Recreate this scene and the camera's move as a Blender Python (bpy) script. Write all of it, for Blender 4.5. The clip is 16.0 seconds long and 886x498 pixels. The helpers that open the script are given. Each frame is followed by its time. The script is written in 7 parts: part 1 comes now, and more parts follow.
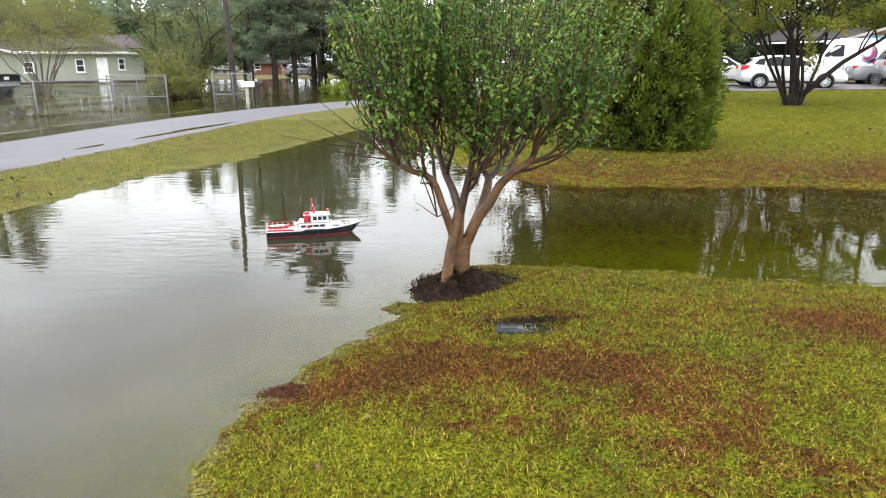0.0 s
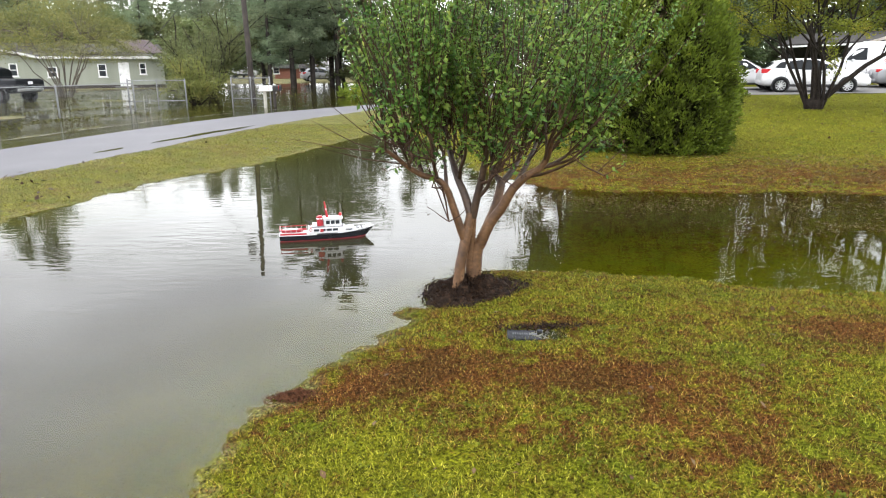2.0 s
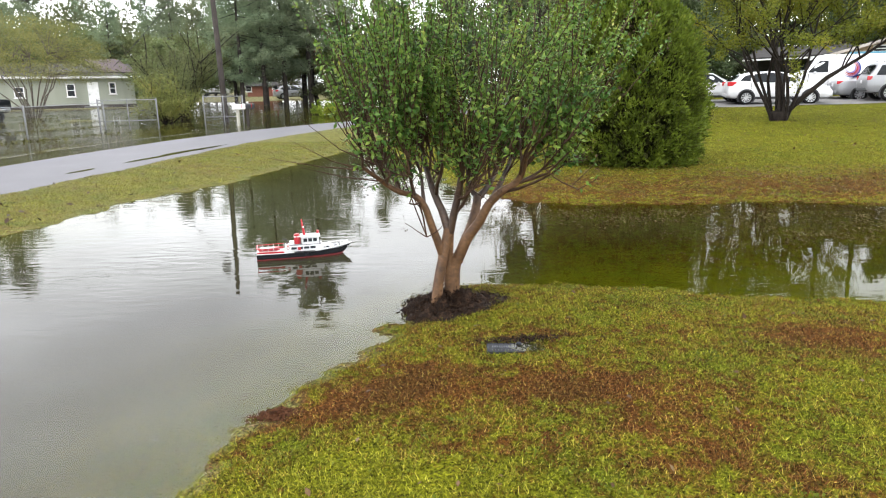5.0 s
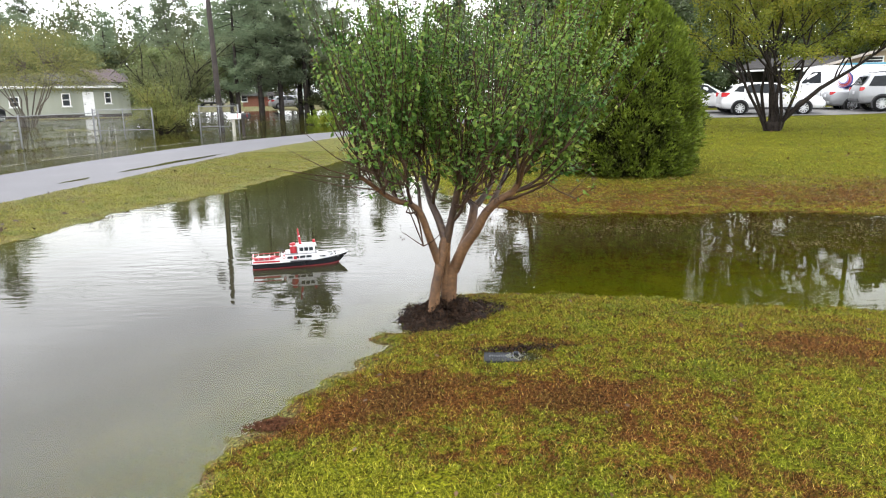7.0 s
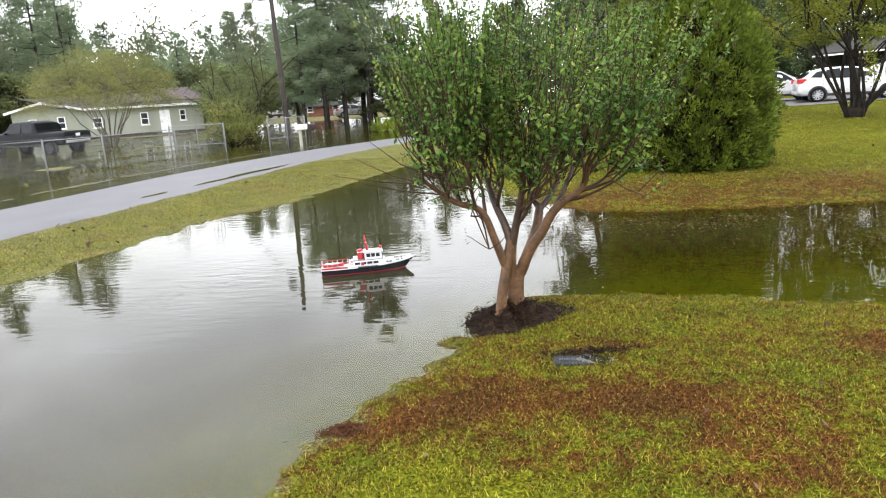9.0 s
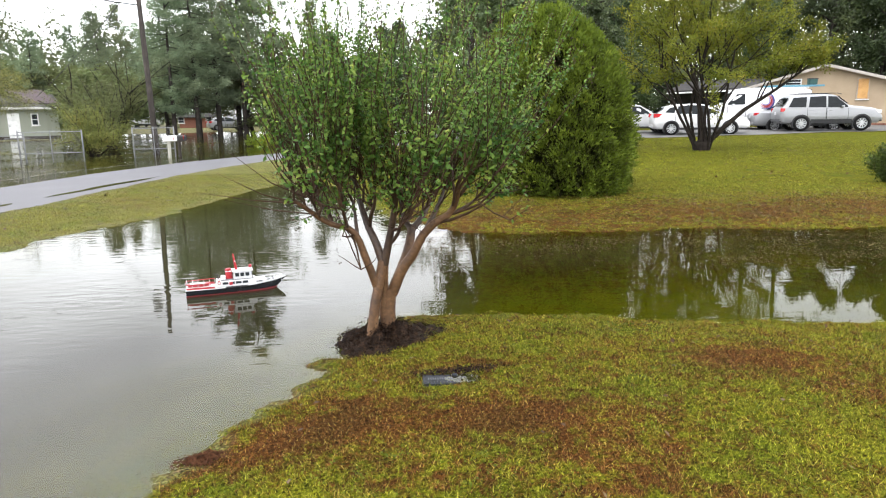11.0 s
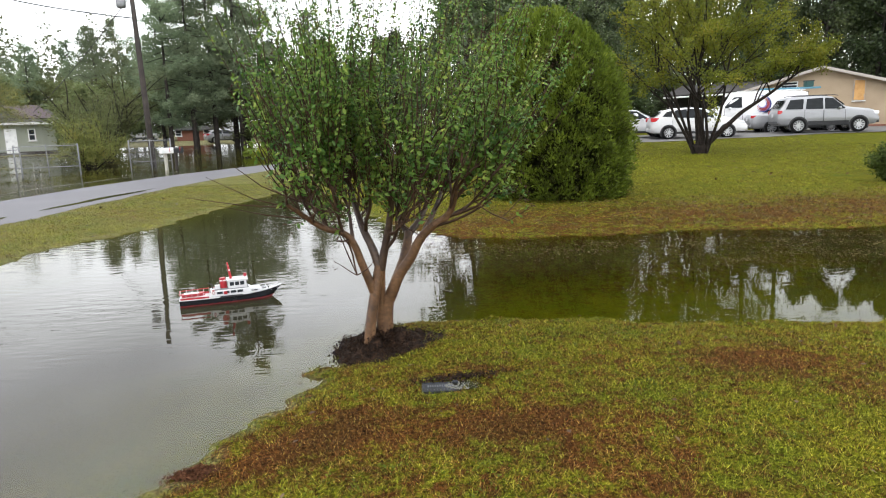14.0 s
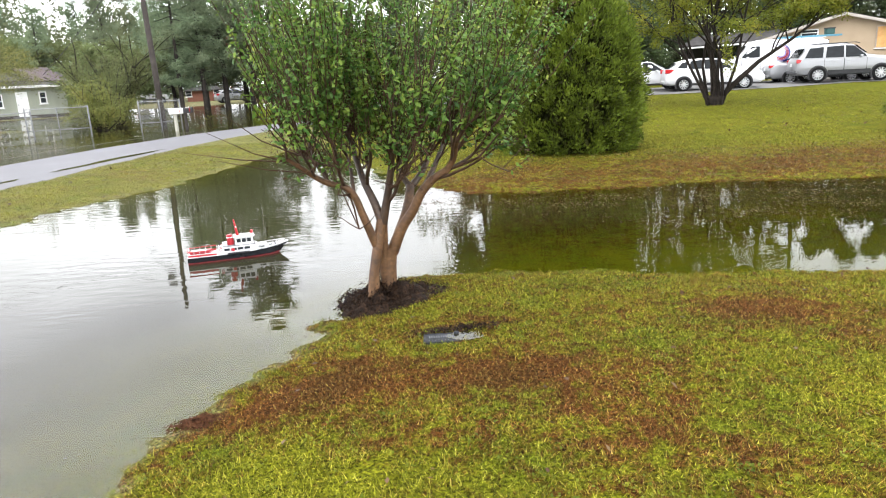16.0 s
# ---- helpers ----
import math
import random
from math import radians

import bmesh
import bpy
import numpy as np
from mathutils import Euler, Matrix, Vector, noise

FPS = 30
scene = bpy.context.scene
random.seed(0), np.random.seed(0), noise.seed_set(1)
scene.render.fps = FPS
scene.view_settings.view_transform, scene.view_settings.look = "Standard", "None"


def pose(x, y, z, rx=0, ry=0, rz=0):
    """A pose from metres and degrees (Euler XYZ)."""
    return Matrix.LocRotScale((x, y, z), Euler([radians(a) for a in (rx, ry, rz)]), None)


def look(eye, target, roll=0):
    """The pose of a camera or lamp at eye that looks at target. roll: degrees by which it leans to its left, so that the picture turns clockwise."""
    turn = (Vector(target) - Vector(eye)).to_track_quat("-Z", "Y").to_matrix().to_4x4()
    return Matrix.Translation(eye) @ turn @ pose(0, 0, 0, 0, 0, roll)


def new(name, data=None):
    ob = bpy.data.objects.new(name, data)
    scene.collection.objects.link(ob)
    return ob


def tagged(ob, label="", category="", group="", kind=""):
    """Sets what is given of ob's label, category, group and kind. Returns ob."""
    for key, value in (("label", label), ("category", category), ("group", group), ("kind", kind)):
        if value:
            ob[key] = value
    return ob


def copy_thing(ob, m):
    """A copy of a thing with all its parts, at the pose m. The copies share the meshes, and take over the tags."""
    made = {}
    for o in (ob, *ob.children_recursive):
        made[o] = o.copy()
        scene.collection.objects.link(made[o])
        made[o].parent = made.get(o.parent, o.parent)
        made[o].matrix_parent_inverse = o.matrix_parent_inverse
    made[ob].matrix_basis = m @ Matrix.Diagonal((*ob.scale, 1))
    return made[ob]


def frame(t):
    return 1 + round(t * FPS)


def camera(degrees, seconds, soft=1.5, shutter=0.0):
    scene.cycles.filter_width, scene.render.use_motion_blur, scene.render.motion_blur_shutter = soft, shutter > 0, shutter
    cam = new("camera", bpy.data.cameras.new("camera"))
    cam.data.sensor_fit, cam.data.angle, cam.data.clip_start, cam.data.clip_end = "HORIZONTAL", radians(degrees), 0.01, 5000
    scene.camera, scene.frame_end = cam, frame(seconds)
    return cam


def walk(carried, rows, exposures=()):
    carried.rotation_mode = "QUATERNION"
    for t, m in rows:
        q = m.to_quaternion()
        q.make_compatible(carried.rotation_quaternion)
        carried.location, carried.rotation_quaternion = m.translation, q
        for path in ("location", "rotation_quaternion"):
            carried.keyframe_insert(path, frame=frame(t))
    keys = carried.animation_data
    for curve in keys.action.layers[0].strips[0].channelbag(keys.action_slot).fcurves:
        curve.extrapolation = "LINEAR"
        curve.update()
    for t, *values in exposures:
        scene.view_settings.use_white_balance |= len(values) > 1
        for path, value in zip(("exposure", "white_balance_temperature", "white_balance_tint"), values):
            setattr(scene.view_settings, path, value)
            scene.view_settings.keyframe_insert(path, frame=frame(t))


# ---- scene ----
cam = camera(67.0, 16.0, soft=1.1)
PATH = [
    (0, (0.021, 0.097, 1.556), (0.016, 2.024, 1.022), -0.2),
    (0.5, (0.033, 0.095, 1.56), (0.022, 2.026, 1.038), -0.9),
    (1, (0.045, 0.094, 1.553), (0.049, 2.024, 1.032), -0.7),
    (1.5, (0.049, 0.131, 1.547), (0.019, 2.059, 1.016), -0.1),
    (2, (0.056, 0.13, 1.554), (0.001, 2.06, 1.031), -0.3),
    (2.5, (0.053, 0.132, 1.56), (-0.006, 2.062, 1.04), -0.8),
    (3, (0.047, 0.122, 1.558), (-0.04, 2.065, 1.092), -1.0),
    (3.5, (0.043, 0.088, 1.569), (-0.022, 2.027, 1.086), -0.6),
    (4, (0.052, 0.12, 1.56), (0.009, 2.064, 1.091), -0.6),
    (4.5, (0.048, 0.09, 1.567), (0.051, 2.032, 1.086), -1.0),
    (7, (0.033, 0.096, 1.56), (0.064, 2.044, 1.108), -0.8),
    (7.5, (0.034, 0.135, 1.548), (0.02, 2.087, 1.11), -1.5),
    (8, (0.038, 0.117, 1.562), (-0.104, 2.066, 1.134), -2.8),
    (8.5, (0.033, 0.094, 1.568), (-0.105, 2.044, 1.145), -3.3),
    (9, (0.032, 0.117, 1.561), (-0.132, 2.061, 1.124), -3.6),
    (9.5, (0.025, 0.071, 1.58), (-0.132, 2.011, 1.119), -2.7),
    (10, (0.061, 0.082, 1.583), (0.08, 2.03, 1.13), -1.5),
    (12.5, (0.098, 0.156, 1.529), (0.345, 2.113, 1.198), -0.8),
    (13, (0.111, 0.196, 1.513), (0.339, 2.153, 1.173), -1.2),
    (13.5, (0.102, 0.21, 1.514), (0.311, 2.167, 1.157), -1.4),
    (14, (0.101, 0.208, 1.518), (0.301, 2.163, 1.148), -1.8),
    (14.5, (0.095, 0.214, 1.512), (0.291, 2.166, 1.122), -1.8),
    (15, (0.122, 0.148, 1.523), (0.356, 2.075, 1.042), -2.3),
    (15.5, (0.182, 0.206, 1.482), (0.351, 2.146, 1.028), -2.4),
    (16, (0.175, 0.195, 1.48), (0.327, 2.128, 0.99), -2.8),
]
walk(cam, [(t, look(eye, target, roll)) for t, eye, target, roll in PATH],
     exposures=[(0, -0.02), (10.0, -0.02), (12.5, -0.17), (13.0, -0.40), (13.5, -0.46), (14.0, -0.41), (14.5, -0.29), (15.0, 0.02), (15.5, 0.18), (16.0, 0.2)])

# ---- light ----
world = bpy.data.worlds.new("overcast")
scene.world = world
world.use_nodes = True
wn = world.node_tree
wn.nodes.clear()
sky = wn.nodes.new("ShaderNodeTexSky")
sky.sky_type = "NISHITA"
sky.sun_disc = False
sky.sun_elevation = radians(48)
sky.sun_rotation = radians(140)
grey = wn.nodes.new("ShaderNodeHueSaturation")
grey.inputs["Saturation"].default_value = 0.12
grey.inputs["Value"].default_value = 1.0
cloud_co = wn.nodes.new("ShaderNodeTexCoord")
cloud_map = wn.nodes.new("ShaderNodeMapping")
cloud_map.inputs["Scale"].default_value = (1, 1, 2.6)
cloud = wn.nodes.new("ShaderNodeTexNoise")
cloud.inputs["Scale"].default_value = 2.2
cloud.inputs["Detail"].default_value = 4
cloud_ramp = wn.nodes.new("ShaderNodeMapRange")
cloud_ramp.inputs["From Min"].default_value = 0.3
cloud_ramp.inputs["From Max"].default_value = 0.7
cloud_ramp.inputs["To Min"].default_value = 0.70
cloud_ramp.inputs["To Max"].default_value = 1.34
layer = wn.nodes.new("ShaderNodeMixRGB")
layer.inputs["Fac"].default_value = 0.85
back = wn.nodes.new("ShaderNodeBackground")
back.inputs["Strength"].default_value = 1.0
wout = wn.nodes.new("ShaderNodeOutputWorld")
dim = wn.nodes.new("ShaderNodeMixRGB")
dim.blend_type = "MULTIPLY"
dim.inputs["Fac"].default_value = 1.0
dim.inputs["Color2"].default_value = (0.12, 0.12, 0.12, 1)
tint = wn.nodes.new("ShaderNodeMixRGB")
tint.blend_type = "MULTIPLY"
tint.inputs["Fac"].default_value = 1.0
tint.inputs["Color2"].default_value = (0.98, 1.0, 1.05, 1)
wn.links.new(sky.outputs["Color"], grey.inputs["Color"])
wn.links.new(grey.outputs["Color"], dim.inputs["Color1"])
wn.links.new(cloud_co.outputs["Generated"], cloud_map.inputs["Vector"])
wn.links.new(cloud_map.outputs["Vector"], cloud.inputs["Vector"])
wn.links.new(cloud.outputs["Fac"], cloud_ramp.inputs["Value"])
height = wn.nodes.new("ShaderNodeSeparateXYZ")
wn.links.new(cloud_co.outputs["Generated"], height.inputs["Vector"])
climb = wn.nodes.new("ShaderNodeMapRange")
climb.inputs["From Min"].default_value = 0.0
climb.inputs["From Max"].default_value = 1.0
climb.inputs["To Min"].default_value = 3.8
climb.inputs["To Max"].default_value = 4.15
wn.links.new(height.outputs["Z"], climb.inputs["Value"])
shade = wn.nodes.new("ShaderNodeMath")
shade.operation = "MULTIPLY"
wn.links.new(climb.outputs["Result"], shade.inputs[0])
wn.links.new(cloud_ramp.outputs["Result"], shade.inputs[1])
wn.links.new(shade.outputs[0], tint.inputs["Color1"])
wn.links.new(dim.outputs["Color"], layer.inputs["Color1"])
wn.links.new(tint.outputs["Color"], layer.inputs["Color2"])
wn.links.new(layer.outputs["Color"], back.inputs["Color"])
wn.links.new(back.outputs["Background"], wout.inputs["Surface"])

sun_data = bpy.data.lights.new("sun", "SUN")
sun_data.energy = 0.6
sun_data.angle = radians(35)
sun_data.color = (1.0, 0.97, 0.92)
sun = new("sun", sun_data)
sun.matrix_world = look((0, 0, 40), (18, 24, 0))


# ---- materials ----
def nodes_of(name):
    m = bpy.data.materials.new(name)
    m.use_nodes = True
    t = m.node_tree
    return m, t, t.nodes["Principled BSDF"]


def ramp_node(t, stops):
    r = t.nodes.new("ShaderNodeValToRGB")
    e = r.color_ramp.elements
    while len(e) < len(stops):
        e.new(0.5)
    for i, (p, c) in enumerate(stops):
        e[i].position = p
        e[i].color = (*c, 1)
    return r


def surface(name, colours, scale=8.0, rough=0.7, bump=0.2, metal=0.0, fine=60.0, spec=0.5, vary=0.0, coat=0.0, bump_dist=0.01):
    """A procedural surface: colours mixed by two noises, roughness wear and fine relief."""
    m, t, b = nodes_of(name)
    co = t.nodes.new("ShaderNodeTexCoord")
    n1 = t.nodes.new("ShaderNodeTexNoise")
    n1.inputs["Scale"].default_value = scale
    n1.inputs["Detail"].default_value = 6
    n2 = t.nodes.new("ShaderNodeTexNoise")
    n2.inputs["Scale"].default_value = fine
    n2.inputs["Detail"].default_value = 4
    mixf = t.nodes.new("ShaderNodeMath")
    mixf.operation = "MULTIPLY_ADD"
    mixf.inputs[1].default_value = 0.35
    half = t.nodes.new("ShaderNodeMath")
    half.operation = "MULTIPLY"
    half.inputs[1].default_value = 0.65
    t.links.new(co.outputs["Object"], n1.inputs["Vector"])
    t.links.new(co.outputs["Object"], n2.inputs["Vector"])
    t.links.new(n1.outputs["Fac"], half.inputs[0])
    t.links.new(n2.outputs["Fac"], mixf.inputs[0])
    t.links.new(half.outputs[0], mixf.inputs[2])
    k = len(colours)
    r = ramp_node(t, [(0.32 + 0.36 * i / max(1, k - 1), c) for i, c in enumerate(colours)])
    t.links.new(mixf.outputs[0], r.inputs["Fac"])
    last = r.outputs["Color"]
    if vary:
        info = t.nodes.new("ShaderNodeObjectInfo")
        hs = t.nodes.new("ShaderNodeHueSaturation")
        vm = t.nodes.new("ShaderNodeMapRange")
        vm.inputs["To Min"].default_value = 1 - vary
        vm.inputs["To Max"].default_value = 1 + vary
        t.links.new(info.outputs["Random"], vm.inputs["Value"])
        t.links.new(vm.outputs["Result"], hs.inputs["Value"])
        t.links.new(last, hs.inputs["Color"])
        last = hs.outputs["Color"]
    t.links.new(last, b.inputs["Base Color"])
    rr = t.nodes.new("ShaderNodeMapRange")
    rr.inputs["To Min"].default_value = max(0.02, rough - 0.12)
    rr.inputs["To Max"].default_value = min(1, rough + 0.12)
    t.links.new(n1.outputs["Fac"], rr.inputs["Value"])
    t.links.new(rr.outputs["Result"], b.inputs["Roughness"])
    b.inputs["Metallic"].default_value = metal
    b.inputs["Specular IOR Level"].default_value = spec
    b.inputs["Coat Weight"].default_value = coat
    if bump:
        bp = t.nodes.new("ShaderNodeBump")
        bp.inputs["Strength"].default_value = bump
        bp.inputs["Distance"].default_value = bump_dist
        t.links.new(mixf.outputs[0], bp.inputs["Height"])
        t.links.new(bp.outputs["Normal"], b.inputs["Normal"])
    return m


def foliage(name, colours, rough=0.5, through_light=0.25, spec=0.18, lumps=2.5):
    """Leaves: each one its own shade, with some light passing through."""
    m, t, b = nodes_of(name)
    geo = t.nodes.new("ShaderNodeNewGeometry")
    k = len(colours)
    r = ramp_node(t, [(i / max(1, k - 1), c) for i, c in enumerate(colours)])
    co = t.nodes.new("ShaderNodeTexCoord")
    nz = t.nodes.new("ShaderNodeTexNoise")
    nz.inputs["Scale"].default_value = lumps
    nz.inputs["Detail"].default_value = 3
    t.links.new(co.outputs["Object"], nz.inputs["Vector"])
    nr = t.nodes.new("ShaderNodeMapRange")
    nr.inputs["From Min"].default_value = 0.3
    nr.inputs["From Max"].default_value = 0.7
    nr.inputs["To Max"].default_value = 0.55
    t.links.new(nz.outputs["Fac"], nr.inputs["Value"])
    ad = t.nodes.new("ShaderNodeMath")
    ad.operation = "MULTIPLY_ADD"
    ad.inputs[1].default_value = 0.45
    t.links.new(geo.outputs["Random Per Island"], ad.inputs[0])
    t.links.new(nr.outputs["Result"], ad.inputs[2])
    t.links.new(ad.outputs[0], r.inputs["Fac"])
    info = t.nodes.new("ShaderNodeObjectInfo")
    hs = t.nodes.new("ShaderNodeHueSaturation")
    vm = t.nodes.new("ShaderNodeMapRange")
    vm.inputs["To Min"].default_value = 0.8
    vm.inputs["To Max"].default_value = 1.2
    hm = t.nodes.new("ShaderNodeMapRange")
    hm.inputs["To Min"].default_value = 0.485
    hm.inputs["To Max"].default_value = 0.515
    t.links.new(info.outputs["Random"], vm.inputs["Value"])
    t.links.new(info.outputs["Random"], hm.inputs["Value"])
    t.links.new(vm.outputs["Result"], hs.inputs["Value"])
    t.links.new(hm.outputs["Result"], hs.inputs["Hue"])
    t.links.new(r.outputs["Color"], hs.inputs["Color"])
    t.links.new(hs.outputs["Color"], b.inputs["Base Color"])
    b.inputs["Roughness"].default_value = rough
    b.inputs["Specular IOR Level"].default_value = spec
    tr = t.nodes.new("ShaderNodeBsdfTranslucent")
    t.links.new(hs.outputs["Color"], tr.inputs["Color"])
    mx = t.nodes.new("ShaderNodeMixShader")
    mx.inputs["Fac"].default_value = through_light
    out = t.nodes["Material Output"]
    t.links.new(b.outputs["BSDF"], mx.inputs[1])
    t.links.new(tr.outputs["BSDF"], mx.inputs[2])
    t.links.new(mx.outputs["Shader"], out.inputs["Surface"])
    return m


def lawn_material(name, blades=False):
    """Autumn lawn: green, yellow and reddish-brown dead patches held in the vertex layer 'dead', mud in 'mud'."""
    m, t, b = nodes_of(name)
    co = t.nodes.new("ShaderNodeTexCoord")
    n1 = t.nodes.new("ShaderNodeTexNoise")
    n1.inputs["Scale"].default_value = 11.0
    n1.inputs["Detail"].default_value = 9
    n1.inputs["Roughness"].default_value = 0.78
    n2 = t.nodes.new("ShaderNodeTexNoise")
    n2.inputs["Scale"].default_value = 45
    n2.inputs["Detail"].default_value = 5
    t.links.new(co.outputs["Object"], n1.inputs["Vector"])
    t.links.new(co.outputs["Object"], n2.inputs["Vector"])
    dead = t.nodes.new("ShaderNodeAttribute")
    dead.attribute_name = "dead"
    mud = t.nodes.new("ShaderNodeAttribute")
    mud.attribute_name = "mud"
    green = ramp_node(t, [(0.0, (0.042, 0.048, 0.005)), (0.45, (0.123, 0.131, 0.010)), (0.8, (0.221, 0.217, 0.019)), (1.0, (0.34, 0.31, 0.055))])
    brown = ramp_node(t, [(0.0, (0.024, 0.010, 0.004)), (0.5, (0.096, 0.038, 0.012)), (0.86, (0.19, 0.088, 0.028)), (1.0, (0.30, 0.21, 0.06))])
    source = n2.outputs["Fac"]
    if blades:
        geo = t.nodes.new("ShaderNodeNewGeometry")
        source = geo.outputs["Random Per Island"]
    t.links.new(source, green.inputs["Fac"])
    t.links.new(source, brown.inputs["Fac"])
    patch = t.nodes.new("ShaderNodeMath")
    patch.operation = "MULTIPLY_ADD"
    patch.inputs[1].default_value = 7.0
    patch.use_clamp = True
    off = t.nodes.new("ShaderNodeMath")
    off.operation = "MULTIPLY_ADD"
    off.inputs[1].default_value = 1.3
    off.inputs[2].default_value = -3.64
    t.links.new(n1.outputs["Fac"], patch.inputs[0])
    t.links.new(dead.outputs["Fac"], off.inputs[0])
    t.links.new(off.outputs[0], patch.inputs[2])
    mx = t.nodes.new("ShaderNodeMixRGB")
    t.links.new(patch.outputs[0], mx.inputs["Fac"])
    t.links.new(green.outputs["Color"], mx.inputs["Color1"])
    t.links.new(brown.outputs["Color"], mx.inputs["Color2"])
    mudc = ramp_node(t, [(0.3, (0.070, 0.060, 0.034)), (0.55, (0.150, 0.134, 0.080)), (0.75, (0.25, 0.23, 0.145))])
    t.links.new(n2.outputs["Fac"], mudc.inputs["Fac"])
    mm = t.nodes.new("ShaderNodeMixRGB")
    t.links.new(mud.outputs["Fac"], mm.inputs["Fac"])
    t.links.new(mx.outputs["Color"], mm.inputs["Color1"])
    t.links.new(mudc.outputs["Color"], mm.inputs["Color2"])
    n3 = t.nodes.new("ShaderNodeTexNoise")
    n3.inputs["Scale"].default_value = 62
    n3.inputs["Detail"].default_value = 5
    n3.inputs["Roughness"].default_value = 0.65
    t.links.new(co.outputs["Object"], n3.inputs["Vector"])
    grain = t.nodes.new("ShaderNodeMapRange")
    grain.inputs["From Min"].default_value = 0.34
    grain.inputs["From Max"].default_value = 0.66
    grain.inputs["To Min"].default_value = 0.12
    grain.inputs["To Max"].default_value = 1.98
    t.links.new(n3.outputs["Fac"], grain.inputs["Value"])
    speck = t.nodes.new("ShaderNodeMixRGB")
    speck.blend_type = "MULTIPLY"
    speck.inputs["Fac"].default_value = 1.0
    sunk = t.nodes.new("ShaderNodeAttribute")
    sunk.attribute_name = "sunk"
    soft = t.nodes.new("ShaderNodeMath")
    soft.operation = "MULTIPLY_ADD"
    soft.inputs[1].default_value = -0.85
    soft.inputs[2].default_value = 1.0
    t.links.new(sunk.outputs["Fac"], soft.inputs[0])
    t.links.new(soft.outputs[0], speck.inputs["Fac"])
    t.links.new(mm.outputs["Color"], speck.inputs["Color1"])
    t.links.new(grain.outputs["Result"], speck.inputs["Color2"])
    n4 = t.nodes.new("ShaderNodeTexNoise")
    n4.inputs["Scale"].default_value = 2.6
    n4.inputs["Detail"].default_value = 4
    t.links.new(co.outputs["Object"], n4.inputs["Vector"])
    sward = ramp_node(t, [(0.36, (0.84, 0.95, 0.84)), (0.5, (1.0, 1.0, 0.95)), (0.64, (1.12, 1.12, 1.0))])
    t.links.new(n4.outputs["Fac"], sward.inputs["Fac"])
    hue = t.nodes.new("ShaderNodeMixRGB")
    hue.blend_type = "MULTIPLY"
    hue.inputs["Fac"].default_value = 1.0
    t.links.new(speck.outputs["Color"], hue.inputs["Color1"])
    t.links.new(sward.outputs["Color"], hue.inputs["Color2"])
    last = hue.outputs["Color"]
    if not blades:
        thatch = t.nodes.new("ShaderNodeMixRGB")
        thatch.blend_type = "MULTIPLY"
        thatch.inputs["Fac"].default_value = 1.0
        thatch.inputs["Color2"].default_value = (0.54, 0.53, 0.40, 1)
        t.links.new(mx.outputs["Color"], thatch.inputs["Color1"])
        t.links.new(thatch.outputs["Color"], mm.inputs["Color1"])
    t.links.new(last, b.inputs["Base Color"])
    b.inputs["Roughness"].default_value = 0.6 if blades else 0.85
    b.inputs["Specular IOR Level"].default_value = 0.06 if blades else 0.04
    if not blades:
        bp = t.nodes.new("ShaderNodeBump")
        bp.inputs["Strength"].default_value = 0.7
        bp.inputs["Distance"].default_value = 0.03
        t.links.new(n2.outputs["Fac"], bp.inputs["Height"])
        t.links.new(bp.outputs["Normal"], b.inputs["Normal"])
    return m


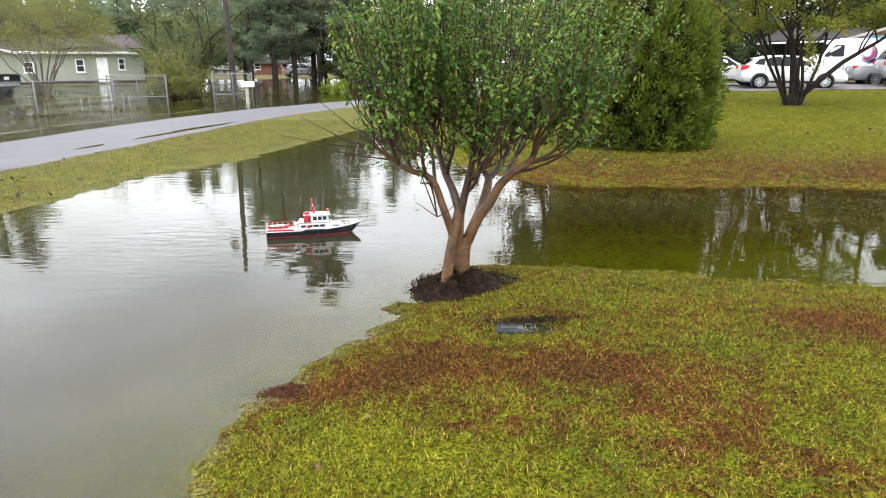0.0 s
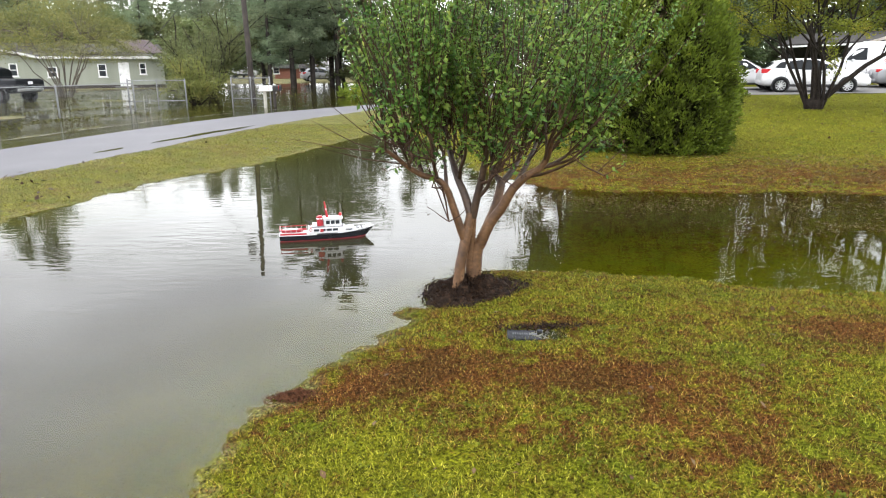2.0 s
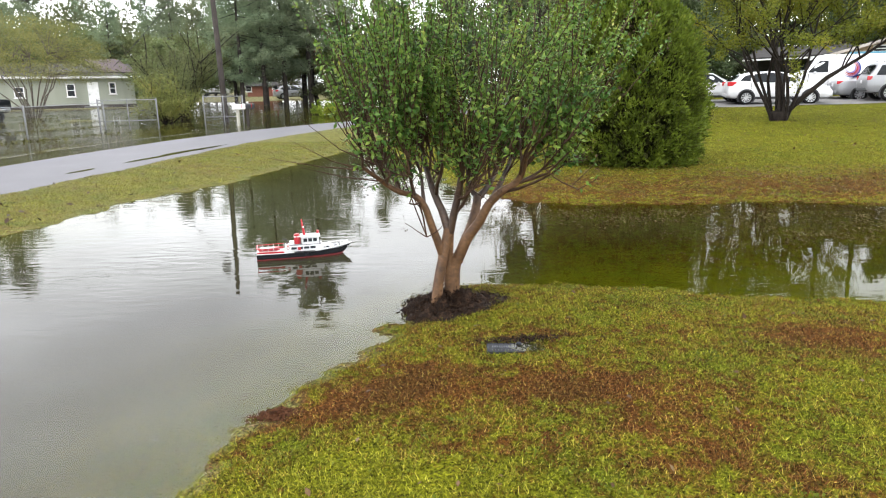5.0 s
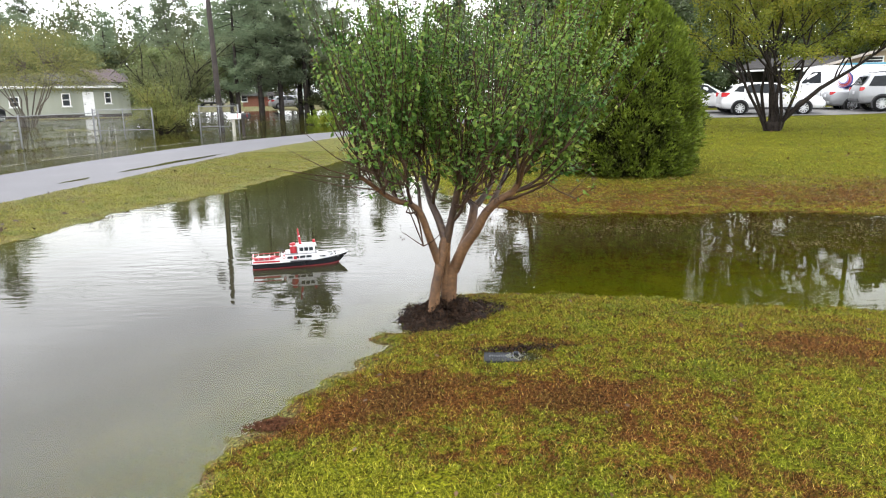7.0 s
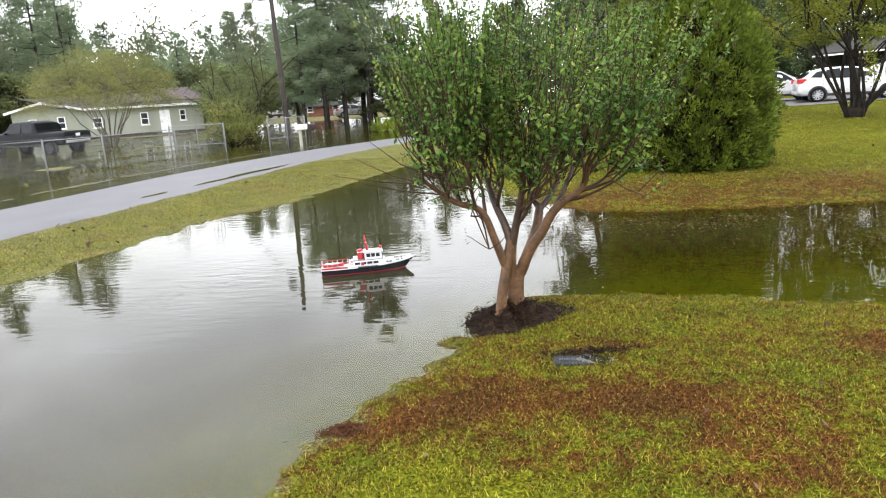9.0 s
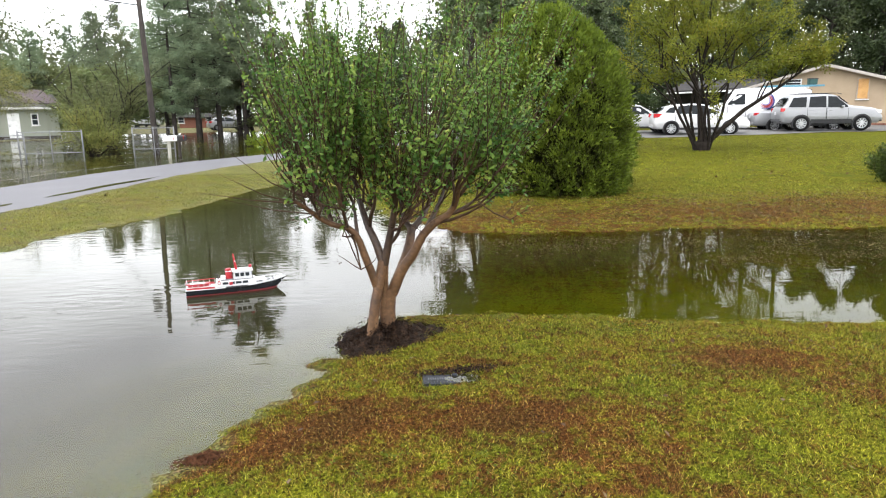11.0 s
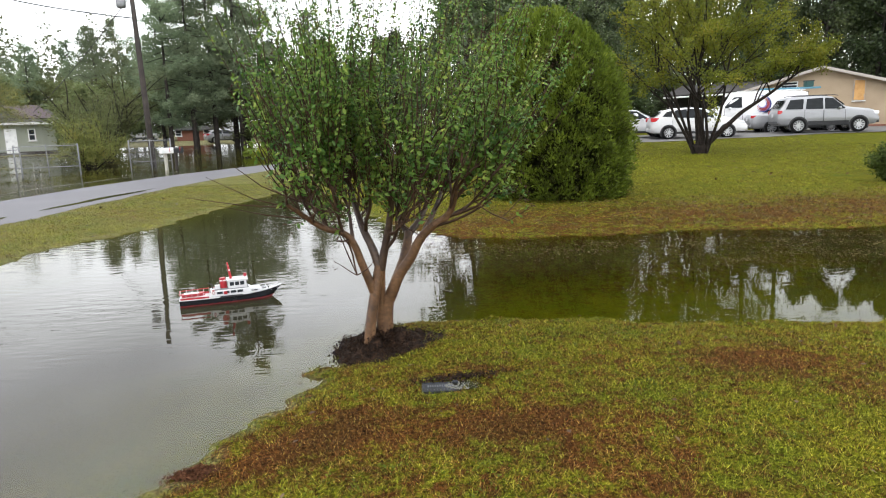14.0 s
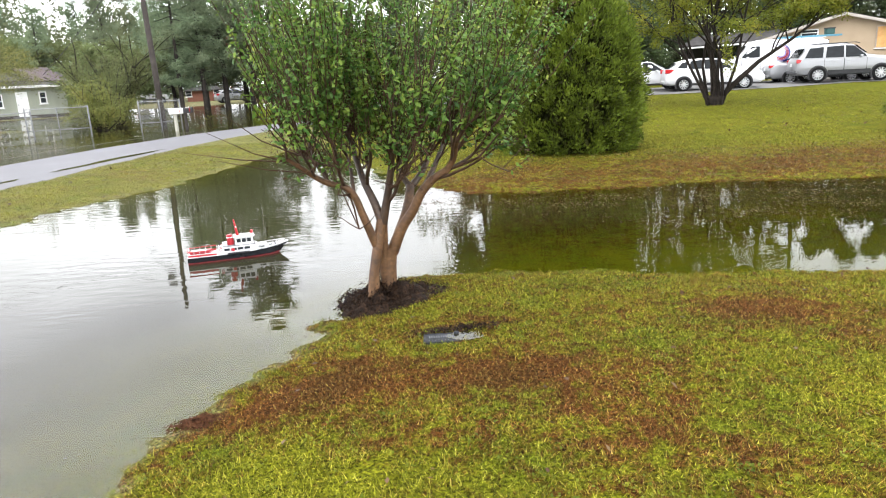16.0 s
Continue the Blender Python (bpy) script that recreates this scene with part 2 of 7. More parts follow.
def water_material(name, murk=(0.030, 0.029, 0.013), wave=0.0042):
    """Flood water: clear at its edge, murky where it is deep ('depth'), with light ripples."""
    m, t, b = nodes_of(name)
    t.nodes.remove(b)
    out = t.nodes["Material Output"]
    co = t.nodes.new("ShaderNodeTexCoord")
    mp = t.nodes.new("ShaderNodeMapping")
    mp.inputs["Scale"].default_value = (0.55, 1.6, 1.0)
    mp.inputs["Rotation"].default_value = (0, 0, 0.25)
    n1 = t.nodes.new("ShaderNodeTexNoise")
    n1.inputs["Scale"].default_value = 6.5
    n1.inputs["Detail"].default_value = 1.5
    n2 = t.nodes.new("ShaderNodeTexNoise")
    n2.inputs["Scale"].default_value = 0.6
    n2.inputs["Detail"].default_value = 2
    calm = t.nodes.new("ShaderNodeMapRange")
    calm.inputs["From Min"].default_value = 0.46
    calm.inputs["From Max"].default_value = 0.70
    calm.inputs["To Min"].default_value = 0.25
    calm.inputs["To Max"].default_value = 1.0
    mul = t.nodes.new("ShaderNodeMath")
    mul.operation = "MULTIPLY"
    bp = t.nodes.new("ShaderNodeBump")
    bp.inputs["Strength"].default_value = 1.0
    bp.inputs["Distance"].default_value = wave
    t.links.new(co.outputs["Object"], mp.inputs["Vector"])
    t.links.new(mp.outputs["Vector"], n1.inputs["Vector"])
    t.links.new(co.outputs["Object"], n2.inputs["Vector"])
    t.links.new(n2.outputs["Fac"], calm.inputs["Value"])
    t.links.new(n1.outputs["Fac"], mul.inputs[0])
    t.links.new(calm.outputs["Result"], mul.inputs[1])
    still = t.nodes.new("ShaderNodeAttribute")
    still.attribute_name = "ripple"
    mul2 = t.nodes.new("ShaderNodeMath")
    mul2.operation = "MULTIPLY"
    t.links.new(mul.outputs[0], mul2.inputs[0])
    t.links.new(still.outputs["Fac"], mul2.inputs[1])
    t.links.new(mul2.outputs[0], bp.inputs["Height"])
    clear = t.nodes.new("ShaderNodeBsdfTransparent")
    clear.inputs["Color"].default_value = (0.82, 0.83, 0.40, 1)
    silt = t.nodes.new("ShaderNodeBsdfDiffuse")
    east = t.nodes.new("ShaderNodeSeparateXYZ")
    t.links.new(co.outputs["Object"], east.inputs["Vector"])
    lawn_side = t.nodes.new("ShaderNodeMapRange")
    lawn_side.inputs["From Min"].default_value = -0.6
    lawn_side.inputs["From Max"].default_value = 1.2
    t.links.new(east.outputs["X"], lawn_side.inputs["Value"])
    far_side = t.nodes.new("ShaderNodeMapRange")
    far_side.inputs["From Min"].default_value = 4.6
    far_side.inputs["From Max"].default_value = 7.0
    t.links.new(east.outputs["Y"], far_side.inputs["Value"])
    green_part = t.nodes.new("ShaderNodeMath")
    green_part.operation = "MAXIMUM"
    t.links.new(lawn_side.outputs["Result"], green_part.inputs[0])
    t.links.new(far_side.outputs["Result"], green_part.inputs[1])
    tone = t.nodes.new("ShaderNodeMixRGB")
    tone.inputs["Color1"].default_value = (0.024, 0.021, 0.014, 1)
    tone.inputs["Color2"].default_value = (*murk, 1)
    t.links.new(green_part.outputs[0], tone.inputs["Fac"])
    t.links.new(tone.outputs["Color"], silt.inputs["Color"])
    depth = t.nodes.new("ShaderNodeAttribute")
    depth.attribute_name = "depth"
    body = t.nodes.new("ShaderNodeMixShader")
    t.links.new(depth.outputs["Fac"], body.inputs["Fac"])
    t.links.new(clear.outputs["BSDF"], body.inputs[1])
    t.links.new(silt.outputs["BSDF"], body.inputs[2])
    gloss = t.nodes.new("ShaderNodeBsdfGlossy")
    gloss.inputs["Roughness"].default_value = 0.012
    fr = t.nodes.new("ShaderNodeFresnel")
    fr.inputs["IOR"].default_value = 1.333
    for node in (gloss, fr):
        t.links.new(bp.outputs["Normal"], node.inputs["Normal"])
    mx = t.nodes.new("ShaderNodeMixShader")
    t.links.new(fr.outputs["Fac"], mx.inputs["Fac"])
    t.links.new(body.outputs["Shader"], mx.inputs[1])
    t.links.new(gloss.outputs["BSDF"], mx.inputs[2])
    t.links.new(mx.outputs["Shader"], out.inputs["Surface"])
    return m


M_LAWN = lawn_material("lawn_soil")
M_BLADE = lawn_material("grass_blades", True)
M_WATER = water_material("flood_water")
M_ROAD = surface("wet_asphalt", [(0.060, 0.058, 0.064), (0.092, 0.090, 0.098), (0.13, 0.127, 0.135)], 0.9, 0.58, 0.15, fine=160, bump_dist=0.003, spec=0.2)
M_LINE = surface("worn_line_paint", [(0.09, 0.085, 0.062), (0.15, 0.142, 0.105), (0.23, 0.22, 0.17)], 6, 0.6, 0.1, fine=60)
M_GRAVEL = surface("driveway_asphalt", [(0.06, 0.06, 0.06), (0.105, 0.10, 0.095), (0.16, 0.15, 0.14)], 2, 0.6, 0.3, fine=90)
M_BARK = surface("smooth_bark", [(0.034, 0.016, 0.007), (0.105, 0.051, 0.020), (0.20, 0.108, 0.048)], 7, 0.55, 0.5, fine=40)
M_UPPERBARK = surface("dark_upper_bark", [(0.018, 0.010, 0.006), (0.046, 0.025, 0.014), (0.10, 0.058, 0.032)], 7, 0.5, 0.5, fine=40)
M_TWIG = surface("twig_bark", [(0.025, 0.014, 0.009), (0.055, 0.030, 0.018), (0.09, 0.05, 0.03)], 9, 0.7, 0.3, spec=0.2)
M_DARKBARK = surface("dark_bark", [(0.008, 0.006, 0.005), (0.018, 0.014, 0.011), (0.034, 0.027, 0.022)], 6, 0.9, 0.7, fine=30, spec=0.15)
M_PINEBARK = surface("pine_bark", [(0.018, 0.015, 0.013), (0.036, 0.030, 0.026), (0.062, 0.054, 0.047)], 3, 0.9, 0.6, fine=14, spec=0.15)
M_PALEBARK = surface("pale_bark", [(0.06, 0.052, 0.04), (0.11, 0.095, 0.075), (0.16, 0.14, 0.115)], 5, 0.85, 0.4, fine=30, spec=0.15)
M_MULCH = surface("wet_mulch", [(0.006, 0.004, 0.003), (0.018, 0.010, 0.006), (0.060, 0.032, 0.017)], 28, 0.75, 0.9, fine=90, bump_dist=0.02, spec=0.12)
F_MYRTLE = foliage("myrtle_leaves", [(0.016, 0.040, 0.009), (0.046, 0.098, 0.018), (0.096, 0.164, 0.028), (0.175, 0.238, 0.042), (0.33, 0.32, 0.07)], 0.42, 0.30, 0.20, lumps=5)
F_JUNIPER = foliage("juniper_sprays", [(0.045, 0.033, 0.010), (0.052, 0.066, 0.010), (0.098, 0.122, 0.014), (0.145, 0.180, 0.019), (0.22, 0.23, 0.030)], 0.6, 0.2, lumps=3.2)
# juniper green darkened in colour for the shade behind the outer sprays
F_INNERSHADE = foliage("juniper_inner_shade", [(0.014, 0.013, 0.005), (0.028, 0.030, 0.008), (0.045, 0.050, 0.012)], 0.8, 0.05, lumps=3)
F_CREST = foliage("juniper_fresh_tips", [(0.052, 0.074, 0.010), (0.108, 0.145, 0.015), (0.175, 0.21, 0.024)], 0.6, 0.3, lumps=3)
F_YELLOW = foliage("yellowing_leaves", [(0.055, 0.085, 0.011), (0.125, 0.165, 0.018), (0.205, 0.235, 0.026), (0.33, 0.30, 0.038)], 0.5, 0.42, lumps=1)
# needles lightened and blued: the haze over distant pines is in the colour
F_HAZYPINE = foliage("hazed_pine_needles", [(0.105, 0.140, 0.085), (0.185, 0.230, 0.138), (0.26, 0.305, 0.185)], 0.7, 0.48, lumps=0.4)
F_DARK = foliage("dark_broad_leaves", [(0.018, 0.031, 0.011), (0.046, 0.070, 0.023), (0.10, 0.13, 0.045)], 0.4, 0.25, spec=.35, lumps=0.7)
# far leaves with the haze of distance mixed into their green
F_HAZY = foliage("hazed_distant_leaves", [(0.10, 0.122, 0.070), (0.165, 0.192, 0.105), (0.225, 0.255, 0.14)], 0.7, 0.42, lumps=0.5)
F_MID = foliage("dusty_green_leaves", [(0.026, 0.040, 0.017), (0.072, 0.096, 0.037), (0.16, 0.19, 0.08)], 0.4, 0.3, spec=.35, lumps=0.8)
F_AUTUMN = foliage("autumn_shrub_leaves", [(0.07, 0.088, 0.024), (0.135, 0.155, 0.040), (0.20, 0.205, 0.055), (0.27, 0.235, 0.07)], 0.5, 0.3, lumps=1.2)
F_OLIVE = foliage("olive_green_leaves", [(0.070, 0.086, 0.036), (0.125, 0.148, 0.058), (0.185, 0.205, 0.082)], 0.6, 0.32, lumps=0.5)
F_GARDEN = foliage("garden_shrub_leaves", [(0.02, 0.036, 0.008), (0.055, 0.09, 0.016), (0.11, 0.15, 0.03)], 0.5, 0.25, lumps=3)
F_LIGHT = foliage("pale_autumn_leaves", [(0.085, 0.095, 0.032), (0.155, 0.162, 0.050), (0.225, 0.225, 0.072), (0.29, 0.26, 0.09)], 0.5, 0.3, lumps=0.6)


# ---- building helpers ----
def tidy(bm):
    bmesh.ops.recalc_face_normals(bm, faces=bm.faces)


def part(name, bm, material, parent=None, label="", smooth=False):
    """Links a bmesh as one mesh object under a thing or a part."""
    me = bpy.data.meshes.new(name)
    if smooth:
        for f in bm.faces:
            f.smooth = True
    bm.to_mesh(me)
    bm.free()
    me.materials.append(material)
    ob = new(name, me)
    if parent is not None:
        ob.parent = parent
    if label:
        tagged(ob, label)
    return ob


def sheet(name, verts, faces, material, parent=None, smooth=False, layers=None):
    """Links arrays of vertices and faces as one mesh object."""
    me = bpy.data.meshes.new(name)
    verts, faces = np.asarray(verts, np.float32), np.asarray(faces, np.int32)
    k = faces.shape[1]
    me.vertices.add(len(verts))
    me.vertices.foreach_set("co", verts.ravel())
    me.loops.add(faces.size)
    me.loops.foreach_set("vertex_index", faces.ravel())
    me.polygons.add(len(faces))
    me.polygons.foreach_set("loop_start", np.arange(0, faces.size, k, dtype=np.int32))
    if smooth:
        me.polygons.foreach_set("use_smooth", np.ones(len(faces), bool))
    for key, values in (layers or {}).items():
        a = me.attributes.new(key, "FLOAT", "POINT")
        a.data.foreach_set("value", np.asarray(values, np.float32))
    me.update(calc_edges=True)
    me.validate()
    me.materials.append(material)
    ob = new(name, me)
    if parent is not None:
        ob.parent = parent
    return ob


def thing(name, m, label, category, group="", kind=""):
    e = new(name)
    e.empty_display_size = 0.2
    e.matrix_world = m
    return tagged(e, label, category, group, kind)


def box(bm, size, m=None, bevel=0.0):
    """A box of that size, centred at m, with rounded edges."""
    r = bmesh.ops.create_cube(bm, size=1.0)
    vs = r["verts"]
    bmesh.ops.scale(bm, vec=size, verts=vs)
    if bevel:
        es = list({e for v in vs for e in v.link_edges})
        out = bmesh.ops.bevel(bm, geom=es, offset=bevel, segments=2, affect="EDGES", profile=0.5)
        vs = list({v for f in out["faces"] for v in f.verts} | {v for v in vs if v.is_valid})
    if m is not None:
        bmesh.ops.transform(bm, matrix=m, verts=vs)
    return vs


def tube(bm, points, radii, sides=6, cap=True):
    """A tapered tube along points."""
    pts = [Vector(p) for p in points]
    rings = []
    side = None
    for i, p in enumerate(pts):
        d = (pts[min(i + 1, len(pts) - 1)] - pts[max(i - 1, 0)]).normalized()
        if side is None:
            side = d.orthogonal().normalized()
        else:
            side = (side - d * side.dot(d))
            side = side.normalized() if side.length > 1e-6 else d.orthogonal().normalized()
        up = d.cross(side)
        rings.append([bm.verts.new(p + (side * math.cos(a) + up * math.sin(a)) * radii[i]) for a in (2 * math.pi * k / sides for k in range(sides))])
    for a, b in zip(rings, rings[1:]):
        for k in range(sides):
            bm.faces.new((a[k], a[(k + 1) % sides], b[(k + 1) % sides], b[k]))
    if cap:
        bm.faces.new(rings[0][::-1])
        bm.faces.new(rings[-1])


def leaves(centres, sizes, rng, lift=0.3, aspect=0.5, normals=None, corners=4):
    """Rhombic leaves as arrays of vertices and faces; lift turns their faces upwards."""
    n = len(centres)
    nor = rng.normal(size=(n, 3)) if normals is None else normals + rng.normal(size=(n, 3)) * 0.6
    nor[:, 2] += lift
    nor /= np.linalg.norm(nor, axis=1, keepdims=True) + 1e-9
    d = rng.normal(size=(n, 3))
    u = np.cross(nor, d)
    u /= np.linalg.norm(u, axis=1, keepdims=True) + 1e-9
    w = np.cross(nor, u)
    s = np.asarray(sizes).reshape(-1, 1)
    if corners == 3:
        v = np.stack([centres - u * s, centres + w * s * aspect * 1.2, centres + u * s - w * s * aspect * .6], 1).reshape(-1, 3)
        return v, np.arange(3 * n).reshape(-1, 3)
    v = np.stack([centres - u * s, centres + w * s * aspect + nor * s * 0.15, centres + u * s, centres - w * s * aspect + nor * s * 0.15], 1).reshape(-1, 3)
    return v, np.arange(4 * n).reshape(-1, 4)


# ---- lie of the land ----
NEAR_SHORE = [(-1.6, -3), (-1.15, 0.5), (-0.98, 1.8), (-0.95, 2.6), (-0.93, 2.95), (-0.8, 3.1), (-0.68, 3.4), (-0.55, 3.7), (-0.33, 4.0), (-0.39, 4.27),
              (-0.17, 4.44), (-0.16, 4.75), (0.05, 5.05), (0.32, 5.2), (0.98, 5.2), (1.4, 5.07), (1.9, 4.93), (2.7, 4.74), (3.7, 4.48), (6, 4.0), (12, 3.0), (40, -2)]
FAR_SHORE = [(40, 5), (12, 7.6), (6.8, 8.25), (5.5, 8.38), (4.6, 8.7), (3.7, 8.62), (2.6, 8.73), (1.85, 8.68), (1.3, 8.95), (0.85, 9.5), (0.3, 10.6), (-0.2, 12.5), (-0.8, 15.2), (-1.5, 17.0)]
LEFT_SHORE = [(-2.1, 16.6), (-2.5, 15.1), (-2.95, 13.2), (-3.45, 11.2), (-3.9, 10.4), (-4.35, 9.4), (-4.6, 7.8), (-4.85, 6.6), (-5.1, 6.1), (-5.9, 3.0), (-6.6, -3)]
POND = np.array(NEAR_SHORE + FAR_SHORE + LEFT_SHORE)
ROAD_EDGE = np.array([(-6.9, -40), (-6.7, 0), (-6.45, 8.2), (-6.28, 9.5), (-6.08, 10.6), (-5.75, 12.6), (-5.3, 16.2), (-4.6, 20), (-3.4, 23.8), (-1.6, 27.2), (1.5, 30.8), (4.0, 35.5), (5.6, 42), (7.5, 60), (12, 120)])


def off_line(x, y, line):
    """Distance to a line of points, and on which side of it (left of its run positive)."""
    best, side = np.full(x.shape, 1e9), np.zeros(x.shape)
    for (ax, ay), (bx, by) in zip(line[:-1], line[1:]):
        dx, dy = bx - ax, by - ay
        s = np.clip(((x - ax) * dx + (y - ay) * dy) / (dx * dx + dy * dy), 0, 1)
        px, py = ax + s * dx, ay + s * dy
        d = np.hypot(x - px, y - py)
        c = np.sign(dx * (y - ay) - dy * (x - ax))
        near = d < best
        best, side = np.where(near, d, best), np.where(near, c, side)
    return best, side


def in_pond(x, y):
    inside = np.zeros(x.shape, bool)
    for (ax, ay), (bx, by) in zip(POND, np.roll(POND, -1, 0)):
        cross = ((ay > y) != (by > y)) & (x < (bx - ax) * (y - ay) / (by - ay + 1e-12) + ax)
        inside ^= cross
    return inside


def bumps(x, y):
    return 0.5 * (np.sin(x * 1.9 + 1.3 * np.sin(y * 0.8)) * np.sin(y * 2.3 + 0.7) + 0.5 * np.sin(x * 5.1 + y * 1.7) * np.sin(y * 4.3 - x * 2.2))


def road_height(left):
    return 0.13 - 0.036 * left


def land(x, y):
    """Height of the ground, depth of dead grass and of mud."""
    x, y = np.asarray(x, float), np.asarray(y, float)
    d, _ = off_line(x, y, np.vstack([POND, POND[:1]]))
    wet = in_pond(x, y)
    r, rs = off_line(x, y, ROAD_EDGE)
    left = r * rs
    d_shore = np.where(wet, -d, d)
    d_w = d_shore + (0.10 * bumps(x * 2.3, y * 2.3) + np.where(y > 7, 0.16 * bumps(x * 4.1 + 1, y * 3.3) + 0.10 * bumps(x * 9.3, y * 8.1), 0.09 * bumps(x * 6.7, y * 7.1) + 0.06 * bumps(x * 17.7 + 2, y * 19.1))) * np.exp(-np.abs(d_shore))
    z = np.where(d_w > 0, 0.125 * (1 - np.exp(-np.maximum(d_w, 0) / 0.75)), np.maximum(-0.32 * (1 - np.exp(np.minimum(d_w, 0) / np.where((x < .3) & (y < 5), 1.5, 0.9))), -0.32))
    rise = np.clip((y - 9) / 24, 0, 1) * np.clip((x + 1.5) / 4, 0, 1) * np.clip(d_w / 2, 0, 1)
    z = z + 0.30 * rise + 0.10 * np.clip((x - 14) / 8, 0, 1) * np.clip((y - 16) / 10, 0, 1)
    z = z + 0.012 * bumps(x * 1.3, y * 1.3)
    flooded = left > 0
    yard = np.clip(-0.10 + 0.05 * bumps(x * 0.23, y * 0.19) + 0.012 * np.clip(y - 66, 0, 60), -0.2, 0.6)
    lane = road_height(left) - 0.04
    z = np.where(flooded, np.where(left < 6.6, np.minimum(z, lane), np.maximum(yard, -0.2)), z)
    z = np.where((~flooded) & (left > -0.9) & (d_w > 0), np.minimum(z, 0.115 + 0.02 * bumps(x, y)), z)
    kerb = np.exp(-((x + 10.45 - 0.4 * np.exp(-((y - 21) / 3) ** 2) + np.clip(16 - y, 0, 20) * .35) / .22) ** 2) * (y > 8) * (y < 27)
    z = np.where(flooded & (left > 2.5), np.maximum(z, -.10 + .100 * kerb + .02 * bumps(x * 1.5, y * 1.2)), z)
    isle = np.exp(-((x + 15.3) / 1.1) ** 2 - ((y - 22.6) / 1.2) ** 2) + np.exp(-((x + 18.2) / 1.6) ** 2 - ((y - 35) / .6) ** 2)
    z = np.where(flooded, np.maximum(z, -.12 + .17 * isle), z)
    ahead = ((x + 39.1) * .499 - (y - 53.2) * .867 - 2.2) / 1.5
    z = np.where(flooded & (x > -42) & (x < -20), np.maximum(z, -.10 + (.14 + .05 * bumps(x * .9, y * 1.1)) * np.exp(-ahead ** 2)), z)
    ahead = ((x + 39.1) * .499 - (y - 53.2) * .867 - 8.5) / .8
    z = np.where(flooded & (x > -38) & (x < -14), np.maximum(z, -.10 + (.115 + .06 * bumps(x * .7, y * .9)) * np.exp(-ahead ** 2)), z)
    mud = np.clip(1.0 - np.abs(d_w - 0.02) / 0.10, 0, 1) * 0.5 + np.clip(-d_w / 0.5, 0, 1) * 0.75
    mud = mud * np.clip(1 - (x - 0.1) / 0.8 * (y > 4), 0.06, 1)
    mud = np.maximum(mud, np.where(flooded, .8, np.where((x < -1.2) & (y > 5), .30 + .5 * np.exp(-np.abs(left) / .22) + .25 * np.exp(-np.clip(d_w, 0, 9) / .15), 0)))
    return z, mud, d_w


DEAD = [(-.20, 3.22, .26, .85), (-.39, 3.09, .18, .7), (0, 3.43, .20, .6), (-.04, 3.18, .2, .5), (.84, 3.17, .22, .65), (.50, 3.16, .22, .6), (1.05, 3.10, .2, .5), (.68, 3.02, .14, .4),
        (.94, 2.36, .15, .6), (1.37, 2.30, .13, .6), (1.08, 2.62, .15, .6), (1.38, 2.72, .10, .5), (.88, 2.74, .15, .55), (1.22, 2.47, .09, .5), (2.2, 3.74, .30, .8), (2.45, 3.65, .3, .6), (1.45, 3.95, .25, .3),
        (.55, 3.9, .16, .6), (.74, 3.84, .11, .6), (.25, 3.83, .12, .45), (.05, 2.62, .24, .45), (.6, 2.55, .2, .4), (1.44, 2.9, .25, .35), (-.58, 2.91, .2, .45), (2.61, 3.24, .3, .35), (2.9, 2.8, .4, .35)]


def dead_grass(x, y):
    v = 0.31 + .09 * np.exp(-((y - 3.1) / .45) ** 2) + 0.18 * bumps(x * 1.1 + 2, y * 1.4) - .2 * np.clip((2.85 - y) / .4, 0, 1) * np.clip((1.1 - x) / .5, 0, 1) + 0.16 * bumps(x * 3.1, y * 4.4) - .25 * np.exp(-((x - 2.0) / .7) ** 2 - ((y - 2.8) / .5) ** 2) - .3 * np.exp(-((x + .25) / .4) ** 2 - ((y - 2.45) / .25) ** 2)
    for cx, cy, s, a in DEAD:
        v = v + .82 * a * np.exp(-((x - cx) ** 2 + ((y - cy) * 1.5) ** 2) / (s * s * 1.65))
    far = y > 7
    v = np.where(far, -0.24 + .85 * np.exp(-((y - 9.4) / 1.35) ** 2) + .22 * np.exp(-((y - 11) / 3) ** 2) + .3 * np.exp(-((y - 9.4) / 1.5) ** 2) * bumps(x * 2.2, y * 2.6) + 0.16 * bumps(x * 0.4, y * 0.5) + .20 * bumps(x * 1.3 + 1, y * 1.1) + 0.08 * np.exp(-((y - 15) / 3) ** 2), v)
    v = np.where(x < -2.2, -.02 + 0.42 * bumps(x * 2, y * 1.5) + .3 * np.exp(-((x + 4.3) ** 2 + (y - 12.6) ** 2) / .5), v)
    v = np.where(in_pond(x, y), v * .45 - .12 + np.where(x > .3, .75 * np.clip((y - 6.2) / 1.3, 0, 1), 0), v)
    return v


def axis_steps(parts):
    out = []
    for a, b, s in parts:
        out.append(np.arange(a, b, s))
    return np.concatenate(out + [[parts[-1][1]]])


gx = axis_steps([(-400, -100, 50), (-100, -42, 6), (-42, -20, .8), (-20, -12, 0.4), (-12, -9.6, 0.1), (-9.6, -6.5, 0.25), (-6.5, -2.5, 0.1), (-2.5, -1.3, 0.15), (-1.3, 3.8, 0.045), (3.8, 8, 0.12), (8, 24, 0.7), (24, 60, 2.5), (60, 400, 40)])
gy = axis_steps([(-300, -20, 40), (-20, 0, 2), (0, 1.6, 0.2), (1.6, 5.6, 0.045), (5.6, 8, 0.15), (8, 12, 0.09), (12, 20, 0.2), (20, 62, 0.6), (62, 90, 2), (90, 600, 50)])
X, Y = np.meshgrid(gx, gy)
Zl, MUDl, _ = land(X, Y)
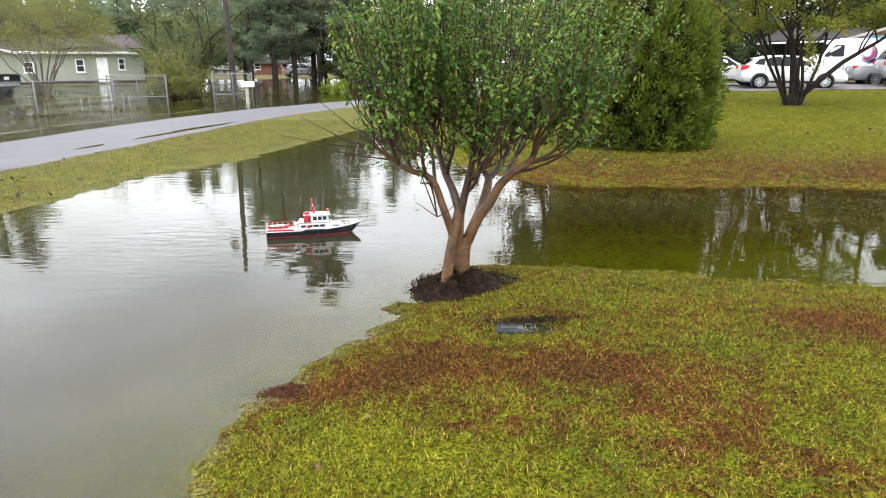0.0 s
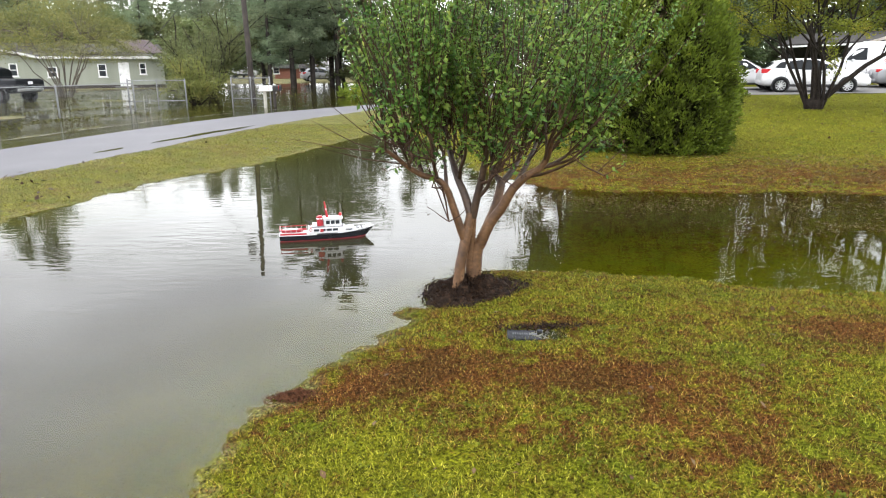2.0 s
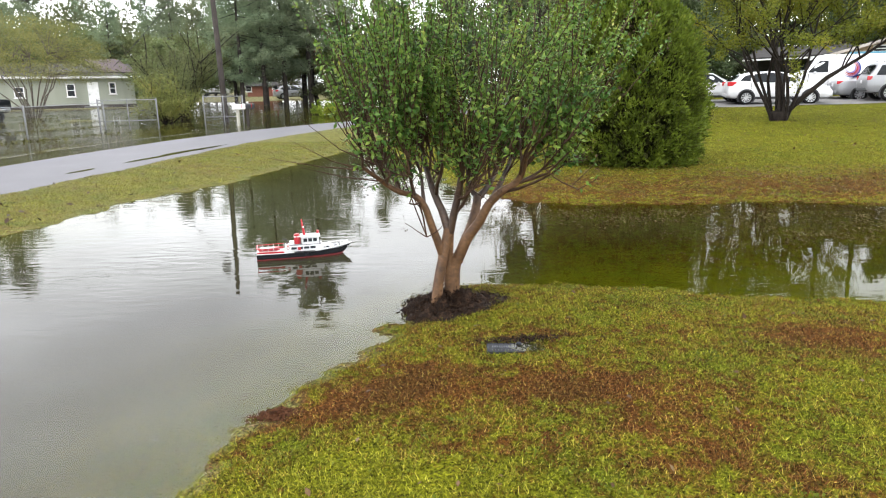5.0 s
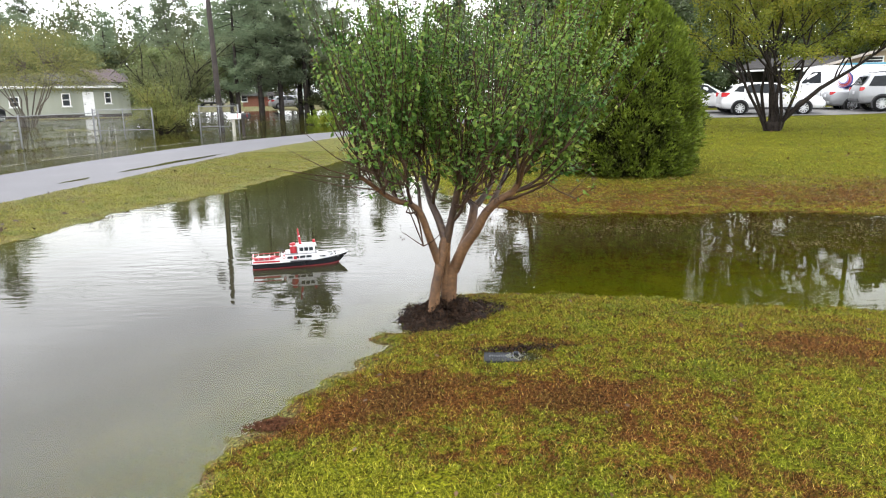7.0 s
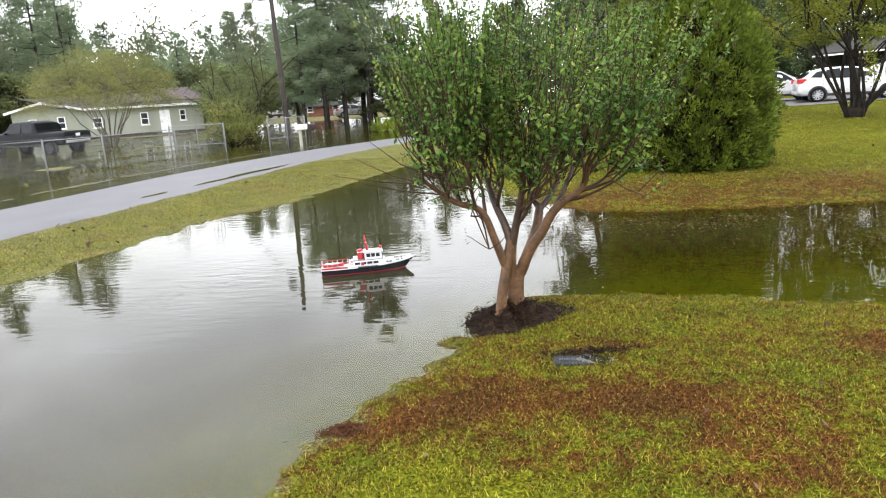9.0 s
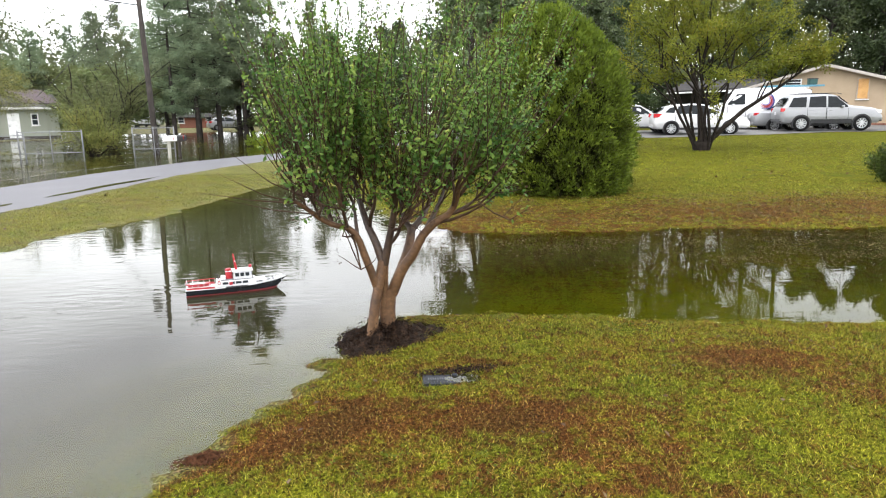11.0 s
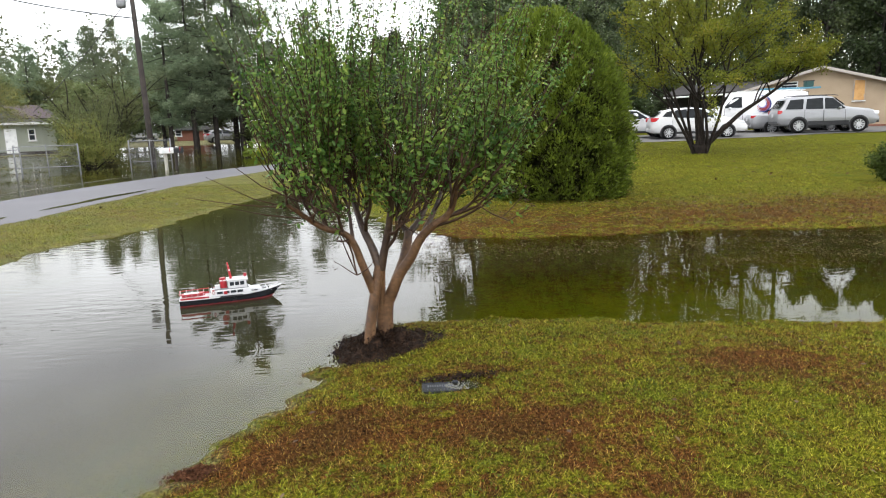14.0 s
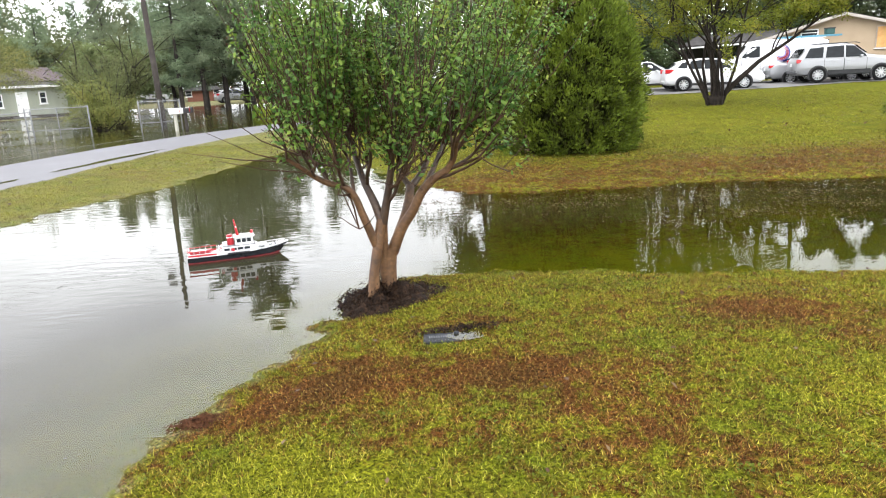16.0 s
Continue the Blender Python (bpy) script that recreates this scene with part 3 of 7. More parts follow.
nx, ny = len(gx), len(gy)
quad = np.arange(nx * ny).reshape(ny, nx)
quads = np.stack([quad[:-1, :-1], quad[:-1, 1:], quad[1:, 1:], quad[1:, :-1]], -1).reshape(-1, 4)
ground = sheet("ground", np.stack([X, Y, Zl], -1).reshape(-1, 3), quads, M_LAWN, smooth=True, layers={"dead": dead_grass(X, Y).ravel(), "mud": MUDl.ravel(), "sunk": np.clip(-Zl / .05, 0, 1).ravel()})
tagged(ground, "soggy autumn lawn with green and brown grass beside flood water", "ground", kind="structure")

# flood water
wx = axis_steps([(-120, -12, 6), (-12, -6, 0.5), (-6, -1.8, 0.25), (-1.8, 1, 0.07), (1, 8, .25), (8, 60, 4)])
wy = axis_steps([(-30, 0, 3), (0, 1.6, 0.2), (1.6, 5.4, .07), (5.4, 18, 0.25), (18, 80, 4)])
WX, WY = np.meshgrid(wx, wy)
WZ, _, _ = land(WX, WY)
wq = np.arange(WX.size).reshape(WX.shape)
wquads = np.stack([wq[:-1, :-1], wq[:-1, 1:], wq[1:, 1:], wq[1:, :-1]], -1).reshape(-1, 4)
murk = np.clip((-WZ - .012) / 0.29, 0, 1) ** 1.05 * 0.92
murk = murk * np.clip(1 - (WX - 0.2) / 1.2 * np.clip((13 - WY) / 3, 0, 1), 0.08 + .55 * np.clip((WY - 6.4) / 1.3, 0, 1), 1)
water = sheet("water", np.stack([WX, WY, 0 * WX], -1).reshape(-1, 3), wquads, M_WATER, smooth=True, layers={"depth": murk.ravel(), "ripple": (np.where(WX < -6.4, 1.6, 1.0) * np.clip(.35 + (WY - 3.5) / 5, .35, 1) * (1 - .5 * np.clip((WX - .2) / 1.2, 0, 1))).ravel()})
tagged(water, "still grey-green flood water with faint ripples and reflections", "water", kind="structure")

# road
rv, rf = [], []
cross = [0.0, 0.3, 1.2, 2.2, 3.2, 4.4, 6.0]
fine_edge = []
for a, b in zip(ROAD_EDGE[:-1], ROAD_EDGE[1:]):
    for s in np.arange(0, 1, 0.2):
        fine_edge.append(a + (b - a) * s)
fine_edge = np.array(fine_edge)
for i, p in enumerate(fine_edge):
    d = fine_edge[min(i + 1, len(fine_edge) - 1)] - fine_edge[max(i - 1, 0)]
    d = d / np.hypot(*d)
    nrm = np.array([-d[1], d[0]])
    for c in cross:
        wob = 0.06 * math.sin(i * 1.7) if c == 0 else 0
        q = p + nrm * (c + wob)
        rv.append((q[0], q[1], road_height(c) - (0.03 if c == 0 else 0)))
k = len(cross)
for i in range(len(fine_edge) - 1):
    for j in range(k - 1):
        rf.append((i * k + j, i * k + j + 1, (i + 1) * k + j + 1, (i + 1) * k + j))
road = sheet("road", rv, rf, M_ROAD, smooth=True)
tagged(road, "wet grey asphalt street half under flood water", "road", kind="structure")


def street_strip(name, label, category, cross, heights, mat, lo, hi, gaps=False):
    """A strip along the street between two distances from its near edge."""
    v, f, row = [], [], []
    for i in range(len(fine_edge) - 1):
        for s in (0, .25, .5, .75):
            p = fine_edge[i] + (fine_edge[i + 1] - fine_edge[i]) * s
            if not lo < p[1] < hi:
                continue
            d = fine_edge[i + 1] - fine_edge[i]
            d = d / np.hypot(*d)
            nrm = np.array([-d[1], d[0]])
            wob = .05 * math.sin(p[1] * 2.3) + .03 * math.sin(p[1] * 7.1)
            row.append((len(v), p[1]))
            for c, z in zip(cross, heights):
                q = p + nrm * (c + wob)
                v.append((q[0], q[1], z))
    k = len(cross)
    for (a, y), (b, _) in zip(row, row[1:]):
        if gaps and math.sin(y * 1.9 + 1) + .6 * math.sin(y * 4.3) > 1.25:
            continue
        for j in range(k - 1):
            f.append((a + j, a + j + 1, b + j + 1, b + j))
    return tagged(sheet(name, v, f, mat, smooth=True), label, category, kind="structure")


street_strip("road_line", "worn white line along the flooded edge of the street", "road", (4.87, 4.90, 4.93), (.010, .012, .010), M_LINE, 5, 25, True)


# ---- trees and shrubs ----
def unit(v):
    return v / (np.linalg.norm(v) + 1e-9)


def grow(rng, start, way, length, radius, levels, spread, lift, tubes, spots, kids=(3, 4), steps=4, thin=0.6):
    """Grows a limb with limbs of its own; tubes takes (points, radii, level), spots the leafy places."""
    pts, p, d = [np.array(start, float)], np.array(start, float), unit(np.array(way, float))
    for i in range(steps):
        d = unit(d + rng.normal(size=3) * 0.13 + np.array([0, 0, lift]))
        p = p + d * length / steps
        pts.append(p)
    tubes.append((pts, list(np.linspace(radius, radius * 0.45, steps + 1)), levels))
    if levels == 0:
        for q, e in zip(pts[:-1], pts[1:]):
            spots.append((q, e))
        return
    for i in range(rng.integers(kids[0], kids[1] + 1)):
        at = rng.uniform(0.45, 1.0)
        j = min(int(at * steps), steps - 1)
        q = pts[j] + (pts[j + 1] - pts[j]) * (at * steps - j)
        side = rng.normal(size=3)
        side = unit(side - d * side.dot(d))
        grow(rng, q, d + side * spread, length * rng.uniform(0.55, 0.85), radius * 0.5, levels - 1, spread, lift, tubes, spots, kids, steps, thin)


def limbs(tubes, sides=(4, 5, 6, 7)):
    bm = bmesh.new()
    for pts, radii, level in tubes:
        tube(bm, pts, radii, sides[min(level, len(sides) - 1)], cap=False)
    return bm


def along(rng, spots, per, jitter):
    a = np.array([q for q, e in spots])
    b = np.array([e for q, e in spots])
    pick = rng.integers(0, len(a), int(per * len(a)))
    f = rng.random((len(pick), 1))
    return a[pick] + (b - a)[pick] * f + rng.normal(size=(len(pick), 3)) * jitter


def crape_myrtle():
    rng = np.random.default_rng(11)
    root = thing("crape_myrtle", pose(0.06, 4.58, 0.15), "small multi-stemmed crape myrtle with green leaves on a mulched mound", "tree")
    stems = []

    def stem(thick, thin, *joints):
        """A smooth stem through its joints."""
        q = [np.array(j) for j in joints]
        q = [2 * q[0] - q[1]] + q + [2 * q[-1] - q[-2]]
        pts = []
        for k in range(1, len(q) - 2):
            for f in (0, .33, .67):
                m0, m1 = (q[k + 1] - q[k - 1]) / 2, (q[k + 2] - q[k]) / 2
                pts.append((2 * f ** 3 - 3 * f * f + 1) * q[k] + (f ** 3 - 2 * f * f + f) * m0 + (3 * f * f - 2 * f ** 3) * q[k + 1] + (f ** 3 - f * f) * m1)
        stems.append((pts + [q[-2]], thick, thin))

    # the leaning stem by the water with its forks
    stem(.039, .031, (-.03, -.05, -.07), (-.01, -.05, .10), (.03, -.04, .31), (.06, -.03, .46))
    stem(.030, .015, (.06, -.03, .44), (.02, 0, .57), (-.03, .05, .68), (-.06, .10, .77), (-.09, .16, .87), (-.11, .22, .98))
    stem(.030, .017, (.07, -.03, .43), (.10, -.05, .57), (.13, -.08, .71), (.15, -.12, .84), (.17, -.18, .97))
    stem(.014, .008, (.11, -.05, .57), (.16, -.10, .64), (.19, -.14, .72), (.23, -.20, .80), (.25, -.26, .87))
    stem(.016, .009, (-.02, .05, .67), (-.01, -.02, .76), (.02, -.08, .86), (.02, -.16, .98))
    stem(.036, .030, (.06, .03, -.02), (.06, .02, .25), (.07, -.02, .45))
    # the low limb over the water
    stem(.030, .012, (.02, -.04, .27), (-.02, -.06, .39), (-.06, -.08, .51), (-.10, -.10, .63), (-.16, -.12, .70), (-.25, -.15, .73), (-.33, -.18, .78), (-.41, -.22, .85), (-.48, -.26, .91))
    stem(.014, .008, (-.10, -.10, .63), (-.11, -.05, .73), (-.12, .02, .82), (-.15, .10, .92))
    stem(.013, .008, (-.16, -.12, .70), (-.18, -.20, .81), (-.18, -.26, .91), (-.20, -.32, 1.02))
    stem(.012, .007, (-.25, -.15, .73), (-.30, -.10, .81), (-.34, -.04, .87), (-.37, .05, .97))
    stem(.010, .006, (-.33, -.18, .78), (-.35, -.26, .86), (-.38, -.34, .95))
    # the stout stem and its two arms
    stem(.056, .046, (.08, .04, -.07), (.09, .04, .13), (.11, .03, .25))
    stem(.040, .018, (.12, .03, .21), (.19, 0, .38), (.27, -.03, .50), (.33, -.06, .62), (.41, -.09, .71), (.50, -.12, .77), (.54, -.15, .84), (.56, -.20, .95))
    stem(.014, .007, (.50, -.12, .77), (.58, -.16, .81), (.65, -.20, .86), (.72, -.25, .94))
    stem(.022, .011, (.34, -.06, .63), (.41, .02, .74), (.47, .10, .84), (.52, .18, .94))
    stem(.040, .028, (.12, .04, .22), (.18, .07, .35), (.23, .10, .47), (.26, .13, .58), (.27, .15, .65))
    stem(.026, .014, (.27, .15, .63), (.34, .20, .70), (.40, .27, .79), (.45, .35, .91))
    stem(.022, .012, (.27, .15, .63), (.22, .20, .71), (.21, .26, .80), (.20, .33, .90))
    tubes, shoots = [], []
    centre = np.array([.12, 0, .45])
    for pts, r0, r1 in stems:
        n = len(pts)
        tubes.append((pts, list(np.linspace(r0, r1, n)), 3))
        if pts[-1][2] < .7:
            continue
        # boughs from the upper end of each stem, then upright shoots from the boughs
        for k in range(7):
            f = rng.uniform(.42, 1) if k else 1.0
            p = pts[min(int(f * (n - 1)), n - 1)]
            if p[2] < .62:
                continue
            out = unit(p - centre)
            way = unit(out * .75 + rng.normal(size=3) * .55 + np.array([0, 0, .35]))
            bough, q, d = [p], p, way
            length = rng.uniform(.16, .40) * (1.3 if p[0] > .35 else 1)
            for j in range(4):
                d = unit(d + rng.normal(size=3) * .16 + np.array([0, 0, .10]))
                q = q + d * length / 4
                bough.append(q)
            tubes.append((bough, list(np.linspace(r1 * .68, .0045, 5)), 1))
            for j in range(11):
                i = rng.integers(1, 5)
                b = bough[i]
                o = np.array([b[0] - .05, b[1], 0]) * (1.25 if b[0] > .3 else 1)
                way = o * rng.uniform(.2, 1.05) + rng.normal(size=3) * np.array([.28, .28, .15]) + np.array([0, 0, 1])
                long = rng.uniform(.25, .66) if j < 4 else rng.uniform(.65, 1.4)
                if b[2] < .95 and rng.random() < .45:
                    way[2] = rng.uniform(-.15, .5)
                    long = rng.uniform(.12, .26)
                hollow = np.sin(b[0] * 9 + 1) * np.sin(b[1] * 8 + 2) + np.sin(b[2] * 13 + b[0] * 6) * np.sin(b[1] * 11 + 1)
                if hollow + .45 * rng.normal() > (.10 if b[2] < 1.0 else -.12) - (.25 if j >= 4 else 0):
                    shoots.append((b, unit(way), long, j >= 4))
    # bare whips that lean out over the water
    for low, l, up in (((-.46, -.25, .89), .62, .10), ((-.44, -.24, .88), .50, .22), ((-.36, -.20, .81), .55, .12), ((-.40, -.30, .93), .45, .30)):
        low = np.array(low)
        tubes.append(([low, low + np.array([-.45 * l, -.06, up * .35]), low + np.array([-.95 * l, -.12, up])], [.006, .004, .0014], 0))
    P, S, N = [], [], []
    dry = []
    for b, d, long, whip in shoots:
        pts, q, steps = [b], b, 5
        for j in range(steps):
            d = unit(d + rng.normal(size=3) * .07 + np.array([0, 0, .05]))
            q = q + d * long / steps
            pts.append(q)
        r = np.hypot((q[0] - .20) * (.92 if q[0] > .2 else 1), q[1])
        if r > 1.18 or (rng.random() < .3 and r > .92):
            continue
        tubes.append((pts, list(np.linspace(.0046, .0018, steps + 1)), 0))
        m = int(long / (.0072 if not whip else .0088))
        f = np.clip(rng.random(m) ** (.85 if not whip else .7), 0, .999)
        A = np.array(pts)
        i = (f * steps).astype(int)
        c = A[i] + (A[i + 1] - A[i]) * (f * steps - i)[:, None]
        away = rng.normal(size=(m, 3))
        away -= away @ unit(d)[:, None] * unit(d)
        away /= np.linalg.norm(away, axis=1, keepdims=True) + 1e-9
        size = rng.uniform(.0110, .0222, m) * np.clip(1.25 - .35 * f, .7, 1.2) * np.clip(1.5 - .40 * c[:, 2], .55, 1.05)
        keep = rng.random(m) < np.clip(1.1 - .55 * np.clip(c[:, 2] - 1.6, 0, 2), .2, 1) * np.clip((c[:, 2] - .60) / .28, .03, 1)
        open_air = np.sin(c[:, 0] * 8.3 + 2) * np.sin(c[:, 1] * 7.1 + c[:, 2] * 3) + np.sin(c[:, 2] * 10.7 + c[:, 0] * 4.1) * np.sin(c[:, 1] * 9.2 - c[:, 0] * 5.3 + 1)
        keep &= rng.random(m) < np.clip(.62 + .75 * open_air + 1.1 * (c[:, 2] - 1.05), .05, 1)
        P.append((c + away * size[:, None] * 1.15)[keep])
        S.append(size[keep])
        N.append((away * .5 + np.array([0, 0, .55]) + np.array([.2 * (b[0] - .1), .2 * b[1] - .12, 0]))[keep])
        if whip:
            dry.append(q)
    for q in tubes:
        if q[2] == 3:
            # stems that start higher up take the darker bark
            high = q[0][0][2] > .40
            part("stem", limbs([q], (10, 10, 10, 10)), M_UPPERBARK if high else M_BARK, root, "dark brown bark" if high else "smooth peeling tan bark", smooth=True)
        elif q[2] == 1:
            part("bough", limbs([q], (5, 5, 5, 5)), M_TWIG, root, "dark reddish-brown bough", smooth=True)
    twigs = part("twig", limbs([q for q in tubes if q[2] < 1]), M_TWIG, root, smooth=True)
    tagged(twigs, "fine dark reddish-brown twigs", kind="stuff")
    P, S, N = np.concatenate(P), np.concatenate(S), np.concatenate(N)
    v, f = leaves(P, S, rng, .1, .52, N)
    sheet("crown", v, f, F_MYRTLE, root)
    dry = np.repeat(np.array(dry), 14, 0)
    dry = dry + rng.normal(size=dry.shape) * np.array([.014, .014, .035])
    v, f = leaves(dry, rng.uniform(.004, .008, len(dry)), rng, .3, .8)
    sheet("seed_head", v, f, M_TWIG, root)


crape_myrtle()


def juniper():
    rng = np.random.default_rng(5)
    root = thing("juniper", pose(3.47, 12.15, 0.13), "dense egg-shaped green juniper standing on the lawn", "shrub")
    H = 3.22

    def girth(z):
        h = np.clip(z / H, 0, 1)
        return 1.31 * (.84 + .16 * np.minimum(1, h / .22)) * np.sqrt(np.clip(1 - np.clip((h - .28) / .72, 0, 1) ** 2.5, 0, 1))

    def lean(z):
        return -.40 * np.clip(z / H, 0, 1) ** 1.6

    # bunches of sprays that stand out from the egg with dark hollows between them
    n = 900
    z = H * (np.arange(n) + .5) / n * .975 + .02
    a = np.arange(n) * 2.39996 + rng.normal(size=n) * .12
    r = girth(z) * rng.uniform(.86, 1.03, n)
    core = np.stack([r * np.cos(a) + lean(z), r * np.sin(a), z], 1)
    steep = np.clip(z / H, 0, 1)
    out = np.stack([np.cos(a) * (1.15 - .5 * steep), np.sin(a) * (1.15 - .5 * steep), .25 + 1.1 * steep ** 2], 1)
    out /= np.linalg.norm(out, axis=1, keepdims=True)
    m = 84
    size = rng.uniform(.11, .20, n)
    u = rng.random((n, m, 1))
    g = rng.normal(size=(n, m, 3))
    g -= (g * out[:, None]).sum(-1, keepdims=True) * out[:, None]
    base = core[:, None] + out[:, None] * (u * 1.5 - .75) * size[:, None, None] + g * size[:, None, None] * (.62 - .42 * u)
    way = out[:, None] + g * .45 + rng.normal(size=(n, m, 3)) * .25 + np.array([0, 0, .55])
    way /= np.linalg.norm(way, axis=-1, keepdims=True)
    side = np.cross(way, rng.normal(size=(n, m, 3)))
    side /= np.linalg.norm(side, axis=-1, keepdims=True)
    ln = rng.uniform(.035, .085, (n, m, 1))
    V = np.stack([base - side * .008, base + side * .016, base + way * ln * .6 + side * .016, base + way * ln], 2)
    tip = np.repeat(steep[:, None], m, 1) + .25 * (u[..., 0] - .5) + .20 * np.sin(a * 3 + 1)[:, None] * (1 - steep[:, None])
    fresh = rng.random((n, m)) < np.clip((tip - .52) / .38, .03, .92)
    for nm, pick, mat in (("sprays", ~fresh, F_JUNIPER), ("fresh_growth", fresh, F_CREST)):
        q = V[pick]
        sheet(nm, q.reshape(-1, 3), np.arange(4 * len(q)).reshape(-1, 4), mat, root)
    # foliage deep inside, its shade put into a darker green
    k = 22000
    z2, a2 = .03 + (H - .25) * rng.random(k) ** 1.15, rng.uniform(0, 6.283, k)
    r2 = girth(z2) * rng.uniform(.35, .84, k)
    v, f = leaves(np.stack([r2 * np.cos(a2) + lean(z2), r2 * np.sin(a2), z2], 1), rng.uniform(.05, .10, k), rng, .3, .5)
    sheet("inner_foliage", v, f, F_INNERSHADE, root)
    bm = bmesh.new()
    for k in range(7):
        b = rng.uniform(-.45, .45, 2)
        tube(bm, [(b[0], b[1], -.1), (b[0] * 1.3, b[1] * 1.3, .6), (b[0] * 1.6, b[1] * 1.6, 1.8)], [.07, .05, .02], 6)
    part("trunk", bm, M_DARKBARK, root, smooth=True)


juniper()


def spreading_tree(name, m, label, seed, height, reach, bole, stems, mat, bark, count, size, levels=2, base_z=1.0, lift=.06, group="", lean=.55, stout=1.0, girth=0.0, limb=None):
    """A tree of several stems from one short bole, with an airy crown."""
    rng = np.random.default_rng(seed)
    root = thing(name, m, label, "tree", group)
    tubes, spots = [], []
    br = girth or .25 * height / 6 * stout
    tubes.append(([np.array([0, 0, -.3]), np.array([0, 0, bole * .4]), np.array([0, 0, bole]), np.array([0, 0, bole * 1.25])], [br * (1.0 if girth else 1.2), br, br * (1.2 if girth else .92), br * .4], 3))
    for k in range(stems):
        a = 6.283 * (k + rng.uniform(-.3, .3)) / stems
        tilt = lean * (rng.uniform(.3, 1.2) if girth else 1)
        way = np.array([math.cos(a) * tilt, math.sin(a) * tilt, 1])
        off = girth * .82 or .12
        grow(rng, (math.cos(a) * off, math.sin(a) * off, .02 if girth else bole * .7), way, height * .5, .085 * height / 6 * stout, levels, .85 if girth else .65, lift, tubes, spots, (3, 4), 5)
    if limb:
        q = [np.array(p, float) for p in limb]
        tubes.append((q, list(np.linspace(.10, .03, len(q))), 2))
        for k in range(9):
            p = q[-2] + (q[-1] - q[-2]) * rng.uniform(-.6, 1)
            grow(rng, p, (rng.uniform(-.3, .9), rng.uniform(-.6, .6), rng.uniform(.2, 1)), rng.uniform(.9, 1.6), .025, 1, .8, .02, tubes, spots, (3, 4), 4)
    part("trunk", limbs(tubes, (3, 4, 5, 7)), bark, root, smooth=True)
    pts = along(rng, spots, count / max(1, len(spots)), size * 2.4)
    pts = pts[(pts[:, 2] > base_z) & (np.hypot(pts[:, 0], pts[:, 1]) < reach)]
    v, f = leaves(pts, rng.uniform(size * .6, size * 1.3, len(pts)), rng, .4, .55)
    sheet("crown", v, f, mat, root)
    return root


spreading_tree("yard_tree", pose(10.75, 21.2, 0.22, 0, 0, 20), "dark-trunked multi-stem tree with thin yellow-green leaves on the lawn", 21, 6.5, 4.3, .32, 10, F_YELLOW, M_DARKBARK, 52000, .037, 2, .95, .03, lean=.27, stout=.62, girth=.24, limb=((.1, 0, .2), (.55, -.3, .75), (1.15, -.6, 1.35), (2.0, -1.0, 1.95), (3.0, -1.4, 2.7)))


def domed_tree(name, m, label, seed, reach, low, top, mat, bark, clumps, per, size):
    """A low broad tree: limbs that fan out from the ground to clumps of leaves under a flat dome."""
    rng = np.random.default_rng(seed)
    root = thing(name, m, label, "tree")
    tubes, spots = [], []
    for k in range(13):
        a = 6.283 * (k + rng.uniform(-.3, .3)) / 13
        far, up = reach * rng.uniform(.35, .7), rng.uniform(.45, .8) * top
        way = np.array([math.cos(a) * far, math.sin(a) * far, 0])
        pts = [way * (f ** .8) + np.array([0, 0, up * f ** .75 - .1]) + rng.normal(size=3) * .06 for f in np.linspace(0, 1, 6)]
        pts[0] = np.array([math.cos(a) * .15, math.sin(a) * .15, -.3])
        tubes.append((pts, list(np.linspace(.042, .02, 6)), 2))
        spots += pts[2:]
    spots = np.array(spots)
    P = []
    for k in range(clumps):
        a, r = rng.uniform(0, 6.283), reach * rng.random() ** .5
        roof = low + (top - low) * math.sqrt(max(0, 1 - (r / reach) ** 2.2)) * (1 + .10 * math.sin(3 * a + 1) + .06 * math.sin(7 * a))
        c = np.array([r * math.cos(a), r * math.sin(a), roof - (roof - low * .8) * rng.random() ** 1.8 * .8])
        b = spots[np.argmin(np.linalg.norm(spots - c, axis=1) + .5 * np.clip(spots[:, 2] - c[2], 0, 9))]
        tubes.append(([b, (b + c) / 2 + np.array([0, 0, .12]), c], [.022, .015, .006], 0))
        P.append(c + rng.normal(size=(per, 3)) * np.array([.34, .34, .17]) * rng.uniform(.7, 1.25))
    part("trunk", limbs(tubes, (3, 4, 5, 6)), bark, root, smooth=True)
    P = np.concatenate(P)
    v, f = leaves(P, rng.uniform(size * .6, size * 1.3, len(P)), rng, .4, .55)
    sheet("crown", v, f, mat, root)
    return root


domed_tree("pale_tree", pose(-23.1, 39.7, -0.1), "pale yellow-green spreading tree standing in flood water", 22, 4.4, 2.4, 5.4, F_LIGHT, M_PALEBARK, 240, 140, .042)



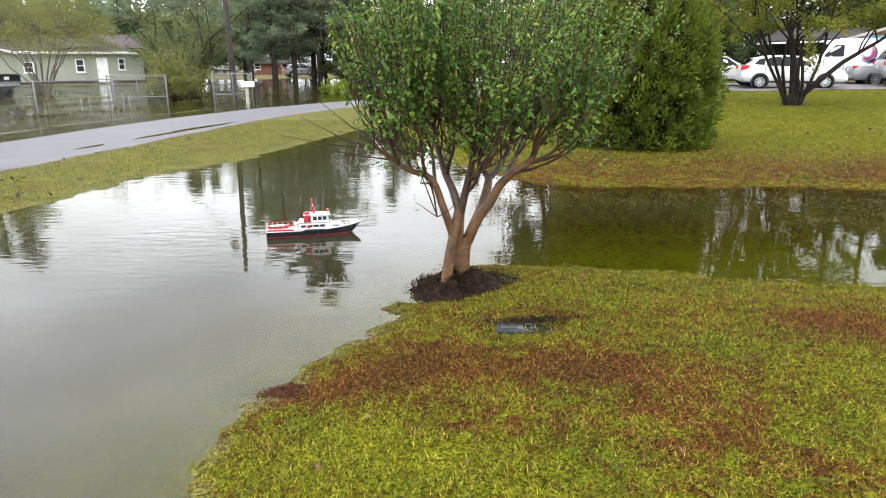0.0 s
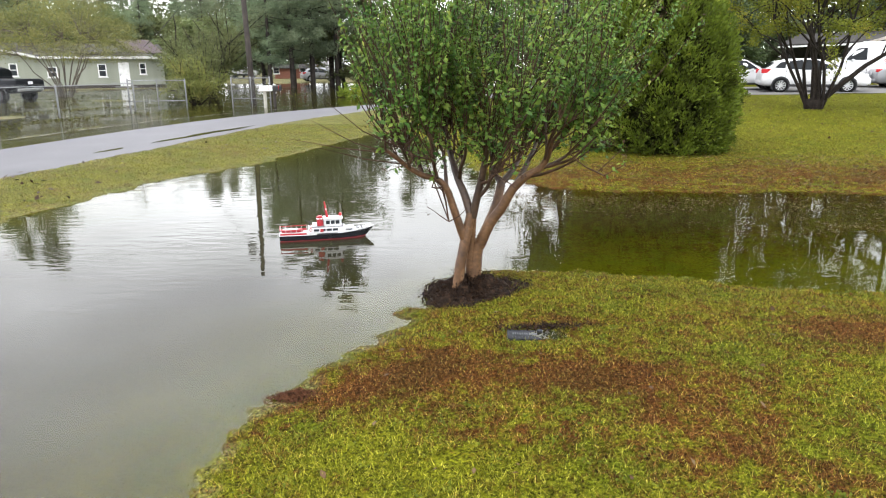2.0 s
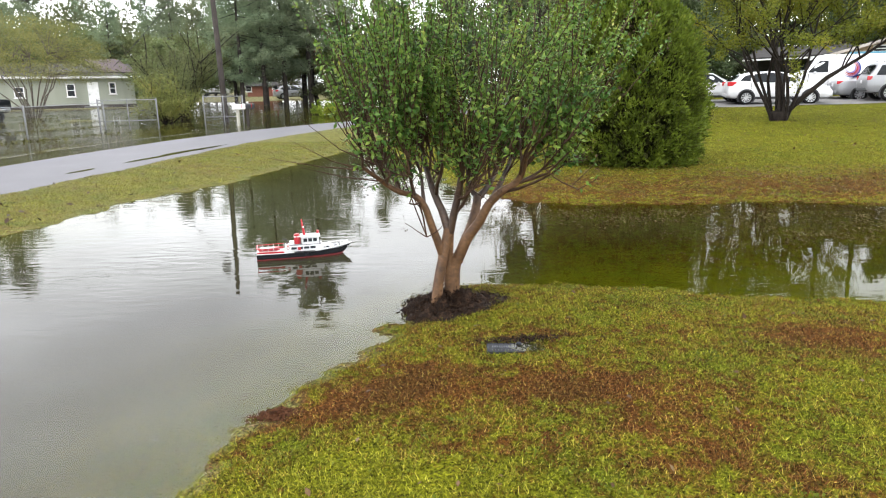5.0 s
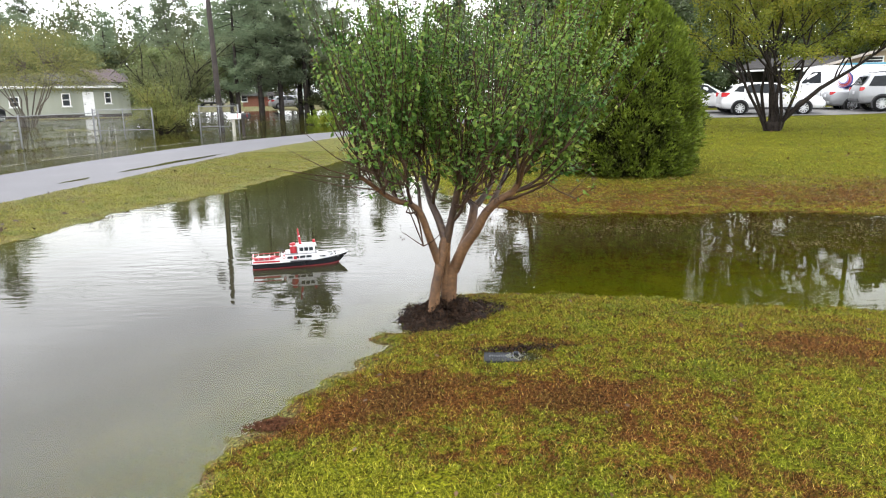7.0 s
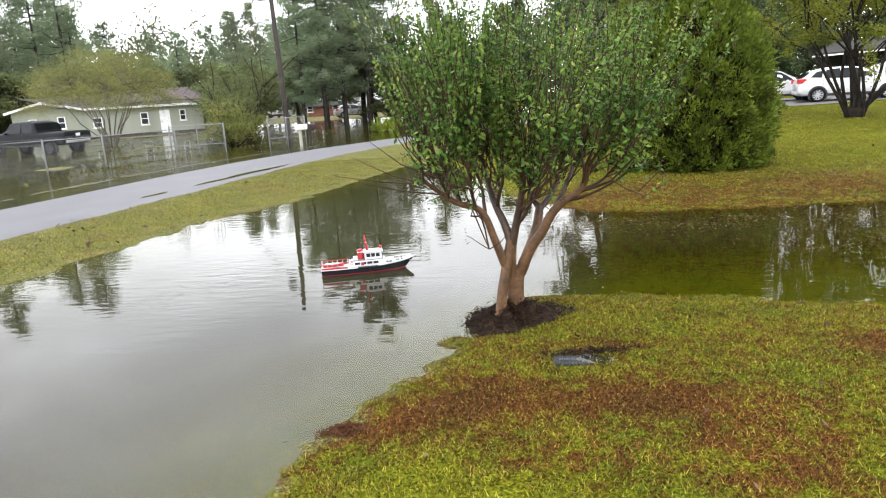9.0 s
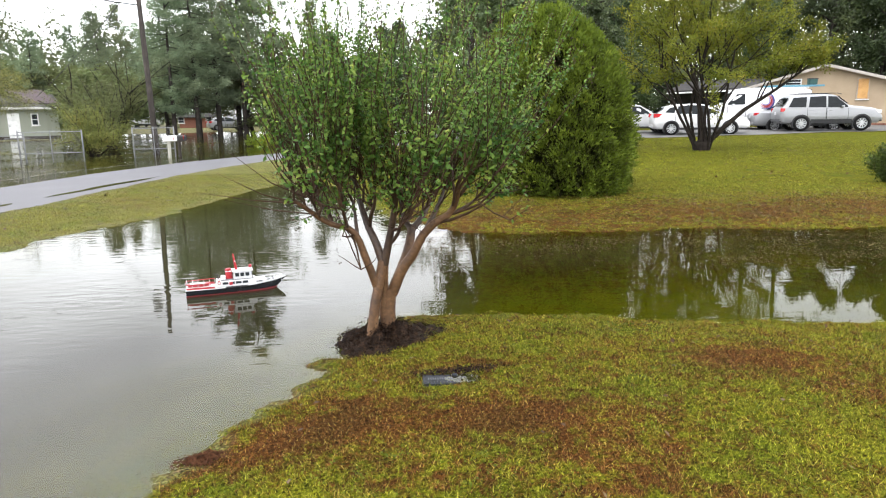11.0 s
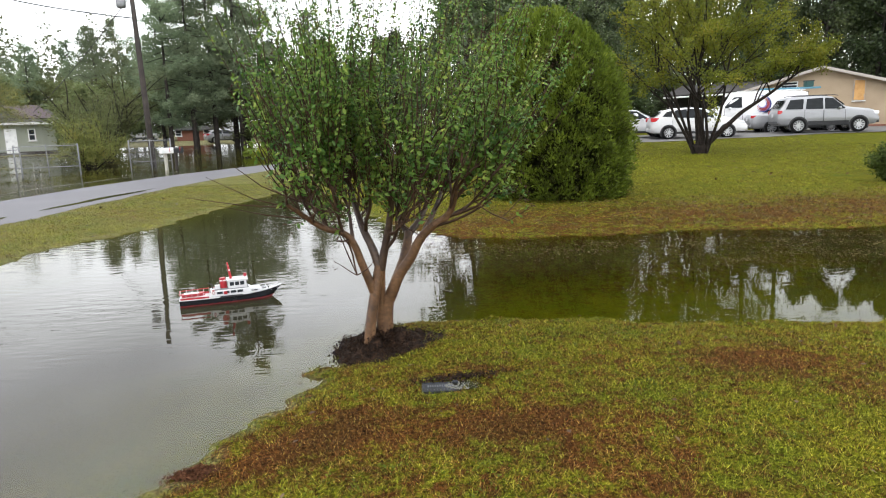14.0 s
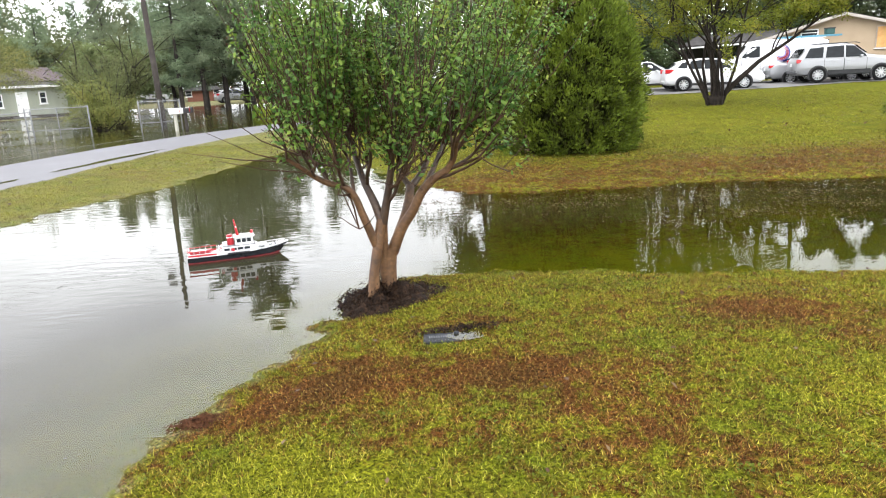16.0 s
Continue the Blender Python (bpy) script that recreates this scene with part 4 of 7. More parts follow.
def shrub(name, m, label, seed, size, mat, count, leaf, group=""):
    """A bush of many leafy shoots from the ground."""
    rng = np.random.default_rng(seed)
    root = thing(name, m, label, "shrub", group)
    tubes, spots = [], []
    for k in range(14):
        a = rng.uniform(0, 6.283)
        way = np.array([math.cos(a) * size[0] / size[2], math.sin(a) * size[1] / size[2], rng.uniform(.5, 1.3)])
        grow(rng, (math.cos(a) * .1, math.sin(a) * .1, -.05), way, size[2] * .6 * rng.uniform(.6, 1.3), .02 * size[2], 1, .7, .06, tubes, spots, (3, 4), 4)
    part("stem", limbs(tubes, (3, 4, 5, 5)), M_DARKBARK, root, smooth=True)
    pts = along(rng, spots, count / len(spots), size[2] * .06)
    v, f = leaves(pts, rng.uniform(leaf * .6, leaf * 1.3, count if len(pts) == count else len(pts)), rng, .4, .5)
    sheet("foliage", v, f, mat, root)
    return root


shrub("shrub", pose(10.2, 12.0, 0.15), "low green leafy shrub on the lawn beside the water", 31, (.85, .8, .8), F_GARDEN, 14000, .026)
shrub("evergreen_shrub", pose(11.65, 12.8, 0.2), "dark green evergreen shrub with drooping boughs", 32, (1.2, 1.1, 1.5), F_GARDEN, 15000, .04)
shrub("shrub", pose(-12.2, 31.5, -0.05), "rounded yellow-green shrub beside the chain-link gate", 33, (1.35, 1.25, 2.2), F_AUTUMN, 13000, .042, "shrubs by the flooded yard")
shrub("shrub", pose(-13.7, 37.6, -0.05), "tall loose green shrub by the flooded yard", 34, (1.4, 1.3, 4.3), F_OLIVE, 17000, .048, "shrubs by the flooded yard")
shrub("shrub", pose(-13.4, 34.5, -0.05), "tall loose green shrub by the flooded yard", 35, (1.6, 1.6, 2.9), F_OLIVE, 15000, .046, "shrubs by the flooded yard")
shrub("shrub", pose(-6.0, 37.5, 0.0), "small yellow shrub at the street's edge", 36, (1.4, 1.2, 1.0), F_YELLOW, 3500, .05)


def pine(seed, height, clear, reach, tufts, domed=False):
    """A tall pine: bare lower trunk, whorled limbs with tufts of needles."""
    rng = np.random.default_rng(seed)
    root = thing("pine", pose(0, 0, -80), "tall dark green pine with a bare lower trunk", "tree", "pines round the street")
    tubes = []
    wob = rng.normal(size=2) * .02 * height
    spine = [np.array([wob[0] * (k / 8) ** 2, wob[1] * (k / 8) ** 2, height * k / 8 - .3]) for k in range(9)]
    tubes.append((spine, list(np.linspace(.0110 * height + .05, .03, 9)), 3))
    cs = []
    n = 46
    for k in range(n):
        h = clear + (1 - clear) * ((k + rng.uniform(0, .8)) / n)
        z = height * h
        a = rng.uniform(0, 6.283)
        ln = reach * (1.05 - h) / (1.05 - clear) * rng.uniform(.55, 1.15) + .4
        if domed:
            ln = reach * (.42 + .58 * math.sin(math.pi * ((h - clear) / (1 - clear)) ** .9)) * rng.uniform(.6, 1.1)
        b = spine[0] + np.array([wob[0] * h * h, wob[1] * h * h, z])
        e = b + np.array([math.cos(a) * ln, math.sin(a) * ln, ln * rng.uniform(-.15, .35)])
        mid = (b + e) / 2 + np.array([0, 0, -.06 * ln])
        tubes.append(([b, mid, e], [.05, .035, .012], 0))
        for q in range(int(4 + ln * 1.7)):
            f = rng.uniform(.3, 1.05)
            c = b + (e - b) * f + rng.normal(size=3) * np.array([.28, .28, .16]) * (ln * .45 + .2)
            cs.append(c)
    part("trunk", limbs(tubes, (3, 4, 5, 7)), M_PINEBARK, root, smooth=True)
    cs = np.array(cs)
    tufts = int(tufts * 1.35)
    pts = cs[rng.integers(0, len(cs), tufts)] + rng.normal(size=(tufts, 3)) * np.array([.25, .25, .16])
    v, f = leaves(pts, rng.uniform(.085, .21, tufts), rng, .5, .24, None, 3)
    sheet("crown", v, f, F_HAZYPINE, root)
    return root


def broadleaf(seed, height, reach, low, mat, count, name="woodland_tree", label="tall dark green broad-leaved tree in the wood"):
    """A woodland tree: a trunk with rising limbs and a lumpy crown of leaf clumps."""
    rng = np.random.default_rng(seed)
    root = thing(name, pose(0, 0, -80), label, "tree", "trees of the wood")
    tubes, spots = [], []
    grow(rng, (0, 0, -.3), (0, 0, 1), height * .8, .014 * height + .05, 0, .4, .1, tubes, [], steps=6)
    spine = tubes[0][0]
    for k in range(15):
        h = low + (1 - low) * k / 15
        j = min(int(h * 6), 5)
        b = spine[j] + (spine[j + 1] - spine[j]) * (h * 6 - j)
        a = k * 2.4 + rng.uniform(-.4, .4)
        ln = reach * (1.1 - .55 * abs(h - .45) / .55) * rng.uniform(.6, .95)
        grow(rng, b, (math.cos(a), math.sin(a), .55), ln * .6, .006 * height, 1, .8, .05, tubes, spots, (3, 5), 3)
    part("trunk", limbs(tubes, (3, 3, 5, 7)), M_PINEBARK, root, smooth=True)
    pts = along(rng, spots, count / len(spots), .24)
    gap = np.sin(pts[:, 0] * 2.1 + 1) * np.sin(pts[:, 1] * 1.9 + pts[:, 2]) + np.sin(pts[:, 2] * 2.3 + pts[:, 0]) * np.sin(pts[:, 1] * 2.7)
    pts = pts[gap + .3 * rng.normal(size=len(pts)) > -.35]
    v, f = leaves(pts, rng.uniform(.095, .20, len(pts)) * (.62 if count > 12000 else 1), rng, .5, .62, None, 3)
    sheet("crown", v, f, mat, root)
    return root


def ground_z(x, y):
    return float(land(np.array([x]), np.array([y]))[0][0])


def stand(makers, spots, seed):
    """Plants copies of the given trees at (x, y, which, height factor)."""
    rng = np.random.default_rng(seed)
    used = set()
    for x, y, which, k in spots:
        src = makers[which]
        wide = min(k, k ** .5) * (1.45 if which in (4, 7) else 1)
        m = pose(x, y, ground_z(x, y) - .1, 0, 0, rng.uniform(0, 360)) @ Matrix.Diagonal((wide * rng.uniform(.9, 1.1), wide * rng.uniform(.9, 1.1), k, 1))
        if which in used:
            copy_thing(src, m @ Matrix.Diagonal((*(1 / v for v in src.scale), 1)) if which > 9 or which == 7 else m)
        else:
            src.matrix_world = m
            used.add(which)


WOOD = [pine(41, 14, .28, 3.3, 8000), pine(42, 16, .34, 3.7, 8500), pine(43, 12, .2, 3.3, 8000),
        broadleaf(51, 11, 3.6, .18, F_DARK, 24000), broadleaf(52, 9, 3.4, .12, F_OLIVE, 13000, label="pale green broad-leaved tree in the wood"), broadleaf(53, 13, 3.8, .25, F_HAZY, 12500, label="tall broad-leaved tree in the wood, greyed in colour for haze"),
        broadleaf(54, 6, 3.2, .04, F_DARK, 17000, label="low bushy green tree at the wood's edge"), broadleaf(55, 7, 3.2, .05, F_OLIVE, 12300, label="low bushy yellow-green tree at the wood's edge"),
        broadleaf(56, 11, 3.6, .18, F_MID, 15500, label="tall dusty green broad-leaved tree behind the yard"),
        pine(44, 15, .3, 3.4, 4200), pine(45, 17, .16, 3.9, 16000, True), pine(46, 20, .6, 3.6, 9000),
        broadleaf(57, 8.6, 4.5, .50, F_MID, 15500, label="tall high-crowned green tree behind the juniper")]
TALL = [14, 16, 12, 11, 9, 13, 6, 7, 11, 15, 17, 20, 8.6]
spots = []
rw = np.random.default_rng(77)
# skyline behind the flooded houses, low at first and higher towards the street's end
for row, (dist, n) in enumerate(((64, 26), (76, 30), (88, 22))):
    for k in range(n):
        az = -1.02 + 0.86 * (k + rw.uniform(-.3, .3)) / n
        d = dist + rw.uniform(-4, 4)
        h = 1.5 + d * (.165 if az < -.62 else .135) * rw.uniform(.66, 1.12)
        if az < -.38:
            d += 13
            h *= 1.16 if az < -.53 else .9
        which = [0, 2, 2, 4, 0, 1][rw.integers(0, 6)]
        h *= .72 if which == 4 else 1
        if -.345 < az < -.155:
            d += 104 - dist
            h = 1.5 + d * .115 * rw.uniform(.7, 1.1)
        spots.append((d * math.sin(az), d * math.cos(az), which, h / TALL[which]))
# the tall pines past the pole
for x, y, which, h in ((-15.8, 57, 10, 13), (-17.8, 62, 2, 11), (-10.9, 61, 10, 20.3), (-11.7, 62.5, 10, 19.5), (-14.2, 58, 10, 15.5), (-12.9, 60, 10, 17), (-4.7, 62, 2, 10), (-16.0, 66, 0, 17), (-10.4, 62, 4, 7.5), (-8.8, 63, 4, 7.5), (-6.4, 60, 6, 6.5), (-7.4, 66, 4, 8), (-3.0, 60, 6, 6.5), (-.8, 58, 6, 6.0), (-46.8, 63, 1, 21), (-44.6, 66, 0, 18), (-43.0, 68, 2, 16.8), (-49.5, 62, 0, 20), (-52, 58, 2, 17)):
    spots.append((x, y, which, h / TALL[which]))
# broad pale trees in front of the pines
rp = np.random.default_rng(78)
for k in range(17):
    az = -.66 + .32 * (k + rp.uniform(-.3, .3)) / 17
    d = rp.uniform(73, 78) if az < -.375 else rp.uniform(60, 68)
    h = 1.5 + d * .105 * rp.uniform(.85, 1.12)
    spots.append((d * math.sin(az), d * math.cos(az), 4 if k % 3 else 7, h / TALL[4 if k % 3 else 7]))
# the wood beyond the drive
for row, (dist, n) in enumerate(((60, 17), (68, 17), (78, 16))):
    for k in range(n):
        az = -0.12 + 1.25 * (k + rw.uniform(-.3, .3)) / n
        d = dist + rw.uniform(-3, 3)
        h = 1.5 + d * (.27 if az > .6 else .215 if az > .13 else .115) * rw.uniform(.70, 1.2) * (.6 if .56 < az < .7 else 1)
        h *= .8 if az < .02 else 1
        which = [3, 3, 1, 3, 0, 3][rw.integers(0, 6)]
        if (.03 < az < .14 and row < 2) or (.44 < az < .76 and k % 3 == 1):
            continue
        if .36 < az < .73:
            which, h = (11, 1.5 + d * rw.uniform(.36, .42)) if (k + row) % 2 and az < .57 else (3, 1.5 + d * rw.uniform(.09, .13))
        spots.append((d * math.sin(az), d * math.cos(az), which, h / TALL[which]))
for x, y, which, h in ((10.4, 33, 8, 10), (7.6, 30.8, 8, 11), (8.1, 41, 11, 21), (1.3, 47, 6, 6.2), (3.3, 46, 6, 5.8), (3.75, 27.2, 12, 8.6), (12.0, 46, 8, 13), (15.5, 47.5, 8, 13), (16.0, 44.0, 6, 5.5), (18.2, 47.5, 3, 8), (17.6, 44.8, 6, 4.5), (18.0, 50, 3, 11), (36, 34, 3, 9), (32, 27, 6, 4.0), (24, 52, 5, 8.5), (30, 50, 5, 9), (36, 45, 5, 10), (40, 38, 3, 11), (9.0, 34.2, 8, 11.5), (27.5, 47, 3, 8.5), (33, 46, 3, 9.8), (36.8, 45.5, 3, 10), (38, 42, 1, 13), (43, 36, 0, 13), (30.5, 55, 1, 9), (44, 46, 3, 13), (41, 44, 3, 13), (46, 41, 3, 13), (-18.9, 48.4, 4, 7.5 / 1.02), (30.5, 43.5, 3, 9.3), (33.4, 42.0, 3, 9.5), (35.5, 39.8, 8, 12)):
    spots.append((x, y, which, h / TALL[which]))
# bushy growth along the foot of the wood
for k in range(46):
    az = -1.05 + 2.15 * (k + rw.uniform(-.4, .4)) / 46
    d = rw.uniform(74, 84) if az < -.38 else rw.uniform(57, 74) if az < .3 else rw.uniform(54, 66)
    if -.345 < az < -.155:
        continue
    which = 6 if rw.random() < (.75 if az > 0 else .5) and az > -.1 else 7
    spots.append((d * math.sin(az), d * math.cos(az), which, rw.uniform(.6, 1.05)))
# trees added out of view round the back, seen only in reflections
for k in range(10):
    az = 1.3 + 3.6 * k / 10
    spots.append((55 * math.sin(az), 55 * math.cos(az), [0, 3, 5][k % 3], 1.0))
stand(WOOD, spots, 3)


def far_wood():
    """The closed depth of the wood, too dense and far to tell its trees apart."""
    rng = np.random.default_rng(9)
    P, S = [], []
    for k in range(230):
        az = -1.25 + 2.6 * (k + rng.uniform(-.5, .5)) / 230
        d = rng.uniform(98, 116)
        high = (13.5 if az < -.12 else 12.0 if az < .1 else 16.0) + rng.uniform(-2.5, 3.5) - (2.5 if -.14 < az < .06 else 0)
        wide = rng.uniform(2.0, 3.6)
        m = 950
        u = rng.normal(size=(m, 3))
        u /= np.linalg.norm(u, axis=1, keepdims=True)
        lump = 1 + .22 * np.sin(u[:, 0] * 7 + k) * np.sin(u[:, 2] * 6 + 2 * k)
        c = u * lump[:, None] * np.array([wide, wide, high * .46]) * rng.uniform(.6, 1.04, (m, 1))
        P.append(c + np.array([d * math.sin(az), d * math.cos(az), high * .52]))
        S.append(rng.uniform(.13, .30, m))
    c = np.concatenate(P)
    c = c[c[:, 2] > .2]
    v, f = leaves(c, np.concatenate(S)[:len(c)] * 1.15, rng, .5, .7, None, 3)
    return tagged(sheet("far_wood", v, f, F_HAZY), "dense green wood in the distance, paled in colour for haze", "wood", kind="stuff")


far_wood()


# ---- grass ----
def blades(name, label, boxes, per, length, width, seed, keep_out=None):
    """Many single blades of grass over rectangles (x0, x1, y0, y1), none in water or on the street."""
    rng = np.random.default_rng(seed)
    P = []
    for x0, x1, y0, y1 in boxes:
        n = int((x1 - x0) * (y1 - y0) * per)
        P.append(np.stack([rng.uniform(x0, x1, n), rng.uniform(y0, y1, n)], 1))
    P = np.concatenate(P)
    clump = bumps(P[:, 0] * 6, P[:, 1] * 6) + bumps(P[:, 0] * 15 + 3, P[:, 1] * 13)
    P = P[rng.random(len(P)) < np.clip(.85 + .35 * clump, .4, 1)]
    z, mud, dw = land(P[:, 0], P[:, 1])
    r, rs = off_line(P[:, 0], P[:, 1], ROAD_EDGE)
    ok = (z > np.where(P[:, 1] > 7, -.03, -.014 - .034 * (rng.random(len(P)) < .4))) & (r * rs < -.05) & (rng.random(len(P)) > np.where(P[:, 0] < -1.2, 0, mud) * 1.3 - .15)
    if keep_out is not None:
        ok &= ~keep_out(P[:, 0], P[:, 1])
    P, z = P[ok], z[ok]
    n = len(P)
    dw = dw[ok]
    dd = dead_grass(P[:, 0], P[:, 1]) + .30 * np.exp(-np.clip(dw, 0, 9) / .12) * (P[:, 0] < .3) * (P[:, 1] < 5)
    ln = length * rng.uniform(.45, 1.25, n) * (1 + .35 * bumps(P[:, 0] * 5, P[:, 1] * 5)) * (1 - .25 * np.clip(dd, 0, 1)) * np.clip(.45 + dw / .25, .3, 1)
    a = rng.uniform(0, 6.283, n)
    lean = rng.uniform(.45, 1.15, n)
    base = np.stack([P[:, 0], P[:, 1], z - .004], 1)
    tip = base + np.stack([np.cos(a) * lean * ln, np.sin(a) * lean * ln, ln * np.sqrt(np.clip(1.15 - lean ** 2, .15, 1))], 1)
    b = rng.uniform(0, 6.283, n)
    side = np.stack([np.cos(b), np.sin(b), 0 * b], 1) * (width * rng.uniform(.6, 1.3, n))[:, None]
    v = np.stack([base - side, base + side, tip], 1).reshape(-1, 3)
    ob = sheet(name, v, np.arange(3 * n).reshape(-1, 3), M_BLADE, layers={"dead": np.repeat(dd + rng.normal(size=n) * .26, 3), "mud": np.repeat(np.where(P[:, 0] < -1.2, .20 + .4 * np.exp(-np.abs(r[ok]) / .25) + .5 * np.clip(bumps(P[:, 0] * 1.7, P[:, 1] * 1.1), 0, 1), np.where(P[:, 1] > 7, .06, 0)), 3)})
    return tagged(ob, label, "grass", kind="stuff")


def bare(x, y):
    lid = (np.abs(x - .46) < .145) & (np.abs(y - 3.675) < .072)
    ring = ((x - .07) / .30) ** 2 + ((y - 4.58) / .24) ** 2 < 1 + .35 * np.sin(5 * np.arctan2(y - 4.58, x - .07) + 1)
    soil = ((x - .04) / .09) ** 2 + ((y - 2.42) / .07) ** 2 < 1
    return lid | ring | soil


blades("grass", "short green and browned lawn grass by the water", [(-1.2, 3.6, 1.7, 5.4), (3.6, 6.5, 2.2, 4.8)], 21000, .036, .0022, 61, bare)
def weeds():
    """Clover and other small broad-leaved weeds in tufts among the grass."""
    rng = np.random.default_rng(65)
    C = np.stack([rng.uniform(-1.0, 4.5, 500), rng.uniform(1.8, 5.0, 500)], 1)
    P = np.repeat(C, 22, 0) + rng.normal(size=(500 * 22, 2)) * np.repeat(rng.uniform(.015, .05, (500, 1)), 22, 0)
    z, _, dw = land(P[:, 0], P[:, 1])
    ok = (dw > .04) & ~bare(P[:, 0], P[:, 1]) & (dead_grass(P[:, 0], P[:, 1]) < .55)
    c = np.stack([P[:, 0], P[:, 1], z + rng.uniform(.012, .030, len(P))], 1)[ok]
    v, f = leaves(c, rng.uniform(.004, .009, len(c)), rng, 1.1, .7)
    tagged(sheet("clover", v, f, foliage("clover_leaves", [(0.035, 0.06, 0.004), (0.10, 0.135, 0.006), (0.22, 0.24, 0.016)], 0.55, 0.2)), "small bright green clover and weeds in the lawn", "weeds", kind="stuff")


weeds()
blades("grass", "yellow-green lawn grass with brown patches sloping to the water", [(.2, 9.5, 8.2, 13.5)], 3600, .032, .0042, 62)
blades("grass", "yellow-green lawn grass with brown patches on the far lawn", [(-1, 18, 13.5, 29)], 1500, .030, .0052, 63)
blades("grass", "rough yellow-green grass verge beside the street", [(-7, -1.2, 5.5, 18)], 4000, .030, .0034, 64)


# ---- hard materials ----
def paint(name, colour, rough=0.3, metal=0.0, coat=0.15, dirt=0.12):
    c2 = tuple(v * (1 - dirt) for v in colour)
    return surface(name, [c2, colour, colour], 1.4, rough, 0.02, metal, 25, coat=coat)


M_WHITE = paint("white_car_paint", (0.66, 0.66, 0.66))
M_SILVER = paint("silver_car_paint", (0.31, 0.315, 0.325), 0.32, 0.3)
M_BLACKCAR = surface("black_car_paint", [(0.006, 0.007, 0.009), (0.010, 0.011, 0.014)], 1.4, 0.4, 0.02, 0, 25, spec=0.15)
M_TYRE = surface("rubber", [(0.006, 0.006, 0.006), (0.014, 0.014, 0.014)], 12, 0.9, 0.2, spec=0.12)
M_ALLOY = surface("alloy", [(0.45, 0.46, 0.47), (0.62, 0.63, 0.64)], 10, 0.3, 0.05, 0.85)
M_TRIM = surface("black_plastic", [(0.012, 0.012, 0.013), (0.03, 0.03, 0.032)], 14, 0.6, 0.15)
M_CLAD = surface("grey_cladding", [(0.045, 0.046, 0.048), (0.075, 0.076, 0.08)], 14, 0.6, 0.15)
M_REDLAMP = surface("red_lens", [(0.35, 0.01, 0.015), (0.55, 0.02, 0.025)], 20, 0.15, 0.03, coat=0.5)
M_LENS = surface("clear_lens", [(0.6, 0.62, 0.65), (0.8, 0.82, 0.85)], 20, 0.1, 0.02, coat=0.8)
M_PLATE = surface("plate_white", [(0.6, 0.6, 0.62), (0.75, 0.75, 0.77)], 20, 0.4, 0.02)


def glass(name, tint):
    m, t, b = nodes_of(name)
    n = t.nodes.new("ShaderNodeTexNoise")
    n.inputs["Scale"].default_value = 3
    r = ramp_node(t, [(0.3, tuple(v * .7 for v in tint)), (0.7, tint)])
    t.links.new(n.outputs["Fac"], r.inputs["Fac"])
    t.links.new(r.outputs["Color"], b.inputs["Base Color"])
    b.inputs["Roughness"].default_value = 0.04
    b.inputs["Specular IOR Level"].default_value = 0.16
    return m


M_CARGLASS = glass("dark_car_glass", (0.016, 0.019, 0.021))
M_PANE = glass("window_glass", (0.035, 0.04, 0.045))
M_GALV = surface("galvanised_steel", [(0.16, 0.165, 0.17), (0.24, 0.245, 0.25), (0.32, 0.325, 0.33)], 12, 0.5, 0.1, 0.4)
M_WHITEPAINT = surface("white_paint", [(0.58, 0.58, 0.56), (0.74, 0.74, 0.72), (0.82, 0.82, 0.80)], 4, 0.5, 0.1)
M_POLE = surface("creosoted_wood", [(0.020, 0.016, 0.013), (0.040, 0.032, 0.027), (0.068, 0.055, 0.047)], 4, 0.85, 0.6, fine=30)
M_SIDING = surface("pale_green_siding", [(0.20, 0.215, 0.165), (0.26, 0.275, 0.215), (0.30, 0.315, 0.25)], 1.2, 0.6, 0.15, fine=20)
M_TAN = surface("tan_stucco", [(0.31, 0.232, 0.152), (0.37, 0.28, 0.185), (0.42, 0.325, 0.22)], 0.9, 0.75, 0.25, fine=25)
M_SHINGLE = surface("grey_shingles", [(0.035, 0.034, 0.033), (0.062, 0.058, 0.056), (0.095, 0.09, 0.086)], 2, 0.9, 0.5, fine=18, spec=0.15)
M_PURPLE = surface("plum_shingles", [(0.042, 0.028, 0.031), (0.066, 0.044, 0.048), (0.09, 0.064, 0.066)], 2, 0.8, 0.5, fine=18)
M_BRICK = surface("red_brick", [(0.11, 0.042, 0.028), (0.18, 0.068, 0.042), (0.24, 0.10, 0.065)], 5, 0.8, 0.4, fine=40)
M_PLYWOOD = surface("plywood_board", [(0.40, 0.20, 0.06), (0.55, 0.30, 0.10), (0.62, 0.37, 0.14)], 3, 0.65, 0.2, fine=30)
M_RAKE = surface("pale_rake_paint", [(0.30, 0.26, 0.23), (0.38, 0.34, 0.30), (0.44, 0.40, 0.36)], 3, 0.6, 0.1)
M_INSHADE = surface("shaded_recess", [(0.02, 0.02, 0.02), (0.05, 0.048, 0.045)], 2, 0.8, 0.1)


# ---- vehicles ----
def profile_at(table, x):
    xs = [p[0] for p in table]
    return float(np.interp(x, xs, [p[1] for p in table]))


